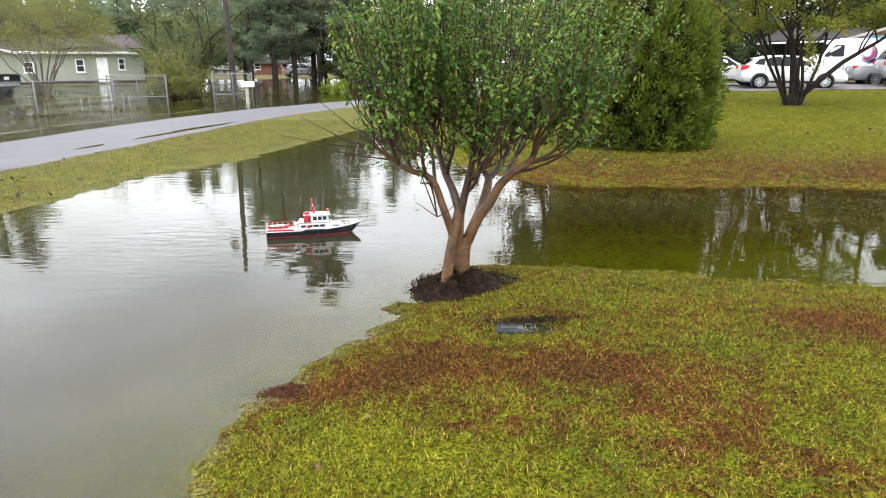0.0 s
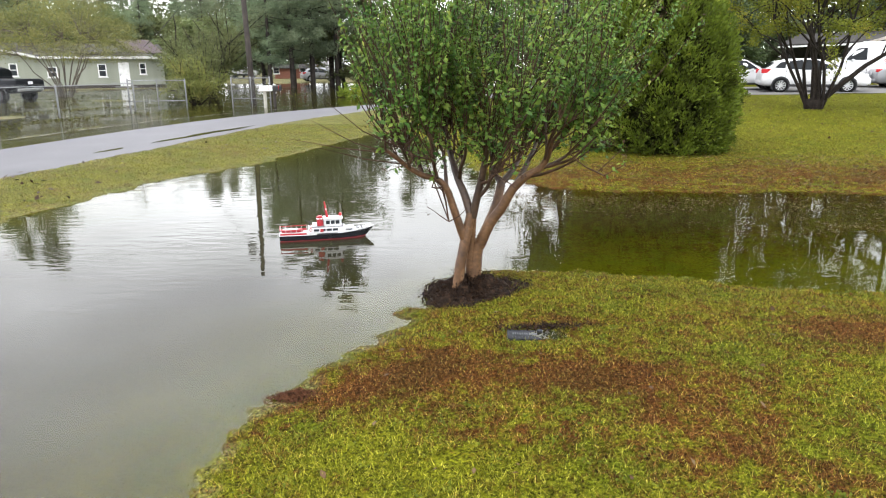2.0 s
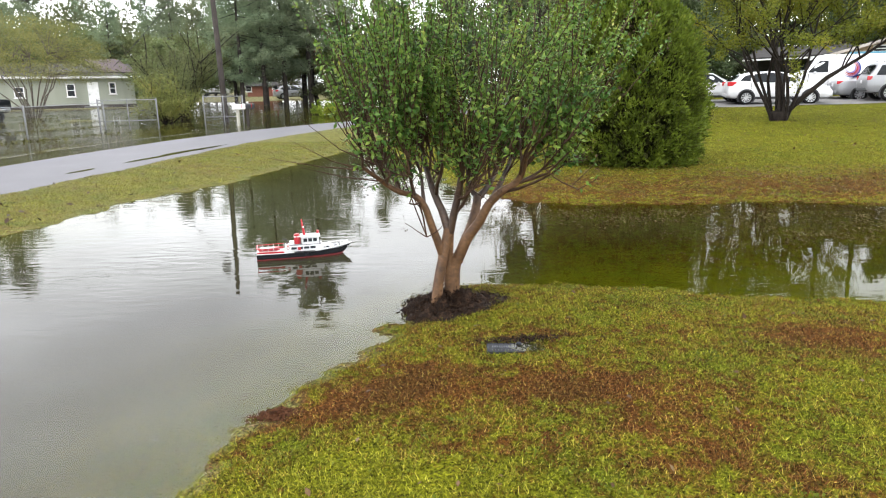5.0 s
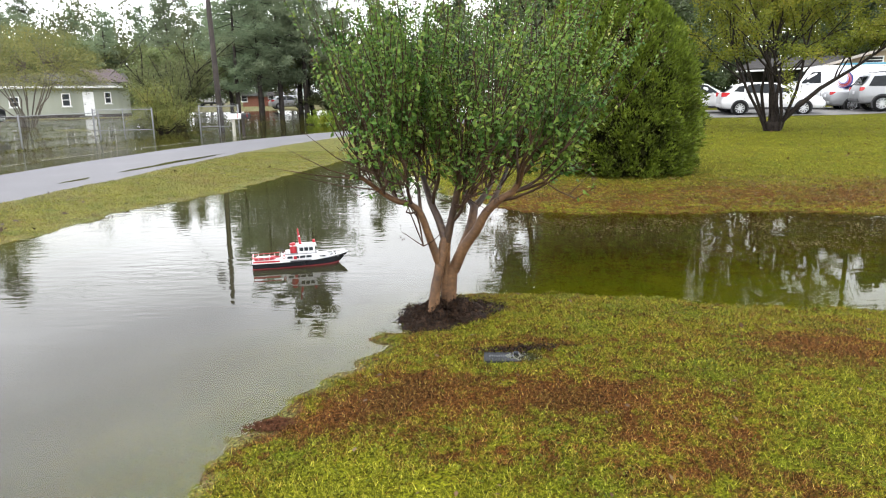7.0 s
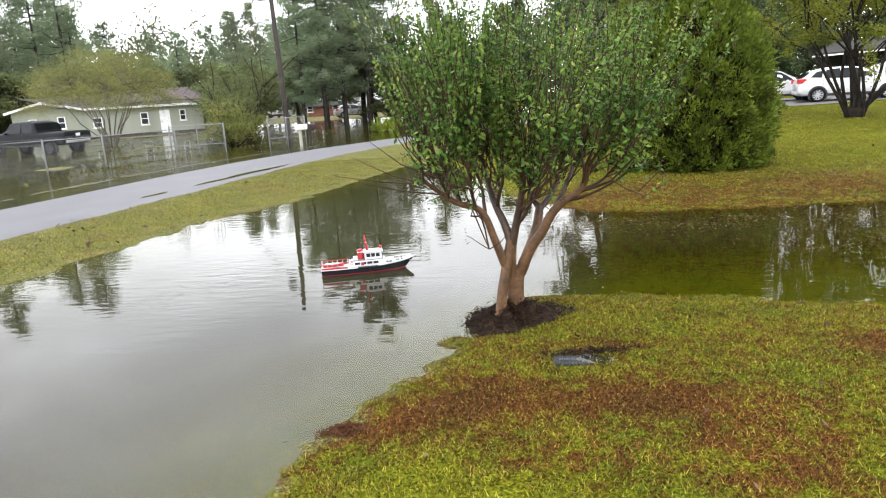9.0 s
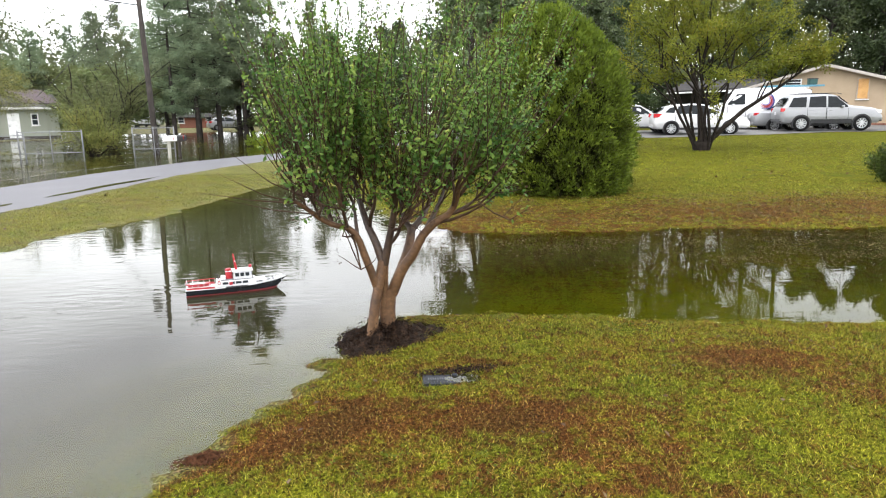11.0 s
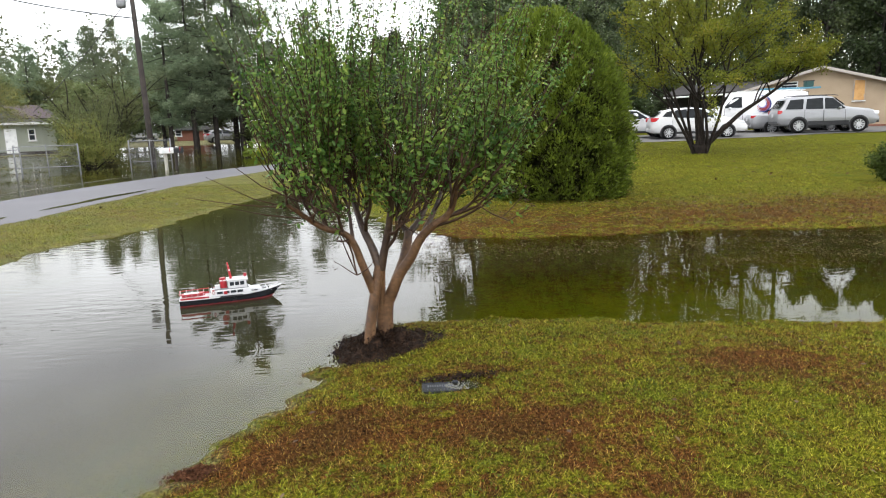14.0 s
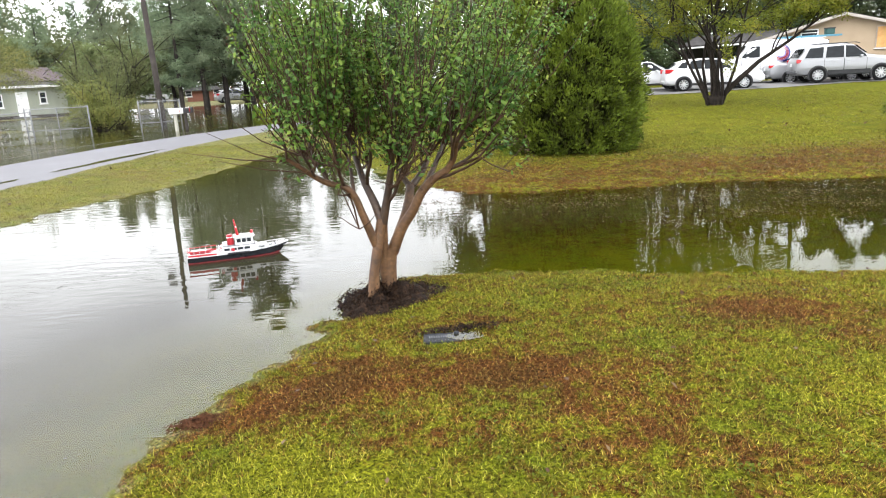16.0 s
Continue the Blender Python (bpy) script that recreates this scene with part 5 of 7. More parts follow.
def car(name, m, label, category, paintwork, L, W, top, belt, wheels, radius, side_glass, front_glass, rear_glass, sill=0.30, group="", tails=None, heads=None, cladding=None, rails=False):
    """A vehicle from its side profile: top and belt are (x, z) lines from tail (0) to nose (L); wheels are the axles' x."""
    root = thing(name, m, label, category, group)
    w = W / 2

    def half_width(x):
        f = x / L
        return w * (1 - .10 * max(0, (f - .86) / .14) ** 2 - .06 * max(0, (.08 - f) / .08) ** 2)

    def skin(x, z):
        zt, zb, hw = profile_at(top, x), profile_at(belt, x), half_width(x)
        if z <= zb:
            lo = (z - sill) / max(.05, zb - sill)
            return hw * (0.955 + .045 * math.sin(max(0, min(1, lo)) * math.pi * .75 + .5))
        f = min(1, (z - zb) / max(.05, zt - zb))
        return hw * (.985 - .20 * f)

    bm = bmesh.new()
    xs = sorted({round(v, 3) for v in list(np.linspace(0, L, 30)) + [p[0] for p in top] + [p[0] for p in belt]})
    rings = []
    for x in xs:
        zt, zb = profile_at(top, x), min(profile_at(belt, x), profile_at(top, x) - .03)
        low = sill + (.10 if x < .12 or x > L - .12 else 0)
        zs = [low, low + .06, (low + zb) / 2, zb - .04, zb, zb + (zt - zb) * .5, zt - .05 * min(1, (zt - zb) * 3)]
        half = [(half_width(x) * .86, low)] + [(skin(x, z), z) for z in zs[1:]] + [(skin(x, zt) * .86, zt - .012), (0.0, zt)]
        ring = [bm.verts.new((x - L / 2, y, z)) for y, z in half] + [bm.verts.new((x - L / 2, -y, z)) for y, z in half[-2::-1]]
        rings.append(ring)
    for a, b in zip(rings, rings[1:]):
        n = len(a)
        for k in range(n):
            bm.faces.new((a[k], a[(k + 1) % n], b[(k + 1) % n], b[k]))
    bm.faces.new(rings[0][::-1])
    bm.faces.new(rings[-1])
    tidy(bm)
    part("body", bm, paintwork, root, smooth=True)
    for poly in side_glass:
        for s in (1, -1):
            g = bmesh.new()
            outer = [g.verts.new((x - L / 2, s * (skin(x, z) + .008), z)) for x, z in poly]
            inner = [g.verts.new((x - L / 2, s * (skin(x, z) - .02), z)) for x, z in poly]
            g.faces.new(outer)
            g.faces.new(inner[::-1])
            for k in range(len(poly)):
                g.faces.new((outer[k], inner[k], inner[(k + 1) % len(poly)], outer[(k + 1) % len(poly)]))
            tidy(g)
            part("side_window", g, M_CARGLASS, root)
    for nm, (x0, x1) in (("windscreen", front_glass), ("rear_window", rear_glass)):
        g = bmesh.new()
        rows = []
        for f in (.08, .5, .9):
            x = x0 + (x1 - x0) * f
            zt = profile_at(top, x)
            hw = half_width(x) * (.80 if zt - profile_at(belt, x) > .35 else .84)
            push = .02 if x1 < x0 else -.02
            rows.append([g.verts.new((x - L / 2 + push, y, zt + .012)) for y in (-hw, -hw * .4, hw * .4, hw)])
        for a, b in zip(rows, rows[1:]):
            for k in range(3):
                g.faces.new((a[k], a[k + 1], b[k + 1], b[k]))
        bmesh.ops.solidify(g, geom=g.faces[:], thickness=.012)
        tidy(g)
        part(nm, g, M_CARGLASS, root)
    for x in wheels:
        for s in (1, -1):
            hw = skin(x, radius * 1.3)
            # dark disc that paints in the shade of the gap round the wheel
            g = bmesh.new()
            n = 24
            rim_r = radius * 1.17
            a = [g.verts.new((x - L / 2 + math.cos(t) * rim_r, s * (hw + .022), radius + math.sin(t) * rim_r)) for t in (math.pi * (k - 3) / (n - 6) for k in range(n + 1))]
            b = [g.verts.new((v.co.x, s * (hw - .12), v.co.z)) for v in a]
            g.faces.new(a)
            for k in range(n):
                g.faces.new((a[k], a[k + 1], b[k + 1], b[k]))
            tidy(g)
            part("arch_gap_shade", g, M_TRIM, root)
            g = bmesh.new()
            prof = [(radius * .64, .0), (radius * .70, .018), (radius * .92, .02), (radius, -.01), (radius, -.17), (radius * .9, -.2), (radius * .6, -.2)]
            rings = [[g.verts.new((math.cos(t) * r, s * o, math.sin(t) * r)) for r, o in prof] for t in (2 * math.pi * k / 28 for k in range(28))]
            for k in range(28):
                p, q = rings[k], rings[(k + 1) % 28]
                for i in range(len(prof) - 1):
                    g.faces.new((p[i], p[i + 1], q[i + 1], q[i]))
            tidy(g)
            wheel = part("wheel", g, M_TYRE, root, smooth=True)
            wheel.location = (x - L / 2, s * (hw + .045), radius)
            g = bmesh.new()
            for k in range(10):
                t = 2 * math.pi * k / 10
                box(g, (radius * .60, .03, radius * .13), Matrix.Rotation(t, 4, "Y") @ Matrix.Translation((radius * .34, s * -.02, 0)), .006)
            bmesh.ops.create_cone(g, cap_ends=True, segments=20, radius1=radius * .16, radius2=radius * .13, depth=.05, matrix=Matrix.Rotation(math.pi / 2, 4, "X") @ Matrix.Translation((0, 0, 0)))
            for k in range(24):
                t0, t1 = 2 * math.pi * k / 24, 2 * math.pi * (k + 1) / 24
                vs = [g.verts.new((math.cos(t) * r, s * o, math.sin(t) * r)) for t in (t0, t1) for r, o in ((radius * .58, -.03), (radius * .67, .012))]
                g.faces.new((vs[0], vs[1], vs[3], vs[2]))
            tidy(g)
            part("rim", g, M_TRIM if name == "pickup_truck" else M_ALLOY, wheel, "dark steel rim" if name == "pickup_truck" else "silver alloy rim")
    # lamps, bumpers, handles and seams
    for s in (1, -1):
        if tails:
            x, z, h, d = tails
            g = bmesh.new()
            box(g, (d, .05, h), Matrix.Translation((x - L / 2, s * (skin(x, z) - .012), z)), .02)
            part("tail_lamp", g, M_REDLAMP, root, "red tail lamp")
        if heads:
            x, z, h, d = heads
            g = bmesh.new()
            box(g, (d, .10, h), Matrix.Translation((x - L / 2, s * (skin(x, z) - .035), z)), .03)
            part("headlamp", g, M_LENS, root, "clear headlamp")
        g = bmesh.new()
        box(g, (L * .56, .03, .09), Matrix.Translation((L * -.01, s * (w * .97), sill + .03)), .01)
        part("sill", g, M_TRIM, root)
        mx = max(p[0] for poly in side_glass for p in poly) - .25
        zb = profile_at(belt, mx)
        g = bmesh.new()
        box(g, (.12, .17, .11), Matrix.Translation((mx - L / 2, s * (skin(mx, zb) + .09), zb + .05)), .03)
        part("wing_mirror", g, paintwork, root)
        for px in [poly[0][0] for poly in side_glass[:2]]:
            g = bmesh.new()
            box(g, (.16, .03, .028), Matrix.Translation((px + .12 - L / 2, s * (skin(px, zb - .13) + .014), profile_at(belt, px) - .12)), .008)
            part("door_handle", g, paintwork, root)
        # dark shut lines round the doors, and the moulding below them
        for px in sorted({round(p, 2) for poly in side_glass[:2] for p in (min(q[0] for q in poly) - .04, max(q[0] for q in poly) + .02)}):
            g = bmesh.new()
            rows = []
            for f in np.linspace(0, 1, 7):
                z = sill + .10 + (profile_at(belt, px) - sill - .12) * f
                rows.append([g.verts.new((px + o - L / 2, s * (skin(px, z) + .004), z)) for o in (-.008, .008)])
            for a, b in zip(rows, rows[1:]):
                g.faces.new((a[0], a[1], b[1], b[0]))
            bmesh.ops.solidify(g, geom=g.faces[:], thickness=.004)
            part("shut_line", g, M_TRIM, root)
        if cladding and name != "pickup_truck":
            g = bmesh.new()
            x0, x1 = wheels[0] + radius * 1.15, wheels[1] - radius * 1.15
            rows = [[g.verts.new((x - L / 2, s * (skin(x, z) + .010), z)) for z in (sill + .02, sill + .10, sill + .19)] for x in np.linspace(x0, x1, 8)]
            for a, b in zip(rows, rows[1:]):
                for k in range(2):
                    g.faces.new((a[k], a[k + 1], b[k + 1], b[k]))
            bmesh.ops.solidify(g, geom=g.faces[:], thickness=.012)
            part("cladding", g, cladding, root, "grey plastic cladding")
    g = bmesh.new()
    box(g, (.08, W * .72, .20), Matrix.Translation((L / 2 - .035, 0, profile_at(belt, L) - .06)), .03)
    part("grille", g, M_TRIM, root, "dark front grille")
    for x in (0.03, L - .03):
        g = bmesh.new()
        box(g, (.10, W * .86, .16), Matrix.Translation((x - L / 2, 0, sill + .14)), .04)
        part("bumper", g, cladding or paintwork, root)
    g = bmesh.new()
    box(g, (.012, .30, .15), Matrix.Translation((-L / 2 - .022, 0, sill + .48)), .003)
    part("number_plate", g, M_PLATE, root)
    g = bmesh.new()
    box(g, (L * .82, W * .74, .12), Matrix.Translation((0, 0, sill + .02)), .02)
    part("underbody", g, M_TRIM, root)
    if rails:
        for s in (1, -1):
            g = bmesh.new()
            zt = profile_at(top, L * .35)
            tube(g, [(-L * .36, s * w * .70, zt - .02), (-L * .33, s * w * .70, zt + .025), (L * .06, s * w * .70, zt + .025), (L * .10, s * w * .70, zt - .02)], [.016] * 4, 6)
            part("roof_rail", g, M_TRIM, root, smooth=True)
    return root


HATCH = dict(L=4.36, W=1.82, top=[(0, .78), (.06, 1.0), (.55, 1.36), (1.1, 1.465), (1.9, 1.48), (2.5, 1.41), (3.15, 1.06), (3.6, .97), (4.2, .80), (4.36, .62)],
             belt=[(0, .74), (.2, .98), (1.2, .98), (2.4, .92), (3.2, .88), (4.1, .74), (4.36, .58)], wheels=(.80, 3.45), radius=.325,
             side_glass=[[(1.02, 1.02), (1.10, 1.36), (1.62, 1.41), (1.66, 1.0)], [(1.72, .99), (1.70, 1.415), (2.25, 1.39), (2.82, 1.10), (2.85, .97)], [(.50, 1.08), (.72, 1.30), (.98, 1.35), (.93, 1.05)]],
             front_glass=(3.12, 2.52), rear_glass=(.10, .52), tails=(.16, .94, .19, .38), heads=(4.05, .74, .12, .34))
SUV = dict(L=4.44, W=1.80, top=[(0, .95), (.04, 1.08), (.42, 1.66), (.9, 1.72), (1.9, 1.74), (2.4, 1.69), (3.0, 1.22), (3.25, 1.17), (3.9, 1.10), (4.2, 1.02), (4.38, .86), (4.44, .70)],
           belt=[(0, .9), (.1, 1.08), (2.4, 1.09), (3.1, 1.08), (4.1, .97), (4.36, .80), (4.44, .66)], wheels=(.93, 3.55), radius=.36,
           side_glass=[[(1.22, 1.12), (1.28, 1.60), (1.98, 1.63), (1.98, 1.11)], [(2.06, 1.11), (2.06, 1.63), (2.42, 1.60), (2.93, 1.16), (2.93, 1.10)], [(.34, 1.13), (.55, 1.56), (1.14, 1.60), (1.10, 1.12)]],
           front_glass=(2.98, 2.44), rear_glass=(.07, .38), sill=.36, tails=(.10, 1.0, .17, .22), heads=(4.25, .88, .16, .3), rails=True)
SEDAN = dict(L=4.8, W=1.83, top=[(0, .85), (.1, 1.0), (.9, 1.06), (1.5, 1.38), (2.0, 1.46), (2.7, 1.44), (3.5, 1.03), (4.4, .87), (4.8, .62)],
             belt=[(0, .78), (.3, .98), (2.4, .95), (3.5, .88), (4.5, .75), (4.8, .56)], wheels=(.98, 3.78), radius=.33,
             side_glass=[[(1.55, 1.0), (1.75, 1.35), (2.2, 1.40), (2.22, .99)], [(2.28, .99), (2.28, 1.40), (2.7, 1.38), (3.2, 1.05), (3.22, .97)]],
             front_glass=(3.46, 2.75), rear_glass=(.95, 1.5), tails=(.14, .90, .14, .36), heads=(4.5, .76, .12, .34))
PICKUP = dict(L=5.7, W=1.95, top=[(0, 1.18), (.03, 1.24), (1.78, 1.24), (1.80, 1.30), (1.98, 1.76), (2.4, 1.86), (3.3, 1.86), (3.6, 1.80), (4.2, 1.30), (5.5, 1.18), (5.7, .95)],
              belt=[(0, 1.15), (1.8, 1.18), (4.2, 1.22), (5.5, 1.1), (5.7, .9)], wheels=(1.05, 4.65), radius=.42,
              side_glass=[[(2.05, 1.26), (2.12, 1.74), (2.75, 1.78), (2.75, 1.26)], [(2.83, 1.26), (2.83, 1.78), (3.5, 1.73), (4.02, 1.30), (4.02, 1.26)]],
              front_glass=(4.18, 3.62), rear_glass=(1.81, 1.97), sill=.55, cladding=M_ALLOY, heads=(5.45, .98, .2, .3))
VAN = dict(L=5.2, W=2.0, top=[(0, 1.2), (.03, 1.98), (.3, 2.06), (3.6, 2.06), (3.9, 1.98), (4.45, 1.28), (5.05, 1.1), (5.2, .8)],
           belt=[(0, 1.1), (3.7, 1.2), (4.5, 1.15), (5.05, .98), (5.2, .75)], wheels=(1.1, 4.3), radius=.36,
           side_glass=[[(3.35, 1.25), (3.35, 1.82), (3.75, 1.80), (4.22, 1.32), (4.22, 1.24)]],
           front_glass=(4.42, 3.95), rear_glass=(.02, .04), tails=(.05, 1.3, .4, .1), heads=(4.98, .92, .18, .24))


def axles(rear, front, spec):
    """The pose of a vehicle whose near-side wheels stand at those places."""
    r, f = Vector(rear), Vector(front)
    d = (f - r)
    yaw = math.atan2(d.y, d.x)
    mid = (spec["wheels"][0] + spec["wheels"][1]) / 2 - spec["L"] / 2
    c = (r + f) / 2 + Vector((-math.sin(yaw), math.cos(yaw), 0)) * (spec["W"] / 2 - .06) - Vector((math.cos(yaw), math.sin(yaw), 0)) * mid
    return Matrix.Translation(c) @ Matrix.Rotation(yaw, 4, "Z")


car("hatchback", axles((14.2, 31.2, .40), (16.8, 30.5, .40), HATCH), "white five-door hatchback parked on the drive", "car", M_WHITE, **HATCH)
car("suv", axles((20.5, 30.8, .51), (23.0, 30.0, .51), SUV), "silver sport utility car parked on the drive", "car", M_SILVER, cladding=M_CLAD, **SUV)
car("sedan", axles((20.7, 33.3, .42), (23.4, 32.5, .42), SEDAN), "silver sedan parked behind the sport utility car", "car", M_SILVER, **SEDAN)
car("sedan", axles((12.1, 34.4, .42), (14.8, 33.6, .42), SEDAN), "white sedan parked behind the hatchback", "car", M_WHITE, **SEDAN)
car("pickup_truck", axles((-22.9, 36.2, -.12), (-26.75, 37.0, -.12), PICKUP), "black pickup truck standing in shallow flood water", "truck", M_BLACKCAR, **PICKUP)
van = car("van", axles((22.8, 36.3, .58), (19.7, 37.2, .58), VAN), "white work van with a ladder rack and round coloured emblem", "van", M_WHITE, **VAN)
car("suv", pose(-30.6, 96, .30, 0, 0, 8), "white sport utility car parked by a far yard", "car", M_WHITE, cladding=M_CLAD, **SUV)
car("hatchback", pose(-15.9, 78, .12, 0, 0, 25), "pale car parked by a far yard", "car", M_SILVER, **HATCH)
car("van", pose(-18.5, 101, .5, 0, 0, 15), "white van parked by a far yard", "van", M_WHITE, **VAN)


# ---- drive and puddle ----
def draped(name, label, category, xs, ys, lift, mat, edge=0.0):
    """A thin sheet laid on the ground."""
    A, B = np.meshgrid(xs, ys)
    B = B + edge * np.sin(A * 1.3) * (B == ys[0])
    Z = land(A, B)[0] + lift
    q = np.arange(A.size).reshape(A.shape)
    f = np.stack([q[:-1, :-1], q[:-1, 1:], q[1:, 1:], q[1:, :-1]], -1).reshape(-1, 4)
    return tagged(sheet(name, np.stack([A, B, Z], -1).reshape(-1, 3), f, mat, smooth=True), label, category, kind="structure")


draped("driveway", "wet grey gravel drive beside the house", "driveway", np.linspace(3, 34, 40), np.concatenate([[29.4], np.linspace(29.7, 38, 16)]), .02, M_GRAVEL, .15)


def blob(name, label, category, m, rx, ry, mat, seed, kind="structure", rim=.18, z=0.0):
    """A flat patch with an uneven outline."""
    rng = np.random.default_rng(seed)
    ph = rng.uniform(0, 6.283, 4)
    n = 40
    v = [(0, 0, z)]
    for k in range(n):
        t = 2 * math.pi * k / n
        r = 1 + rim * (.5 * math.sin(2 * t + ph[0]) + .3 * math.sin(3 * t + ph[1]) + .3 * math.sin(5 * t + ph[2]) + .15 * math.sin(9 * t + ph[3]))
        v.append((math.cos(t) * rx * r, math.sin(t) * ry * r, z))
    ob = sheet(name, v, [(0, 1 + k, 1 + (k + 1) % n) for k in range(n)], mat, layers={"depth": [.5] * (n + 1), "ripple": [.1] * (n + 1)})
    ob.matrix_world = m
    return tagged(ob, label, category, kind=kind)


blob("puddle", "dark rain puddle along the street's edge", "puddle", pose(-5.78, 15.7, .1225, 0, 0, 77), 2.0, .12, M_WATER, 4, rim=.5)
blob("puddle", "small rain puddle along the street's edge", "puddle", pose(-6.45, 12.4, .113, 0, 0, 78), .45, .06, M_WATER, 5, rim=.5)


# ---- houses ----
def slab(bm, corners, thick):
    """A flat piece between four corners, that thick along its normal."""
    c = [Vector(p) for p in corners]
    n = (c[1] - c[0]).cross(c[3] - c[0]).normalized() * thick
    lo = [bm.verts.new(p) for p in c]
    hi = [bm.verts.new(p + n) for p in c]
    bm.faces.new(lo[::-1])
    bm.faces.new(hi)
    for k in range(4):
        bm.faces.new((lo[k], lo[(k + 1) % 4], hi[(k + 1) % 4], hi[k]))


def window(parent, x, y, z, w, h, boarded=False, rz=0):
    """A framed window on a wall that faces -y: frame, sill, panes or a board."""
    bm = bmesh.new()
    t = .07
    for cx, cz, sx, sz in ((0, h / 2 - t / 2, w, t), (0, -h / 2 + t / 2, w, t), (-w / 2 + t / 2, 0, t, h - 2 * t), (w / 2 - t / 2, 0, t, h - 2 * t)) + (() if boarded else ((0, 0, w - 2 * t, .05),)):
        box(bm, (sx, .09, sz), Matrix.Translation((cx, 0, cz)), .008)
    fr = part("window", bm, M_RAKE if boarded else M_WHITEPAINT, parent, "pale tan window frame" if boarded else "white window frame")
    fr.matrix_local = pose(x, y - .03, z, 0, 0, rz)
    if boarded:
        bm = bmesh.new()
        box(bm, (w - .04, .03, h - .04), Matrix.Translation((0, -.03, 0)), .004)
        part("board", bm, M_PLYWOOD, fr, "orange plywood board over the window")
    else:
        for s in (1, -1):
            bm = bmesh.new()
            box(bm, (w - 2 * t, .02, h / 2 - t - .025), Matrix.Translation((0, .01, s * (h / 4 - t / 2 + .0125))))
            part("pane", bm, M_PANE, fr)
    bm = bmesh.new()
    box(bm, (w + .12, .14, .05), Matrix.Translation((0, -.02, -h / 2 - .03)), .008)
    part("sill", bm, M_WHITEPAINT, fr)
    return fr


def left_house():
    root = thing("house", Matrix.Translation((-39.1, 53.2, -.25)) @ Matrix.Rotation(math.atan2(6.1, 10.6), 4, "Z") @ Matrix.Diagonal((1.2, 1.2, 1.08, 1)), "low pale green house with a grey shingle roof in the flood", "house")
    L, D, E = 12.4, 7.5, 2.62
    bm = bmesh.new()
    box(bm, (L, .2, E), Matrix.Translation((L / 2, .1, E / 2)))
    part("front_wall", bm, M_SIDING, root, "pale green lap siding")
    # lap boards on the front
    rows = 15
    share = None
    for k in range(rows):
        z = .12 + k * (E - .12) / rows
        if share is None:
            bm = bmesh.new()
            slab(bm, [(0, -.006, 0), (L, -.006, 0), (L, .0, (E - .12) / rows), (0, .0, (E - .12) / rows)], .012)
            tidy(bm)
            ob = part("siding_board", bm, M_SIDING, root)
            share = ob.data
        else:
            ob = new("siding_board", share)
            ob.parent = root
        ob.location = (0, -.002, z)
    for x in (.1, L - .1):
        bm = bmesh.new()
        box(bm, (.2, D - .4, E), Matrix.Translation((x, D / 2, E / 2)))
        part("side_wall", bm, M_SIDING, root)
    bm = bmesh.new()
    box(bm, (L, .2, E), Matrix.Translation((L / 2, D - .1, E / 2)))
    part("back_wall", bm, M_SIDING, root)
    # front gable over the end room
    g0, g1, gp, gz = -.35, 4.2, 1.9, E + .62
    bm = bmesh.new()
    a = [bm.verts.new(p) for p in ((.0, .0, E), (4.0, .0, E), (gp, .0, gz - .06))]
    b = [bm.verts.new(p) for p in ((.0, .18, E), (4.0, .18, E), (gp, .18, gz - .06))]
    bm.faces.new(a)
    bm.faces.new(b[::-1])
    for k in range(3):
        bm.faces.new((a[k], b[k], b[(k + 1) % 3], a[(k + 1) % 3]))
    tidy(bm)
    part("gable_wall", bm, M_SIDING, root)
    ridge = E + 1.05
    for nm, cs, mt in (("roof", [(g0, -.45, E - .08), (gp, -.45, gz), (gp, 3.2, gz), (g0, 3.2, E - .08)], M_SHINGLE),
                       ("roof", [(gp, -.45, gz), (g1 + .4, -.45, E - .06), (g1 + .4, 3.2, E + .2), (gp, 3.2, gz)], M_SHINGLE),
                       ("roof", [(g1, -.45, E - .02), (L + .4, -.45, E - .02), (L + .2, D / 2, ridge), (.2, D / 2, ridge)], M_SHINGLE),
                       ("roof", [(L + .4, D + .4, E - .02), (-.4, D + .4, E - .02), (.2, D / 2, ridge), (L + .2, D / 2, ridge)], M_SHINGLE),
                       ("roof", [(L - 2.0, .6, E + .30), (L + .2, .4, E + .28), (L - .6, D / 2 - .6, ridge + .35), (L - 2.8, D / 2 - .6, ridge + .35)], M_PURPLE)):
        bm = bmesh.new()
        slab(bm, cs, .07)
        tidy(bm)
        part(nm, bm, mt, root, "grey asphalt shingles" if mt == M_SHINGLE else "plum shingles")
    for p, q in (((g0, -.5, E - .1), (gp, -.5, gz - .03)), ((gp, -.5, gz - .03), (g1 + .4, -.5, E - .08)), ((g1 + .4, -.5, E - .05), (L + .4, -.5, E - .05))):
        p, q = Vector(p), Vector(q)
        d = q - p
        bm = bmesh.new()
        box(bm, (d.length + .05, .06, .17), Matrix.Translation((p + q) / 2) @ Matrix.Rotation(-math.atan2(d.z, d.x), 4, "Y"), .01)
        part("fascia", bm, M_WHITEPAINT, root, "white fascia board")
    for x, z, w, h in ((1.2, 1.62, .46, .85), (2.95, 1.66, .50, .95), (5.2, 1.5, .62, .8), (8.3, 1.60, .56, 1.0), (10.95, 1.72, .46, .9)):
        window(root, x, .0, z, w, h)
    bm = bmesh.new()
    box(bm, (.70, .08, 1.86), Matrix.Translation((9.7, -.03, 1.27)), .01)
    door = part("door", bm, M_WHITEPAINT, root, "white front door")
    bm = bmesh.new()
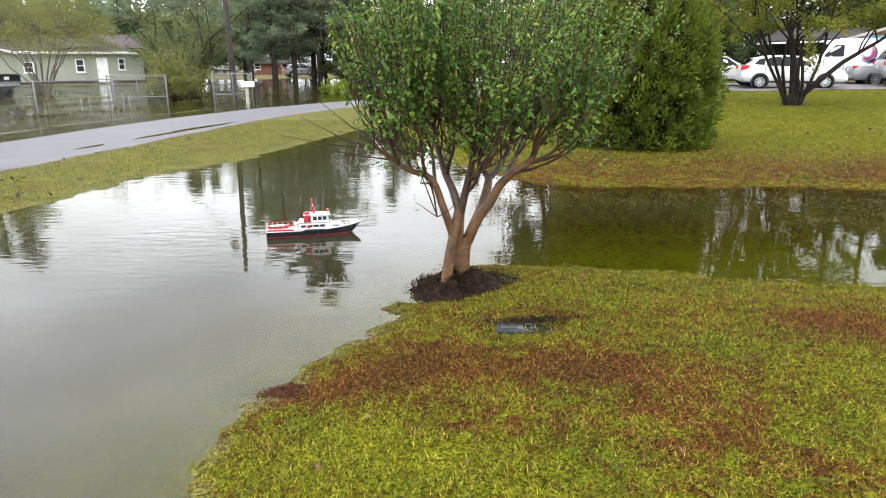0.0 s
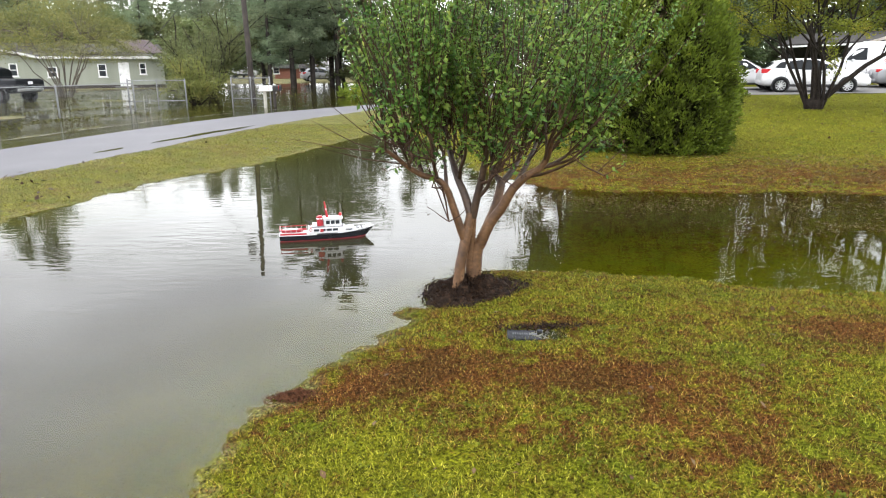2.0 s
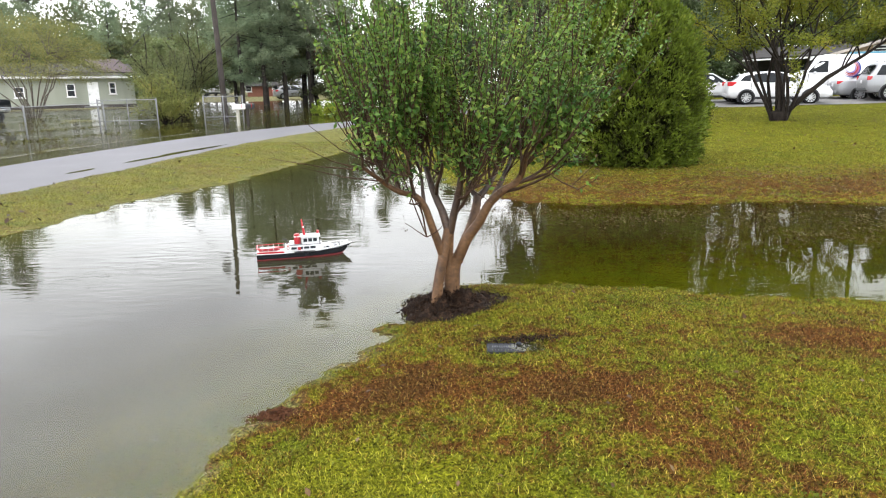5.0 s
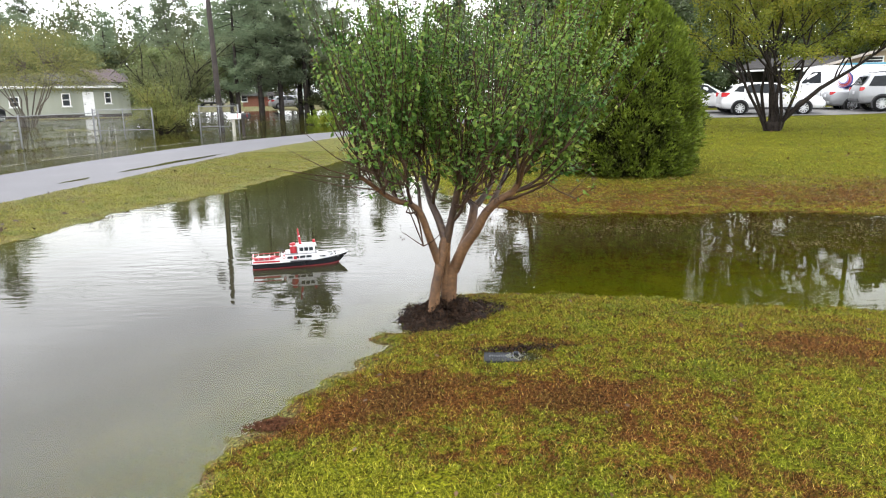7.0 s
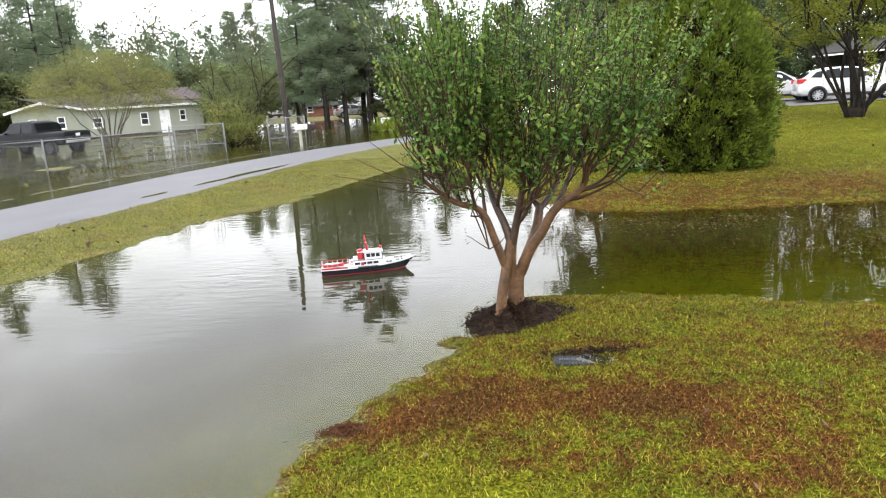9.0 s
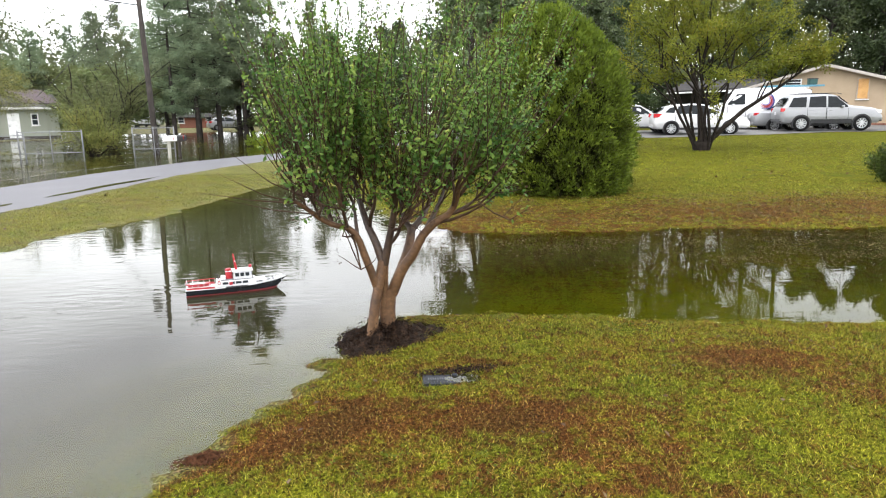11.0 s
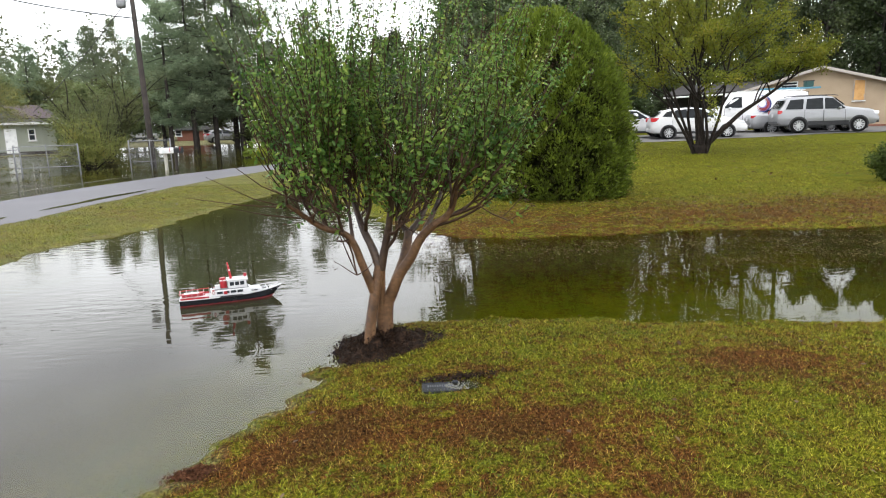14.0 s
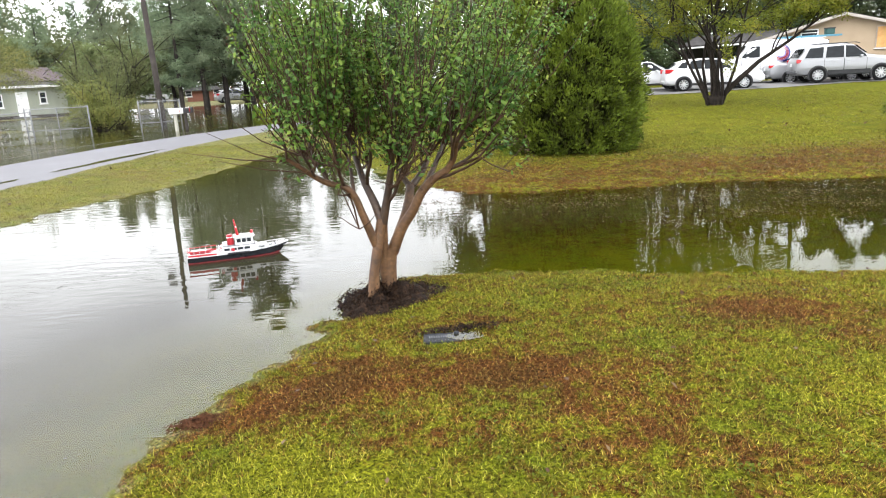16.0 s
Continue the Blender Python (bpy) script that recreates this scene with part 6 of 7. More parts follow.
    box(bm, (.05, .06, .12), Matrix.Translation((9.44, -.10, 1.25)), .01)
    part("door_handle", bm, M_GALV, door)
    for z in (.85, 1.35, 1.85):
        bm = bmesh.new()
        box(bm, (.50, .02, .36), Matrix.Translation((9.7, -.08, z)), .008)
        part("door_panel", bm, M_WHITEPAINT, door)
    bm = bmesh.new()
    box(bm, (1.4, 1.0, .34), Matrix.Translation((9.7, -.55, .20)), .02)
    part("doorstep", bm, M_GRAVEL, root)
    bm = bmesh.new()
    box(bm, (L + .04, .05, .34), Matrix.Translation((L / 2, -.035, .30)), .005)
    part("foundation", bm, M_POLE, root, "dark damp foundation strip")


left_house()


def right_house():
    ang = math.atan2(37.0 - 41.5, 30.8 - 24.4)
    root = thing("house", Matrix.Translation((24.4, 41.5, .36)) @ Matrix.Rotation(ang, 4, "Z"), "single-storey tan house with a boarded window and low gable", "house")
    W, D, E, P = 7.7, 10.0, 2.62, 3.72
    bm = bmesh.new()
    a = [bm.verts.new(p) for p in ((0, 0, 0), (W, 0, 0), (W, 0, E), (W / 2, 0, P), (0, 0, E))]
    b = [bm.verts.new((v.co.x, .2, v.co.z)) for v in a]
    bm.faces.new(a)
    bm.faces.new(b[::-1])
    for k in range(5):
        bm.faces.new((a[k], b[k], b[(k + 1) % 5], a[(k + 1) % 5]))
    tidy(bm)
    part("gable_wall", bm, M_TAN, root, "tan painted wall")
    for x in (.1, W - .1):
        bm = bmesh.new()
        box(bm, (.2, D, E), Matrix.Translation((x, D / 2 + .2, E / 2)))
        part("side_wall", bm, M_TAN, root)
    for sx in (0, 1):
        x0, x1 = (-.5, W / 2) if sx == 0 else (W + .5, W / 2)
        bm = bmesh.new()
        cs = [(x0, -.5, E - .10), (x1, -.5, P + .04), (x1, D, P + .04), (x0, D, E - .10)]
        slab(bm, cs if sx == 0 else cs[::-1], .09)
        tidy(bm)
        part("roof", bm, M_SHINGLE, root, "grey asphalt shingles")
        p, q = Vector((x0, -.54, E - .12)), Vector((x1, -.54, P + .02))
        d = q - p
        bm = bmesh.new()
        box(bm, (d.length, .05, .16), Matrix.Translation((p + q) / 2) @ Matrix.Rotation(-math.atan2(d.z, d.x), 4, "Y"), .01)
        part("fascia", bm, M_RAKE, root, "pale rake board")
    window(root, 5.80, 0, 2.33, .62, 1.24, boarded=True)
    window(root, 2.08, 0, 2.80, .95, .42)
    bm = bmesh.new()
    tube(bm, [(W - .06, -.10, 0), (W - .06, -.10, E - .35), (W + .1, -.3, E - .12)], [.045] * 3, 8)
    part("downspout", bm, M_WHITEPAINT, root, "white downspout")
    # brick base course
    share = None
    for r in range(3):
        for k in range(16):
            x = 5.0 + k * .19 + (.095 if r % 2 else 0)
            if share is None:
                bm = bmesh.new()
                box(bm, (.18, .10, .09), None, .006)
                ob = part("brick", bm, M_BRICK, root)
                share = ob.data
            else:
                ob = new("brick", share)
                ob.parent = root
            ob.location = (x, -.05, .05 + r * .10)
    # porch running on to the side, with posts; its back wall is coloured as deep shade
    bm = bmesh.new()
    slab(bm, [(-5.4, -.4, E - .24), (.2, -.4, E - .12), (.2, 6, E + .7), (-5.4, 6, E + .6)], .09)
    tidy(bm)
    part("porch_roof", bm, M_SHINGLE, root)
    bm = bmesh.new()
    box(bm, (5.5, .05, .10), Matrix.Translation((-2.65, -.43, E - .24)) @ Matrix.Rotation(-.02, 4, "Y"), .01)
    part("fascia", bm, M_WHITEPAINT, root, "pale eave board")
    for x in (-5.1, -2.6):
        bm = bmesh.new()
        box(bm, (.12, .12, E - .3), Matrix.Translation((x, -.2, (E - .3) / 2)), .012)
        part("porch_post", bm, M_POLE, root)
    bm = bmesh.new()
    box(bm, (5.4, .2, E), Matrix.Translation((-2.7, 3.4, E / 2)))
    part("porch_wall", bm, M_INSHADE, root)
    # carport on the other side, the shade under it put into its wall's colour
    bm = bmesh.new()
    slab(bm, [(W + .2, -.3, E - .2), (W + 6, -.3, E - .35), (W + 6, 6, E - .1), (W + .2, 6, E)], .09)
    tidy(bm)
    part("carport_roof", bm, M_SHINGLE, root)
    bm = bmesh.new()
    box(bm, (5.8, .2, E - .3), Matrix.Translation((W + 3.1, 5.0, (E - .3) / 2)))
    part("carport_wall", bm, M_INSHADE, root)
    for x in (W + 2.9, W + 5.8):
        bm = bmesh.new()
        box(bm, (.12, .12, E - .3), Matrix.Translation((x, -.1, (E - .3) / 2)), .012)
        part("carport_post", bm, M_WHITEPAINT, root)


right_house()


def far_shed():
    root = thing("brick_house", pose(-23.6, 96, .15, 0, 0, 12), "far low red-brick house among the trees", "house")
    bm = bmesh.new()
    box(bm, (4.4, 4, 1.5), Matrix.Translation((0, 0, .75)))
    part("wall", bm, M_BRICK, root)
    for s in (1, -1):
        bm = bmesh.new()
        cs = [(-2.5, -2.4 * s, 1.4), (2.5, -2.4 * s, 1.4), (2.5, 0, 1.9), (-2.5, 0, 1.9)]
        slab(bm, cs if s == 1 else cs[::-1], .1)
        tidy(bm)
        part("roof", bm, M_SHINGLE, root)
    for x in (-2, 1.5):
        window(root, x, -2.0, 1.1, .8, .8)


far_shed()


# ---- van's rack and emblem ----
def van_kit():
    base = van.matrix_world.copy() if van.matrix_world != Matrix.Identity(4) else van.matrix_basis.copy()
    W = VAN["W"]
    M_TEAL = surface("blue_fibreglass", [(0.05, 0.17, 0.24), (0.09, 0.27, 0.36)], 10, 0.5, 0.1)
    for x in (-2.2, -.7, .8):
        bm = bmesh.new()
        tube(bm, [(x, -.85, 1.96), (x, -.85, 2.10), (x, .85, 2.10), (x, .85, 1.96)], [.025] * 4, 6)
        part("rack_bar", bm, M_WHITEPAINT, van, smooth=True)
    for s in (1, -1):
        bm = bmesh.new()
        tube(bm, [(-2.4, s * .85, 2.10), (1.0, s * .85, 2.10)], [.022] * 2, 6)
        part("rack_rail", bm, M_WHITEPAINT, van, smooth=True)
    lad = thing("ladder", base @ pose(-1.75, .35, 2.14), "pale blue fibreglass ladder lying on the van's rack", "ladder")
    for s in (1, -1):
        bm = bmesh.new()
        box(bm, (3.0, .04, .09), Matrix.Translation((0, s * .2, .045)), .006)
        part("stile", bm, M_TEAL, lad)
    for k in range(9):
        bm = bmesh.new()
        tube(bm, [(-1.3 + k * .31, -.2, .045), (-1.3 + k * .31, .2, .045)], [.018] * 2, 6)
        part("rung", bm, M_GALV, lad)
    crate = thing("tool_crate", base @ pose(-2.75, .2, 2.24), "small dark crate tied on the van's rack", "crate")
    bm = bmesh.new()
    box(bm, (.42, .4, .30), Matrix.Translation((0, 0, .15)), .05)
    part("crate_body", bm, surface("dark_green_plastic", [(0.01, 0.05, 0.045), (0.02, 0.08, 0.07)], 10, 0.5, 0.1), crate)
    bm = bmesh.new()
    box(bm, (.46, .44, .05), Matrix.Translation((0, 0, .31)), .015)
    part("lid", bm, M_TRIM, crate)
    # round emblem of curved strokes on the side facing the street
    cols = {"blue_stroke": (0.05, 0.08, 0.35), "pink_stroke": (0.5, 0.12, 0.25), "red_stroke": (0.5, 0.04, 0.03), "lilac_stroke": (0.28, 0.2, 0.5)}
    for k, (nm, c) in enumerate(cols.items()):
        mt = surface(nm + "_vinyl", [tuple(v * .8 for v in c), c], 6, 0.4, 0.02)
        bm = bmesh.new()
        r = .42 - .07 * k
        vs = []
        for j in range(25):
            t = radians(60 + k * 18 + 250 * j / 24)
            wd = .036 * math.sin(math.pi * (j + .6) / 25.2)
            for rr in (r - wd, r + wd):
                vs.append(bm.verts.new((-.28 + math.cos(t) * rr, .0, 1.42 + math.sin(t) * rr)))
        for j in range(24):
            bm.faces.new((vs[2 * j], vs[2 * j + 1], vs[2 * j + 3], vs[2 * j + 2]))
        bmesh.ops.solidify(bm, geom=bm.faces[:], thickness=.004)
        ob = part(nm, bm, mt, van, nm.replace("_", " ") + " of the round emblem")
        for v in ob.data.vertices:
            hw = W / 2 * (.99 if v.co.z < 1.12 else .985 - .20 * (v.co.z - 1.12) / .93)
            v.co.y = hw + .012 + (v.co.y + .002)
        ob.data.update()


van_kit()


# ---- street things ----
def pole():
    root = thing("utility_pole", Matrix.Translation((-9.60, 31.65, -.2)) @ Matrix.Rotation(radians(-1.2), 4, "Y"), "tall dark wooden utility pole with a lamp at the street", "utility pole")
    bm = bmesh.new()
    tube(bm, [(0, 0, -.5), (0, 0, 3), (0, 0, 6), (0, 0, 8.5)], [.135, .122, .108, .095], 14)
    part("post", bm, M_POLE, root, smooth=True)
    bm = bmesh.new()
    tube(bm, [(0, -.1, 7.35), (-.25, -.12, 7.45), (-.42, -.12, 7.45)], [.03] * 3, 8)
    part("lamp_arm", bm, M_GALV, root)
    bm = bmesh.new()
    tube(bm, [(-.44, -.12, 6.98), (-.44, -.12, 7.05), (-.44, -.12, 7.36), (-.44, -.12, 7.5)], [.17, .20, .20, .10], 12)
    part("lamp", bm, M_GALV, root, "grey street lamp", smooth=True)


pole()


def cable(name, label, pts, r=.012):
    bm = bmesh.new()
    P = [Vector(p) for p in pts]
    out = []
    for a, b in zip(P, P[1:]):
        for k in range(12):
            f = k / 12
            q = a.lerp(b, f)
            q.z -= .25 * math.sin(math.pi * f)
            out.append(q)
    out.append(P[-1])
    tube(bm, out, [r] * len(out), 5)
    ob = part(name, bm, M_TRIM, smooth=True)
    return tagged(ob, label, "cable")


cable("cable", "thin black service cable from the pole to the house", [(-9.75, 31.6, 6.35), (-21.5, 37.6, 9.4), (-33, 46, 11.5)], .03)

cable("cable", "thin dark telephone cable from the pole to the flooded house", [(-9.75, 31.6, 7.3), (-27.0, 59.0, 3.4)], .022)


def mailbox(m, label, mat, post_mat):
    root = thing("mailbox", m, label, "mailbox", "mailboxes at the street")
    bm = bmesh.new()
    box(bm, (.10, .10, 1.0), Matrix.Translation((0, .08, .38)), .008)
    part("post", bm, post_mat, root)
    bm = bmesh.new()
    prof = [(-.085, 0), (-.085, .12)] + [(-.085 * math.cos(math.pi * k / 8), .12 + .085 * math.sin(math.pi * k / 8)) for k in range(1, 8)] + [(.085, .12), (.085, 0)]
    a = [bm.verts.new((-.25, y, z + .88)) for y, z in prof]
    b = [bm.verts.new((.25, y, z + .88)) for y, z in prof]
    bm.faces.new(a[::-1])
    bm.faces.new(b)
    for k in range(len(prof)):
        bm.faces.new((a[k], a[(k + 1) % len(prof)], b[(k + 1) % len(prof)], b[k]))
    tidy(bm)
    bx = part("box", bm, mat, root, smooth=False)
    bm = bmesh.new()
    box(bm, (.012, .19, .21), Matrix.Translation((.257, 0, .98)), .004)
    part("door", bm, mat, bx)
    bm = bmesh.new()
    box(bm, (.02, .012, .16), Matrix.Translation((.1, -.095, 1.0)), .002)
    part("flag", bm, M_REDLAMP, bx, "red signal flag")
    bm = bmesh.new()
    box(bm, (.5, .14, .03), Matrix.Translation((0, 0, .865)), .004)
    part("bracket", bm, post_mat, root)


mailbox(pose(-7.95, 28.0, -.2, 0, 0, 48), "white mailbox on a pale wooden post in flood water", M_WHITEPAINT, surface("weathered_post", [(0.32, 0.31, 0.26), (0.46, 0.44, 0.38)], 5, 0.7, 0.3))
mailbox(pose(-7.72, 28.6, -.2, 0, 0, 48), "black mailbox on a dark wooden post in flood water", M_TRIM, M_POLE)


def chain_fence(a, b, height, gate=False, label=""):
    """Galvanised posts and rails with a woven wire mesh between two places."""
    A, B = Vector((*a, -.2)), Vector((*b, -.2))
    d = B - A
    yaw = math.atan2(d.y, d.x)
    L = d.length
    root = thing("chain_link_gate" if gate else "chain_link_fence", Matrix.Translation(A) @ Matrix.Rotation(yaw, 4, "Z"), label, "gate" if gate else "fence")
    n = max(1, round(L / 5.5)) if not gate else 2
    for k in range(n + 1):
        bm = bmesh.new()
        x = L * k / n
        r = .027 if k in (0, n) else .018
        tube(bm, [(x, 0, -.3), (x, 0, height + .2), (x, 0, height + .24)], [r, r, r * .5], 8)
        part("post", bm, M_GALV, root, smooth=True)
    for z in ([height + .18, .55] if gate else [height + .18]):
        bm = bmesh.new()
        tube(bm, [(0, 0, z), (L, 0, z)], [.014] * 2, 8)
        part("rail", bm, M_GALV, root, smooth=True)
    v, f = [], []
    step, h = .062, height + .15
    k = -h
    while k < L:
        for s in (1, -1):
            x0, z0, x1, z1 = k, .12, k + h, h + .12
            if x0 < 0:
                z0, x0 = z0 - x0, 0
            if x1 > L:
                z1, x1 = z1 - (x1 - L), L
            if x1 - x0 > .02:
                i = len(v)
                w = .0019
                q = [(x0, z0), (x1, z1)] if s == 1 else [(x0, h + .24 - z0), (x1, h + .24 - z1)]
                v += [(q[0][0], s * .002, q[0][1] - w), (q[1][0], s * .002, q[1][1] - w), (q[1][0], s * .002, q[1][1] + w), (q[0][0], s * .002, q[0][1] + w)]
                f.append((i, i + 1, i + 2, i + 3))
        k += step
    tagged(sheet("wire_mesh", v, f, M_GALV, root), "woven grey wire", kind="stuff")


chain_fence((-20.5, 11.5), (-14.35, 20.8), 1.05, label="grey chain-link fence standing in flood water")
chain_fence((-14.35, 20.8), (-13.3, 22.4), 1.05, label="grey chain-link fence standing in flood water")
chain_fence((-13.3, 22.4), (-12.6, 26.3), 1.05, label="grey chain-link fence standing in flood water")
chain_fence((-12.9, 26.5), (-10.85, 27.0), 1.15, True, "grey chain-link gate standing open in flood water")
chain_fence((-9.55, 28.6), (-8.05, 29.0), 1.2, True, "grey chain-link gate half standing in flood water")


# ---- mulch ring, lid, mound, litter ----
def mulch():
    root = thing("mulch_mound", pose(.06, 4.58, .0), "mound of dark brown bark mulch round the tree's foot", "mulch")
    rng = np.random.default_rng(8)
    n, m = 14, 40
    v, f = [(0, 0, .20)], []
    for i in range(1, n + 1):
        for j in range(m):
            t = 2 * math.pi * j / m
            r = i / n
            rx = .350 * (1 + .16 * math.sin(3 * t + 1) + .07 * math.sin(7 * t) + .04 * math.sin(13 * t + 2)) * (1.2 if math.cos(t) > 0 else .9)
            x, y = math.cos(t) * rx * r, math.sin(t) * rx * .82 * r
            g = ground_z(x + .06, y + 4.58)
            v.append((x, y, max(g, -.05) + (.10 * (1 - r) ** .9 * (1 + .35 * math.sin(4 * t + 5 * r)) + .014 * rng.normal() * (r < .95)) - .012 * (r > .97)))
    for j in range(m):
        f.append((0, 1 + j, 1 + (j + 1) % m))
    tri = []
    for i in range(n - 1):
        for j in range(m):
            a, b = 1 + i * m + j, 1 + i * m + (j + 1) % m
            tri += [(a, a + m, b), (b, a + m, b + m)]
    sheet("soil", v, np.array(f + tri), M_MULCH, root)
    V = np.array(v)
    pick = V[rng.integers(1, len(V), 5200)] + rng.normal(size=(5200, 3)) * np.array([.030, .026, .004])
    pick[:, 2] += .012
    lv, lf = leaves(pick, rng.uniform(.005, .016, 5200), rng, 1.0, .35)
    tagged(sheet("bark_chip", lv, lf, M_MULCH, root), "dark bark chips", kind="stuff")


mulch()


def meter_lid():
    root = thing("meter_lid", pose(.42, 3.675, ground_z(.455, 3.675) - .006, 0, 0, -3) @ Matrix.Diagonal((.82, .9, 1, 1)), "dark metal water-meter lid sunk in wet grass", "utility cover")
    M_IRON = surface("wet_cast_iron", [(0.012, 0.013, 0.015), (0.024, 0.026, 0.029), (0.045, 0.047, 0.050)], 22, 0.65, 0.6, 0.0, spec=0.15)
    M_WORN = surface("worn_iron", [(0.04, 0.042, 0.047), (0.07, 0.074, 0.08), (0.11, 0.115, 0.125)], 22, 0.45, 0.4, 0.3)
    bm = bmesh.new()
    box(bm, (.25, .15, .03), Matrix.Translation((0, 0, .0)), .008)
    part("plate", bm, M_IRON, root)
    # dark block added under the puddle, only to make its water look darker
    bm = bmesh.new()
    box(bm, (.36, .17, .03), Matrix.Translation((.045, 0, -.006)), .02)
    part("puddle_backing", bm, M_IRON, root)
    for cx, cy, sx, sy in ((0, .068, .25, .012), (0, -.068, .25, .012), (-.119, 0, .012, .124), (.119, 0, .012, .124)):
        bm = bmesh.new()
        box(bm, (sx, sy, .008), Matrix.Translation((cx, cy, .013)), .002)
        part("rim", bm, M_IRON, root)
    for k in range(11):
        bm = bmesh.new()
        box(bm, (.008, .034, .005), Matrix.Translation((-.085 + k * .016, .008, .0165)), .002)
        part("raised_bar", bm, M_WORN, root, "worn bright raised bar")
    for k in range(9):
        bm = bmesh.new()
        box(bm, (.005, .010, .004), Matrix.Translation((-.09 + k * .022, -.045, .017)), .001)
        part("raised_bar", bm, M_WORN, root, "worn bright raised bar")
    bm = bmesh.new()
    tube(bm, [(.10, .05, .016), (.10, .05, .028)], [.02, .017], 10)
    part("bolt", bm, M_IRON, root)


meter_lid()
lid_mud = np.random.default_rng(17)
q = lid_mud.normal(size=(700, 2)) * np.array([.13, .028]) + np.array([.52, 3.785])
v, f = leaves(np.stack([q[:, 0], q[:, 1], land(q[:, 0], q[:, 1])[0] + .016], 1), lid_mud.uniform(.005, .012, 700), lid_mud, 1.6, .5)
tagged(sheet("wet_soil", v, f, M_MULCH), "crumbs of dark wet soil beside the meter lid", "soil", kind="stuff")
blob("puddle", "shallow rainwater lying round the meter lid", "puddle", pose(.55, 3.672, ground_z(.455, 3.675) + .012), .11, .06, M_WATER, 7, rim=.12)


def dirt_mound():
    rng = np.random.default_rng(14)
    P = rng.normal(size=(1500, 2)) * np.array([.05, .028])
    z = np.array([max(ground_z(x - .76, y + 3.06), 0) for x, y in P]) + .018 * np.exp(-(P[:, 0] / .10) ** 2 - (P[:, 1] / .06) ** 2)
    v, f = leaves(np.stack([P[:, 0] - .76, P[:, 1] + 3.06, z + .004], 1), rng.uniform(.004, .011, 1500), rng, .8, .45)
    return tagged(sheet("pine_straw", v, f, surface("red_straw", [(0.035, 0.016, 0.008), (0.085, 0.036, 0.018), (0.15, 0.07, 0.035)], 30, 0.9, 0.2, spec=0.1)), "small heap of reddish-brown debris at the water's edge", "debris", kind="stuff")


dirt_mound()


def litter(name, label, boxes, n, size, mat, seed):
    rng = np.random.default_rng(seed)
    P = np.concatenate([np.stack([rng.uniform(x0, x1, n), rng.uniform(y0, y1, n)], 1) for x0, x1, y0, y1 in boxes])
    z, _, dw = land(P[:, 0], P[:, 1])
    r, rs = off_line(P[:, 0], P[:, 1], ROAD_EDGE)
    ok = (z > .01) & (r * rs < 0)
    c = np.stack([P[:, 0], P[:, 1], z + .028], 1)[ok]
    v, f = leaves(c, rng.uniform(size * .5, size * 1.3, len(c)), rng, 2.2, .55)
    return tagged(sheet(name, v, f, mat), label, "leaf litter", kind="stuff")


F_FALLEN = foliage("fallen_leaves", [(0.03, 0.016, 0.007), (0.065, 0.036, 0.014), (0.11, 0.068, 0.026), (0.18, 0.13, 0.055)], 0.5, 0.05)
litter("fallen_leaf", "fallen tan and brown leaves lying on the lawn", [(-.8, 4.5, 1.8, 5)], 120, .018, F_FALLEN, 71)
litter("fallen_leaf", "fallen brown leaves on the slope above the water", [(.8, 10, 8.4, 11)], 3200, .018, F_FALLEN, 72)
litter("fallen_leaf", "dark fallen leaves and twigs on the far lawn", [(1, 18, 13, 28)], 900, .035, F_FALLEN, 74)
litter("fallen_leaf", "dark fallen leaves scattered on the street verge", [(-7, -2, 6, 15)], 160, .045, foliage("wet_leaves", [(0.02, 0.012, 0.006), (0.06, 0.035, 0.015)], 0.5, 0.05), 73)


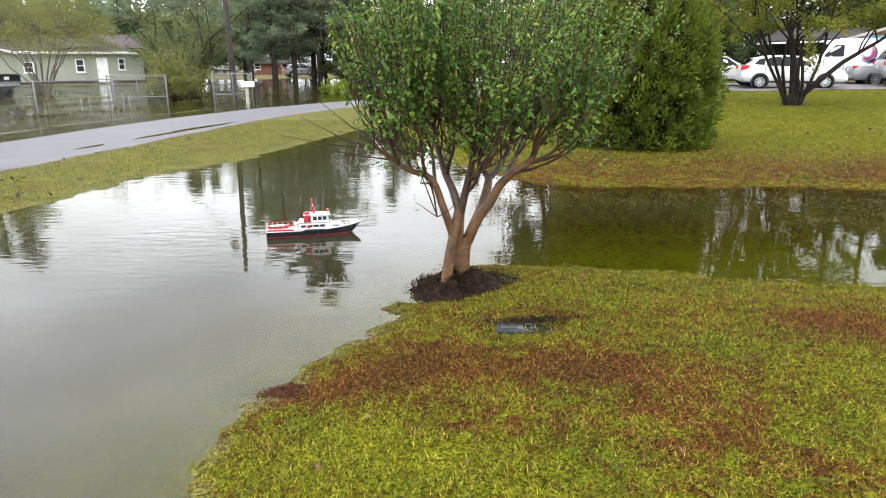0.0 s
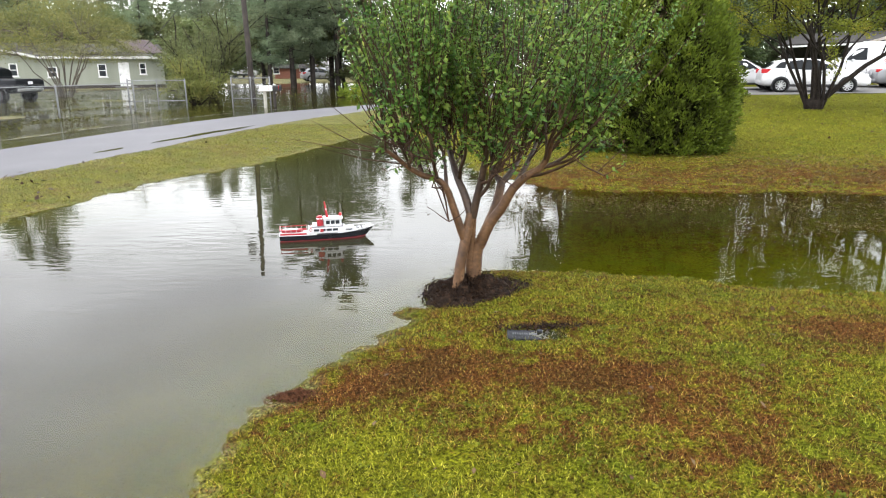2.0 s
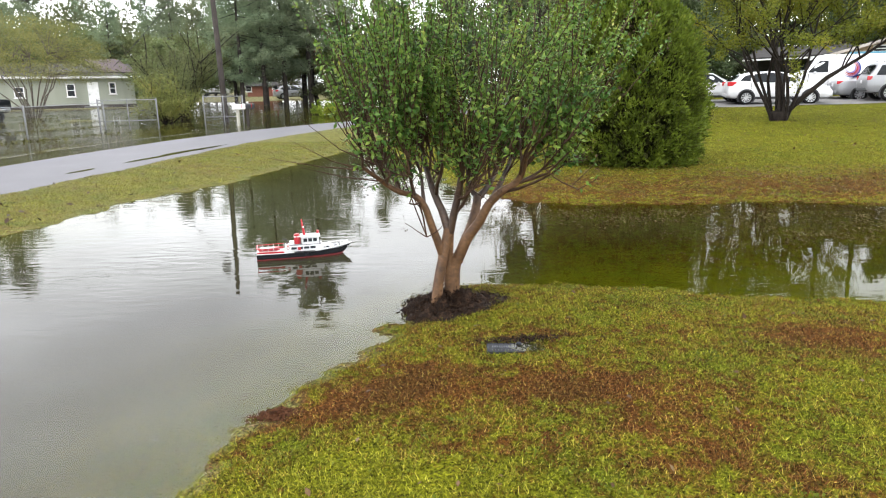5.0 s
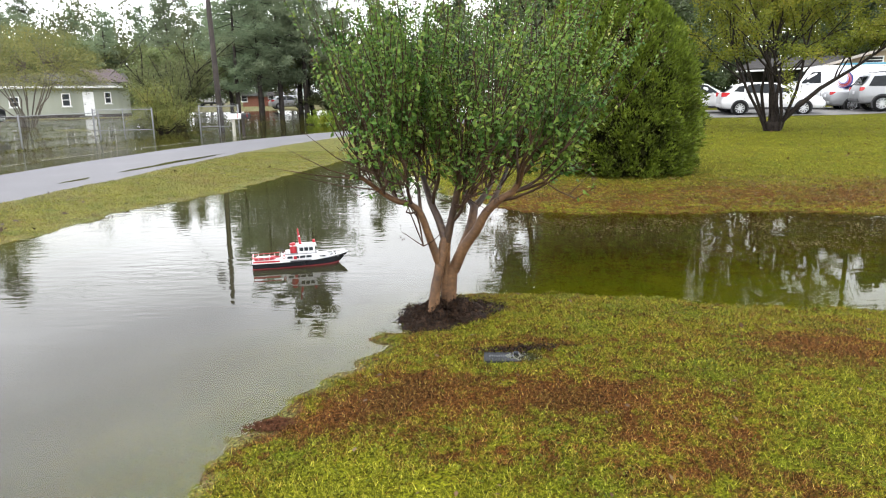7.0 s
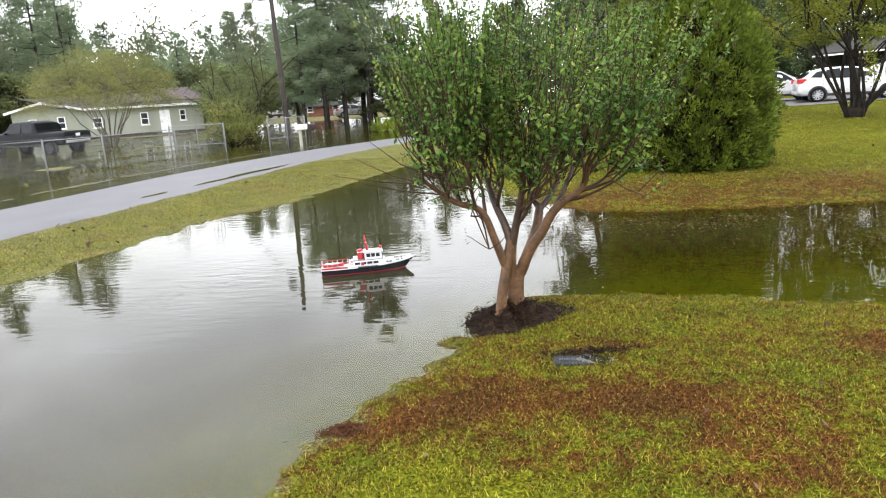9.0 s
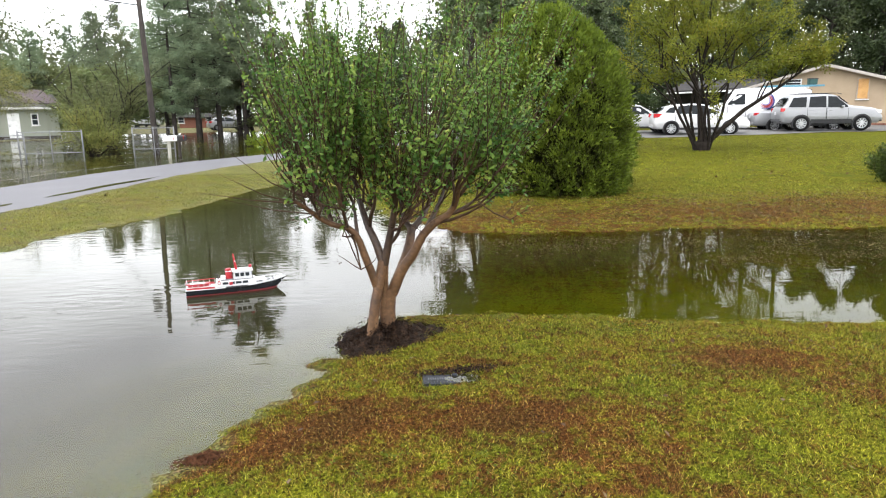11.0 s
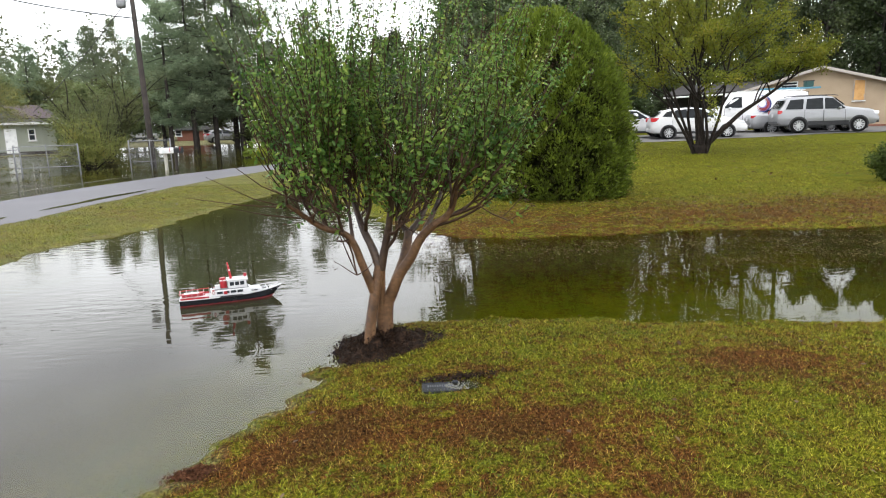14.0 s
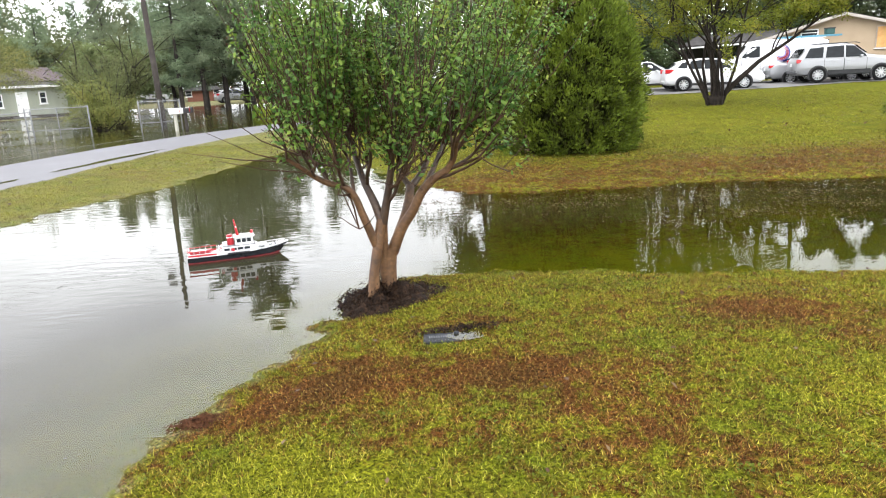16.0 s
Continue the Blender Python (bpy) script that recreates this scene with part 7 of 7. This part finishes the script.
# ---- model boat ----
def boat():
    root = thing("model_boat", pose(-1.22, 6.27, 0, 0, 0, 14) @ Matrix.Diagonal((.97, .97, 1.1, 1)), "radio-controlled model fireboat with black hull and white cabin afloat", "model boat")
    M_HULL = paint("gloss_black", (0.012, 0.013, 0.016), 0.25)
    M_RED = paint("gloss_red", (0.36, 0.010, 0.018), 0.3)
    M_ANTIFOUL = paint("dull_red_bottom_paint", (0.16, 0.010, 0.016), 0.5)
    M_BW = paint("gloss_white", (0.62, 0.62, 0.62), 0.3)
    M_HOSE = surface("pale_red_hose", [(0.30, 0.10, 0.10), (0.42, 0.18, 0.17)], 30, 0.6, 0.2)
    M_DECK = surface("grey_deck_paint", [(0.12, 0.12, 0.125), (0.20, 0.20, 0.205)], 30, 0.6, 0.2)
    st = [(-.45, .094, .053), (-.40, .100, .052), (-.2, .106, .051), (0, .106, .053), (.15, .098, .058), (.27, .078, .066), (.36, .050, .074), (.42, .025, .081), (.46, .004, .087)]

    def hull_piece(lo, hi, flare_lo, flare_hi):
        bm = bmesh.new()
        rings = []
        for x, w, h in st:
            z0, z1 = lo * h, hi * h
            w0, w1 = w * flare_lo, w * flare_hi
            x0 = x - (.085 * (1 - lo) if x > .3 else 0) * (x - .3) / .15
            x1 = x - (.085 * (1 - hi) if x > .3 else 0) * (x - .3) / .15
            rings.append([bm.verts.new((x1, w1, z1)), bm.verts.new((x0, w0, z0)), bm.verts.new((x0, -w0, z0)), bm.verts.new((x1, -w1, z1))])
        for a, b in zip(rings, rings[1:]):
            for k in range(4):
                bm.faces.new((a[k], a[(k + 1) % 4], b[(k + 1) % 4], b[k]))
        bm.faces.new(rings[0][::-1])
        bm.faces.new(rings[-1])
        tidy(bm)
        return bm
    part("bottom", hull_piece(-.6, .20, .78, .92), M_ANTIFOUL, root, "red lower hull")
    part("hull", hull_piece(.20, .97, .92, 1.0), M_HULL, root, "glossy black hull")
    bm = hull_piece(.97, 1.03, .985, .985)
    part("deck", bm, M_BW, root, "white deck")
    for s in (1, -1):
        bm = bmesh.new()
        tube(bm, [(x, s * w * .985, h * 1.06) for x, w, h in st], [.004] * len(st), 5)
        part("gunwale", bm, M_BW, root, smooth=True)
    z = .055
    def bx(name, size, at, mat, bevel=.004, rot=None, parent=None, label=""):
        bm = bmesh.new()
        box(bm, size, Matrix.Translation(at) @ (rot or Matrix.Identity(4)), bevel)
        return part(name, bm, mat, parent or root, label)
    house = bx("deckhouse", (.36, .15, .050), (.0, 0, z + .025), M_BW, .008, label="white deckhouse")
    bx("foredeck_house", (.13, .12, .034), (.20, 0, z + .022), M_BW, .010)
    wheel = bx("wheelhouse", (.165, .130, .068), (.060, 0, z + .083), M_BW, .008, label="white wheelhouse")
    bx("wheelhouse_roof", (.19, .148, .010), (.062, 0, z + .121), M_BW, .003)
    for s in (1, -1):
        for k in range(3):
            bx("window", (.036, .004, .030), (.012 + k * .046, s * .0655, z + .092), M_PANE, .001, parent=wheel)
        for k in range(4):
            bx("porthole", (.050, .004, .020), (-.10 + k * .06, s * .078, z + .030), M_PANE, .001, parent=house)
        bx("hatch", (.055, .004, .014), (.21, s * .061, z + .024), M_PANE, .001)
    for k in (-1, 0, 1):
        bx("window", (.004, .036, .030), (.1435, k * .040, z + .092), M_PANE, .001, parent=wheel)
    bm = bmesh.new()
    tube(bm, [(-.060, 0, z + .045), (-.060, 0, z + .09), (-.068, 0, z + .140)], [.034, .032, .026], 10)
    part("funnel", bm, M_RED, root, "red funnel")
    bx("funnel_band", (.056, .056, .010), (-.066, 0, z + .118), M_BW, .004)
    bm = bmesh.new()
    tube(bm, [(.010, 0, z + .12), (.000, 0, z + .18), (-.012, 0, z + .262)], [.013, .011, .006], 8)
    mast = part("mast", bm, M_RED, root, "red mast")
    bx("radar_bar", (.012, .07, .008), (.0, 0, z + .20), M_BW, .002, parent=mast)
    bx("crosstree", (.008, .08, .006), (-.006, 0, z + .235), M_RED, .002, parent=mast)
    bm = bmesh.new()
    tube(bm, [(.135, .0, z + .124), (.135, 0, z + .138)], [.009, .009], 8)
    part("monitor_base", bm, M_BW, root)
    bm = bmesh.new()
    tube(bm, [(.135, .0, z + .136), (.140, 0, z + .160)], [.015, .013], 10)
    part("water_cannon", bm, M_RED, root, "red water cannon")
    # after deck: red launch on its cradle, crane, lockers, rails
    bm = bmesh.new()
    rings = []
    for x, w, h in ((-.43, .030, .034), (-.40, .040, .034), (-.32, .042, .034), (-.26, .034, .037), (-.23, .006, .040)):
        rings.append([bm.verts.new((x, w, z + h)), bm.verts.new((x, w * .55, z + .010)), bm.verts.new((x, -w * .55, z + .010)), bm.verts.new((x, -w, z + h))])
    for a, b in zip(rings, rings[1:]):
        for k in range(4):
            bm.faces.new((a[k], a[(k + 1) % 4], b[(k + 1) % 4], b[k]))
    bm.faces.new(rings[0][::-1])
    bm.faces.new(rings[-1])
    tidy(bm)
    tender = part("tender", bm, M_RED, root, "small red tender on the after deck")
    bx("tender_seat", (.13, .05, .006), (-.345, 0, z + .036), M_BW, .002, parent=tender)
    for s in (1, -1):
        bm = bmesh.new()
        tube(bm, [(-.445, s * .09, z + .044), (-.19, s * .100, z + .046)], [.0035] * 2, 5)
        part("rail", bm, M_RED, root, "red after rail")
        for k in range(6):
            bm = bmesh.new()
            x = -.44 + k * .05
            tube(bm, [(x, s * (.088 + k * .003), z), (x, s * (.088 + k * .003), z + .049)], [.0025] * 2, 5)
            part("stanchion", bm, M_BW, root)
        bx("bulwark_panel", (.25, .004, .014), (-.32, s * .098, z + .010), M_RED, .001, Matrix.Rotation(s * .06, 4, "Z"))
        bm = bmesh.new()
        tube(bm, [(.14, s * .095, .082), (.27, s * .075, .092), (.36, s * .047, .100), (.43, s * .012, .108)], [.0025] * 4, 5)
        part("bow_rail", bm, M_BW, root)
        for x, w, h in ((.14, .095, .082), (.2, .086, .087), (.27, .075, .092), (.32, .061, .096), (.36, .047, .100), (.42, .018, .107)):
            bm = bmesh.new()
            tube(bm, [(x, s * w, .058), (x, s * w, h)], [.0022] * 2, 5)
            part("stanchion", bm, M_BW, root)
    bx("stern_rail", (.004, .17, .006), (-.447, 0, z + .048), M_RED, .001)
    bm = bmesh.new()
    tube(bm, [(-.16, .03, z + .05), (-.16, .03, z + .085), (-.20, .03, z + .10)], [.007, .006, .004], 7)
    part("crane", bm, M_TRIM, root, "dark deck crane")
    for s in (1, -1):
        bx("fender", (.20, .006, .012), (.0, s * .108, z + .002), M_TRIM, .002, label="black rubbing strake")
        for k in range(3):
            bm = bmesh.new()
            r = .020 - .004 * k
            tube(bm, [(-.155 + math.cos(t) * r, s * (.062 + .006 * k), z + .035 + math.sin(t) * r) for t in (2 * math.pi * j / 12 for j in range(13))], [.0035] * 13, 5, cap=False)
            part("hose_coil", bm, M_HOSE, root, "pale red coiled hose")
    bx("upper_deck", (.30, .138, .006), (.01, 0, z + .053), M_DECK, .002, label="grey upper deck")
    bx("locker", (.045, .05, .035), (-.115, -.02, z + .068), M_BW, .004)
    bx("life_ring_box", (.03, .012, .024), (-.05, -.082, z + .026), M_RED, .004)
    bx("life_ring_box", (.03, .012, .024), (-.05, .082, z + .026), M_RED, .004)
    for y in (-.03, .03):
        bx("bollard", (.012, .012, .016), (.34, y, .084), M_TRIM, .003)
    bx("windlass", (.035, .04, .018), (.30, 0, .080), M_GALV, .004)


boat()


F_SOAKED = foliage("soaked_leaves", [(0.035, 0.028, 0.012), (0.075, 0.058, 0.026), (0.14, 0.115, 0.055)], 0.95, 0.05, spec=0.0)


def floating_debris():
    """Dead leaves and straw drifting on the shallow side of the pond."""
    rng = np.random.default_rng(83)
    n = 26000
    x, y = rng.uniform(.6, 8.5, n), rng.uniform(5.4, 8.7, n)
    band = np.exp(-((y - 7.9 + .12 * (x - 3)) / .55) ** 2) * .8 + np.exp(-((y - 6.6 - .10 * (x - 3)) / .5) ** 2) * np.clip((x - 1.8) / 2, 0, 1) * .8
    ok = (rng.random(n) < band * np.clip(.55 + .9 * bumps(x * 2.4, y * 3.1), 0.03, 1)) & (land(x, y)[0] < -.004)
    c = np.stack([x, y, np.full(n, .004)], 1)[ok]
    v, f = leaves(c, rng.uniform(.008, .026, len(c)), rng, 9, .4)
    return tagged(sheet("floating_leaf", v, f, F_SOAKED), "brown dead leaves and straw floating on the water", "leaf litter", kind="stuff")


floating_debris()


def drowned_grass():
    """Matted grass and straw standing out of the shallow flood in the yard beyond the street."""
    rng = np.random.default_rng(86)
    n = 60000
    x, y = rng.uniform(-34, -9.5, n), rng.uniform(12, 44, n)
    r, rs = off_line(x, y, ROAD_EDGE)
    left = r * rs
    streak = np.sin(left * 1.7 + .6 * np.sin(x * .5)) * np.sin(x * .35 + y * .22 + 1) + .6 * np.sin(left * 3.9 + 2) * np.sin(x * 1.1 - y * .4)
    ok = (left > 5.4) & (streak + .35 * rng.normal(size=n) > .72)
    c = np.stack([x, y, rng.uniform(.002, .035, n)], 1)[ok]
    v, f = leaves(c, rng.uniform(.03, .08, len(c)), rng, 3, .3)
    mat = foliage("matted_yard_grass", [(0.045, 0.045, 0.018), (0.095, 0.092, 0.034), (0.17, 0.155, 0.06)], 0.9, 0.1, spec=0.0)
    return tagged(sheet("drowned_grass", v, f, mat), "matted olive grass and straw showing through shallow flood water", "grass", kind="stuff")


drowned_grass()


def pale_flecks():
    """Small pale leaf bits drifting close to the lawn's edge."""
    rng = np.random.default_rng(84)
    x, y = rng.uniform(-1.5, .2, 400), rng.uniform(2.6, 4.9, 400)
    dw = land(x, y)[2]
    ok = (dw < -.03) & (dw > -.35) & (rng.random(400) < .4)
    c = np.stack([x, y, np.full(400, .003)], 1)[ok]
    v, f = leaves(c, rng.uniform(.004, .011, len(c)), rng, 9, .45)
    mat = foliage("pale_flecks", [(0.14, 0.13, 0.09), (0.24, 0.22, 0.17), (0.42, 0.40, 0.34)], 0.8, 0.05, spec=0.05)
    return tagged(sheet("floating_fleck", v, f, mat), "small pale leaf bits floating along the water's edge", "leaf litter", kind="stuff")


pale_flecks()


def sunken_litter():
    """Straw and leaf bits lying on the bottom of the shallow edge."""
    rng = np.random.default_rng(85)
    x, y = rng.uniform(-2.2, .2, 9000), rng.uniform(1.6, 4.9, 9000)
    z, _, dw = land(x, y)
    ok = (dw < -.02) & (dw > -.8) & (rng.random(9000) < np.exp(dw / .45) * np.clip(.6 + .8 * bumps(x * 3, y * 3), .1, 1))
    c = np.stack([x, y, z + .006], 1)[ok]
    v, f = leaves(c, rng.uniform(.005, .020, len(c)), rng, 5, .35)
    mat = foliage("sunken_straw", [(0.05, 0.038, 0.02), (0.13, 0.105, 0.06), (0.26, 0.23, 0.15)], 0.8, 0.05, spec=0.05)
    return tagged(sheet("sunken_leaf", v, f, mat), "straw and pale leaf bits lying under shallow water", "leaf litter", kind="stuff")


sunken_litter()
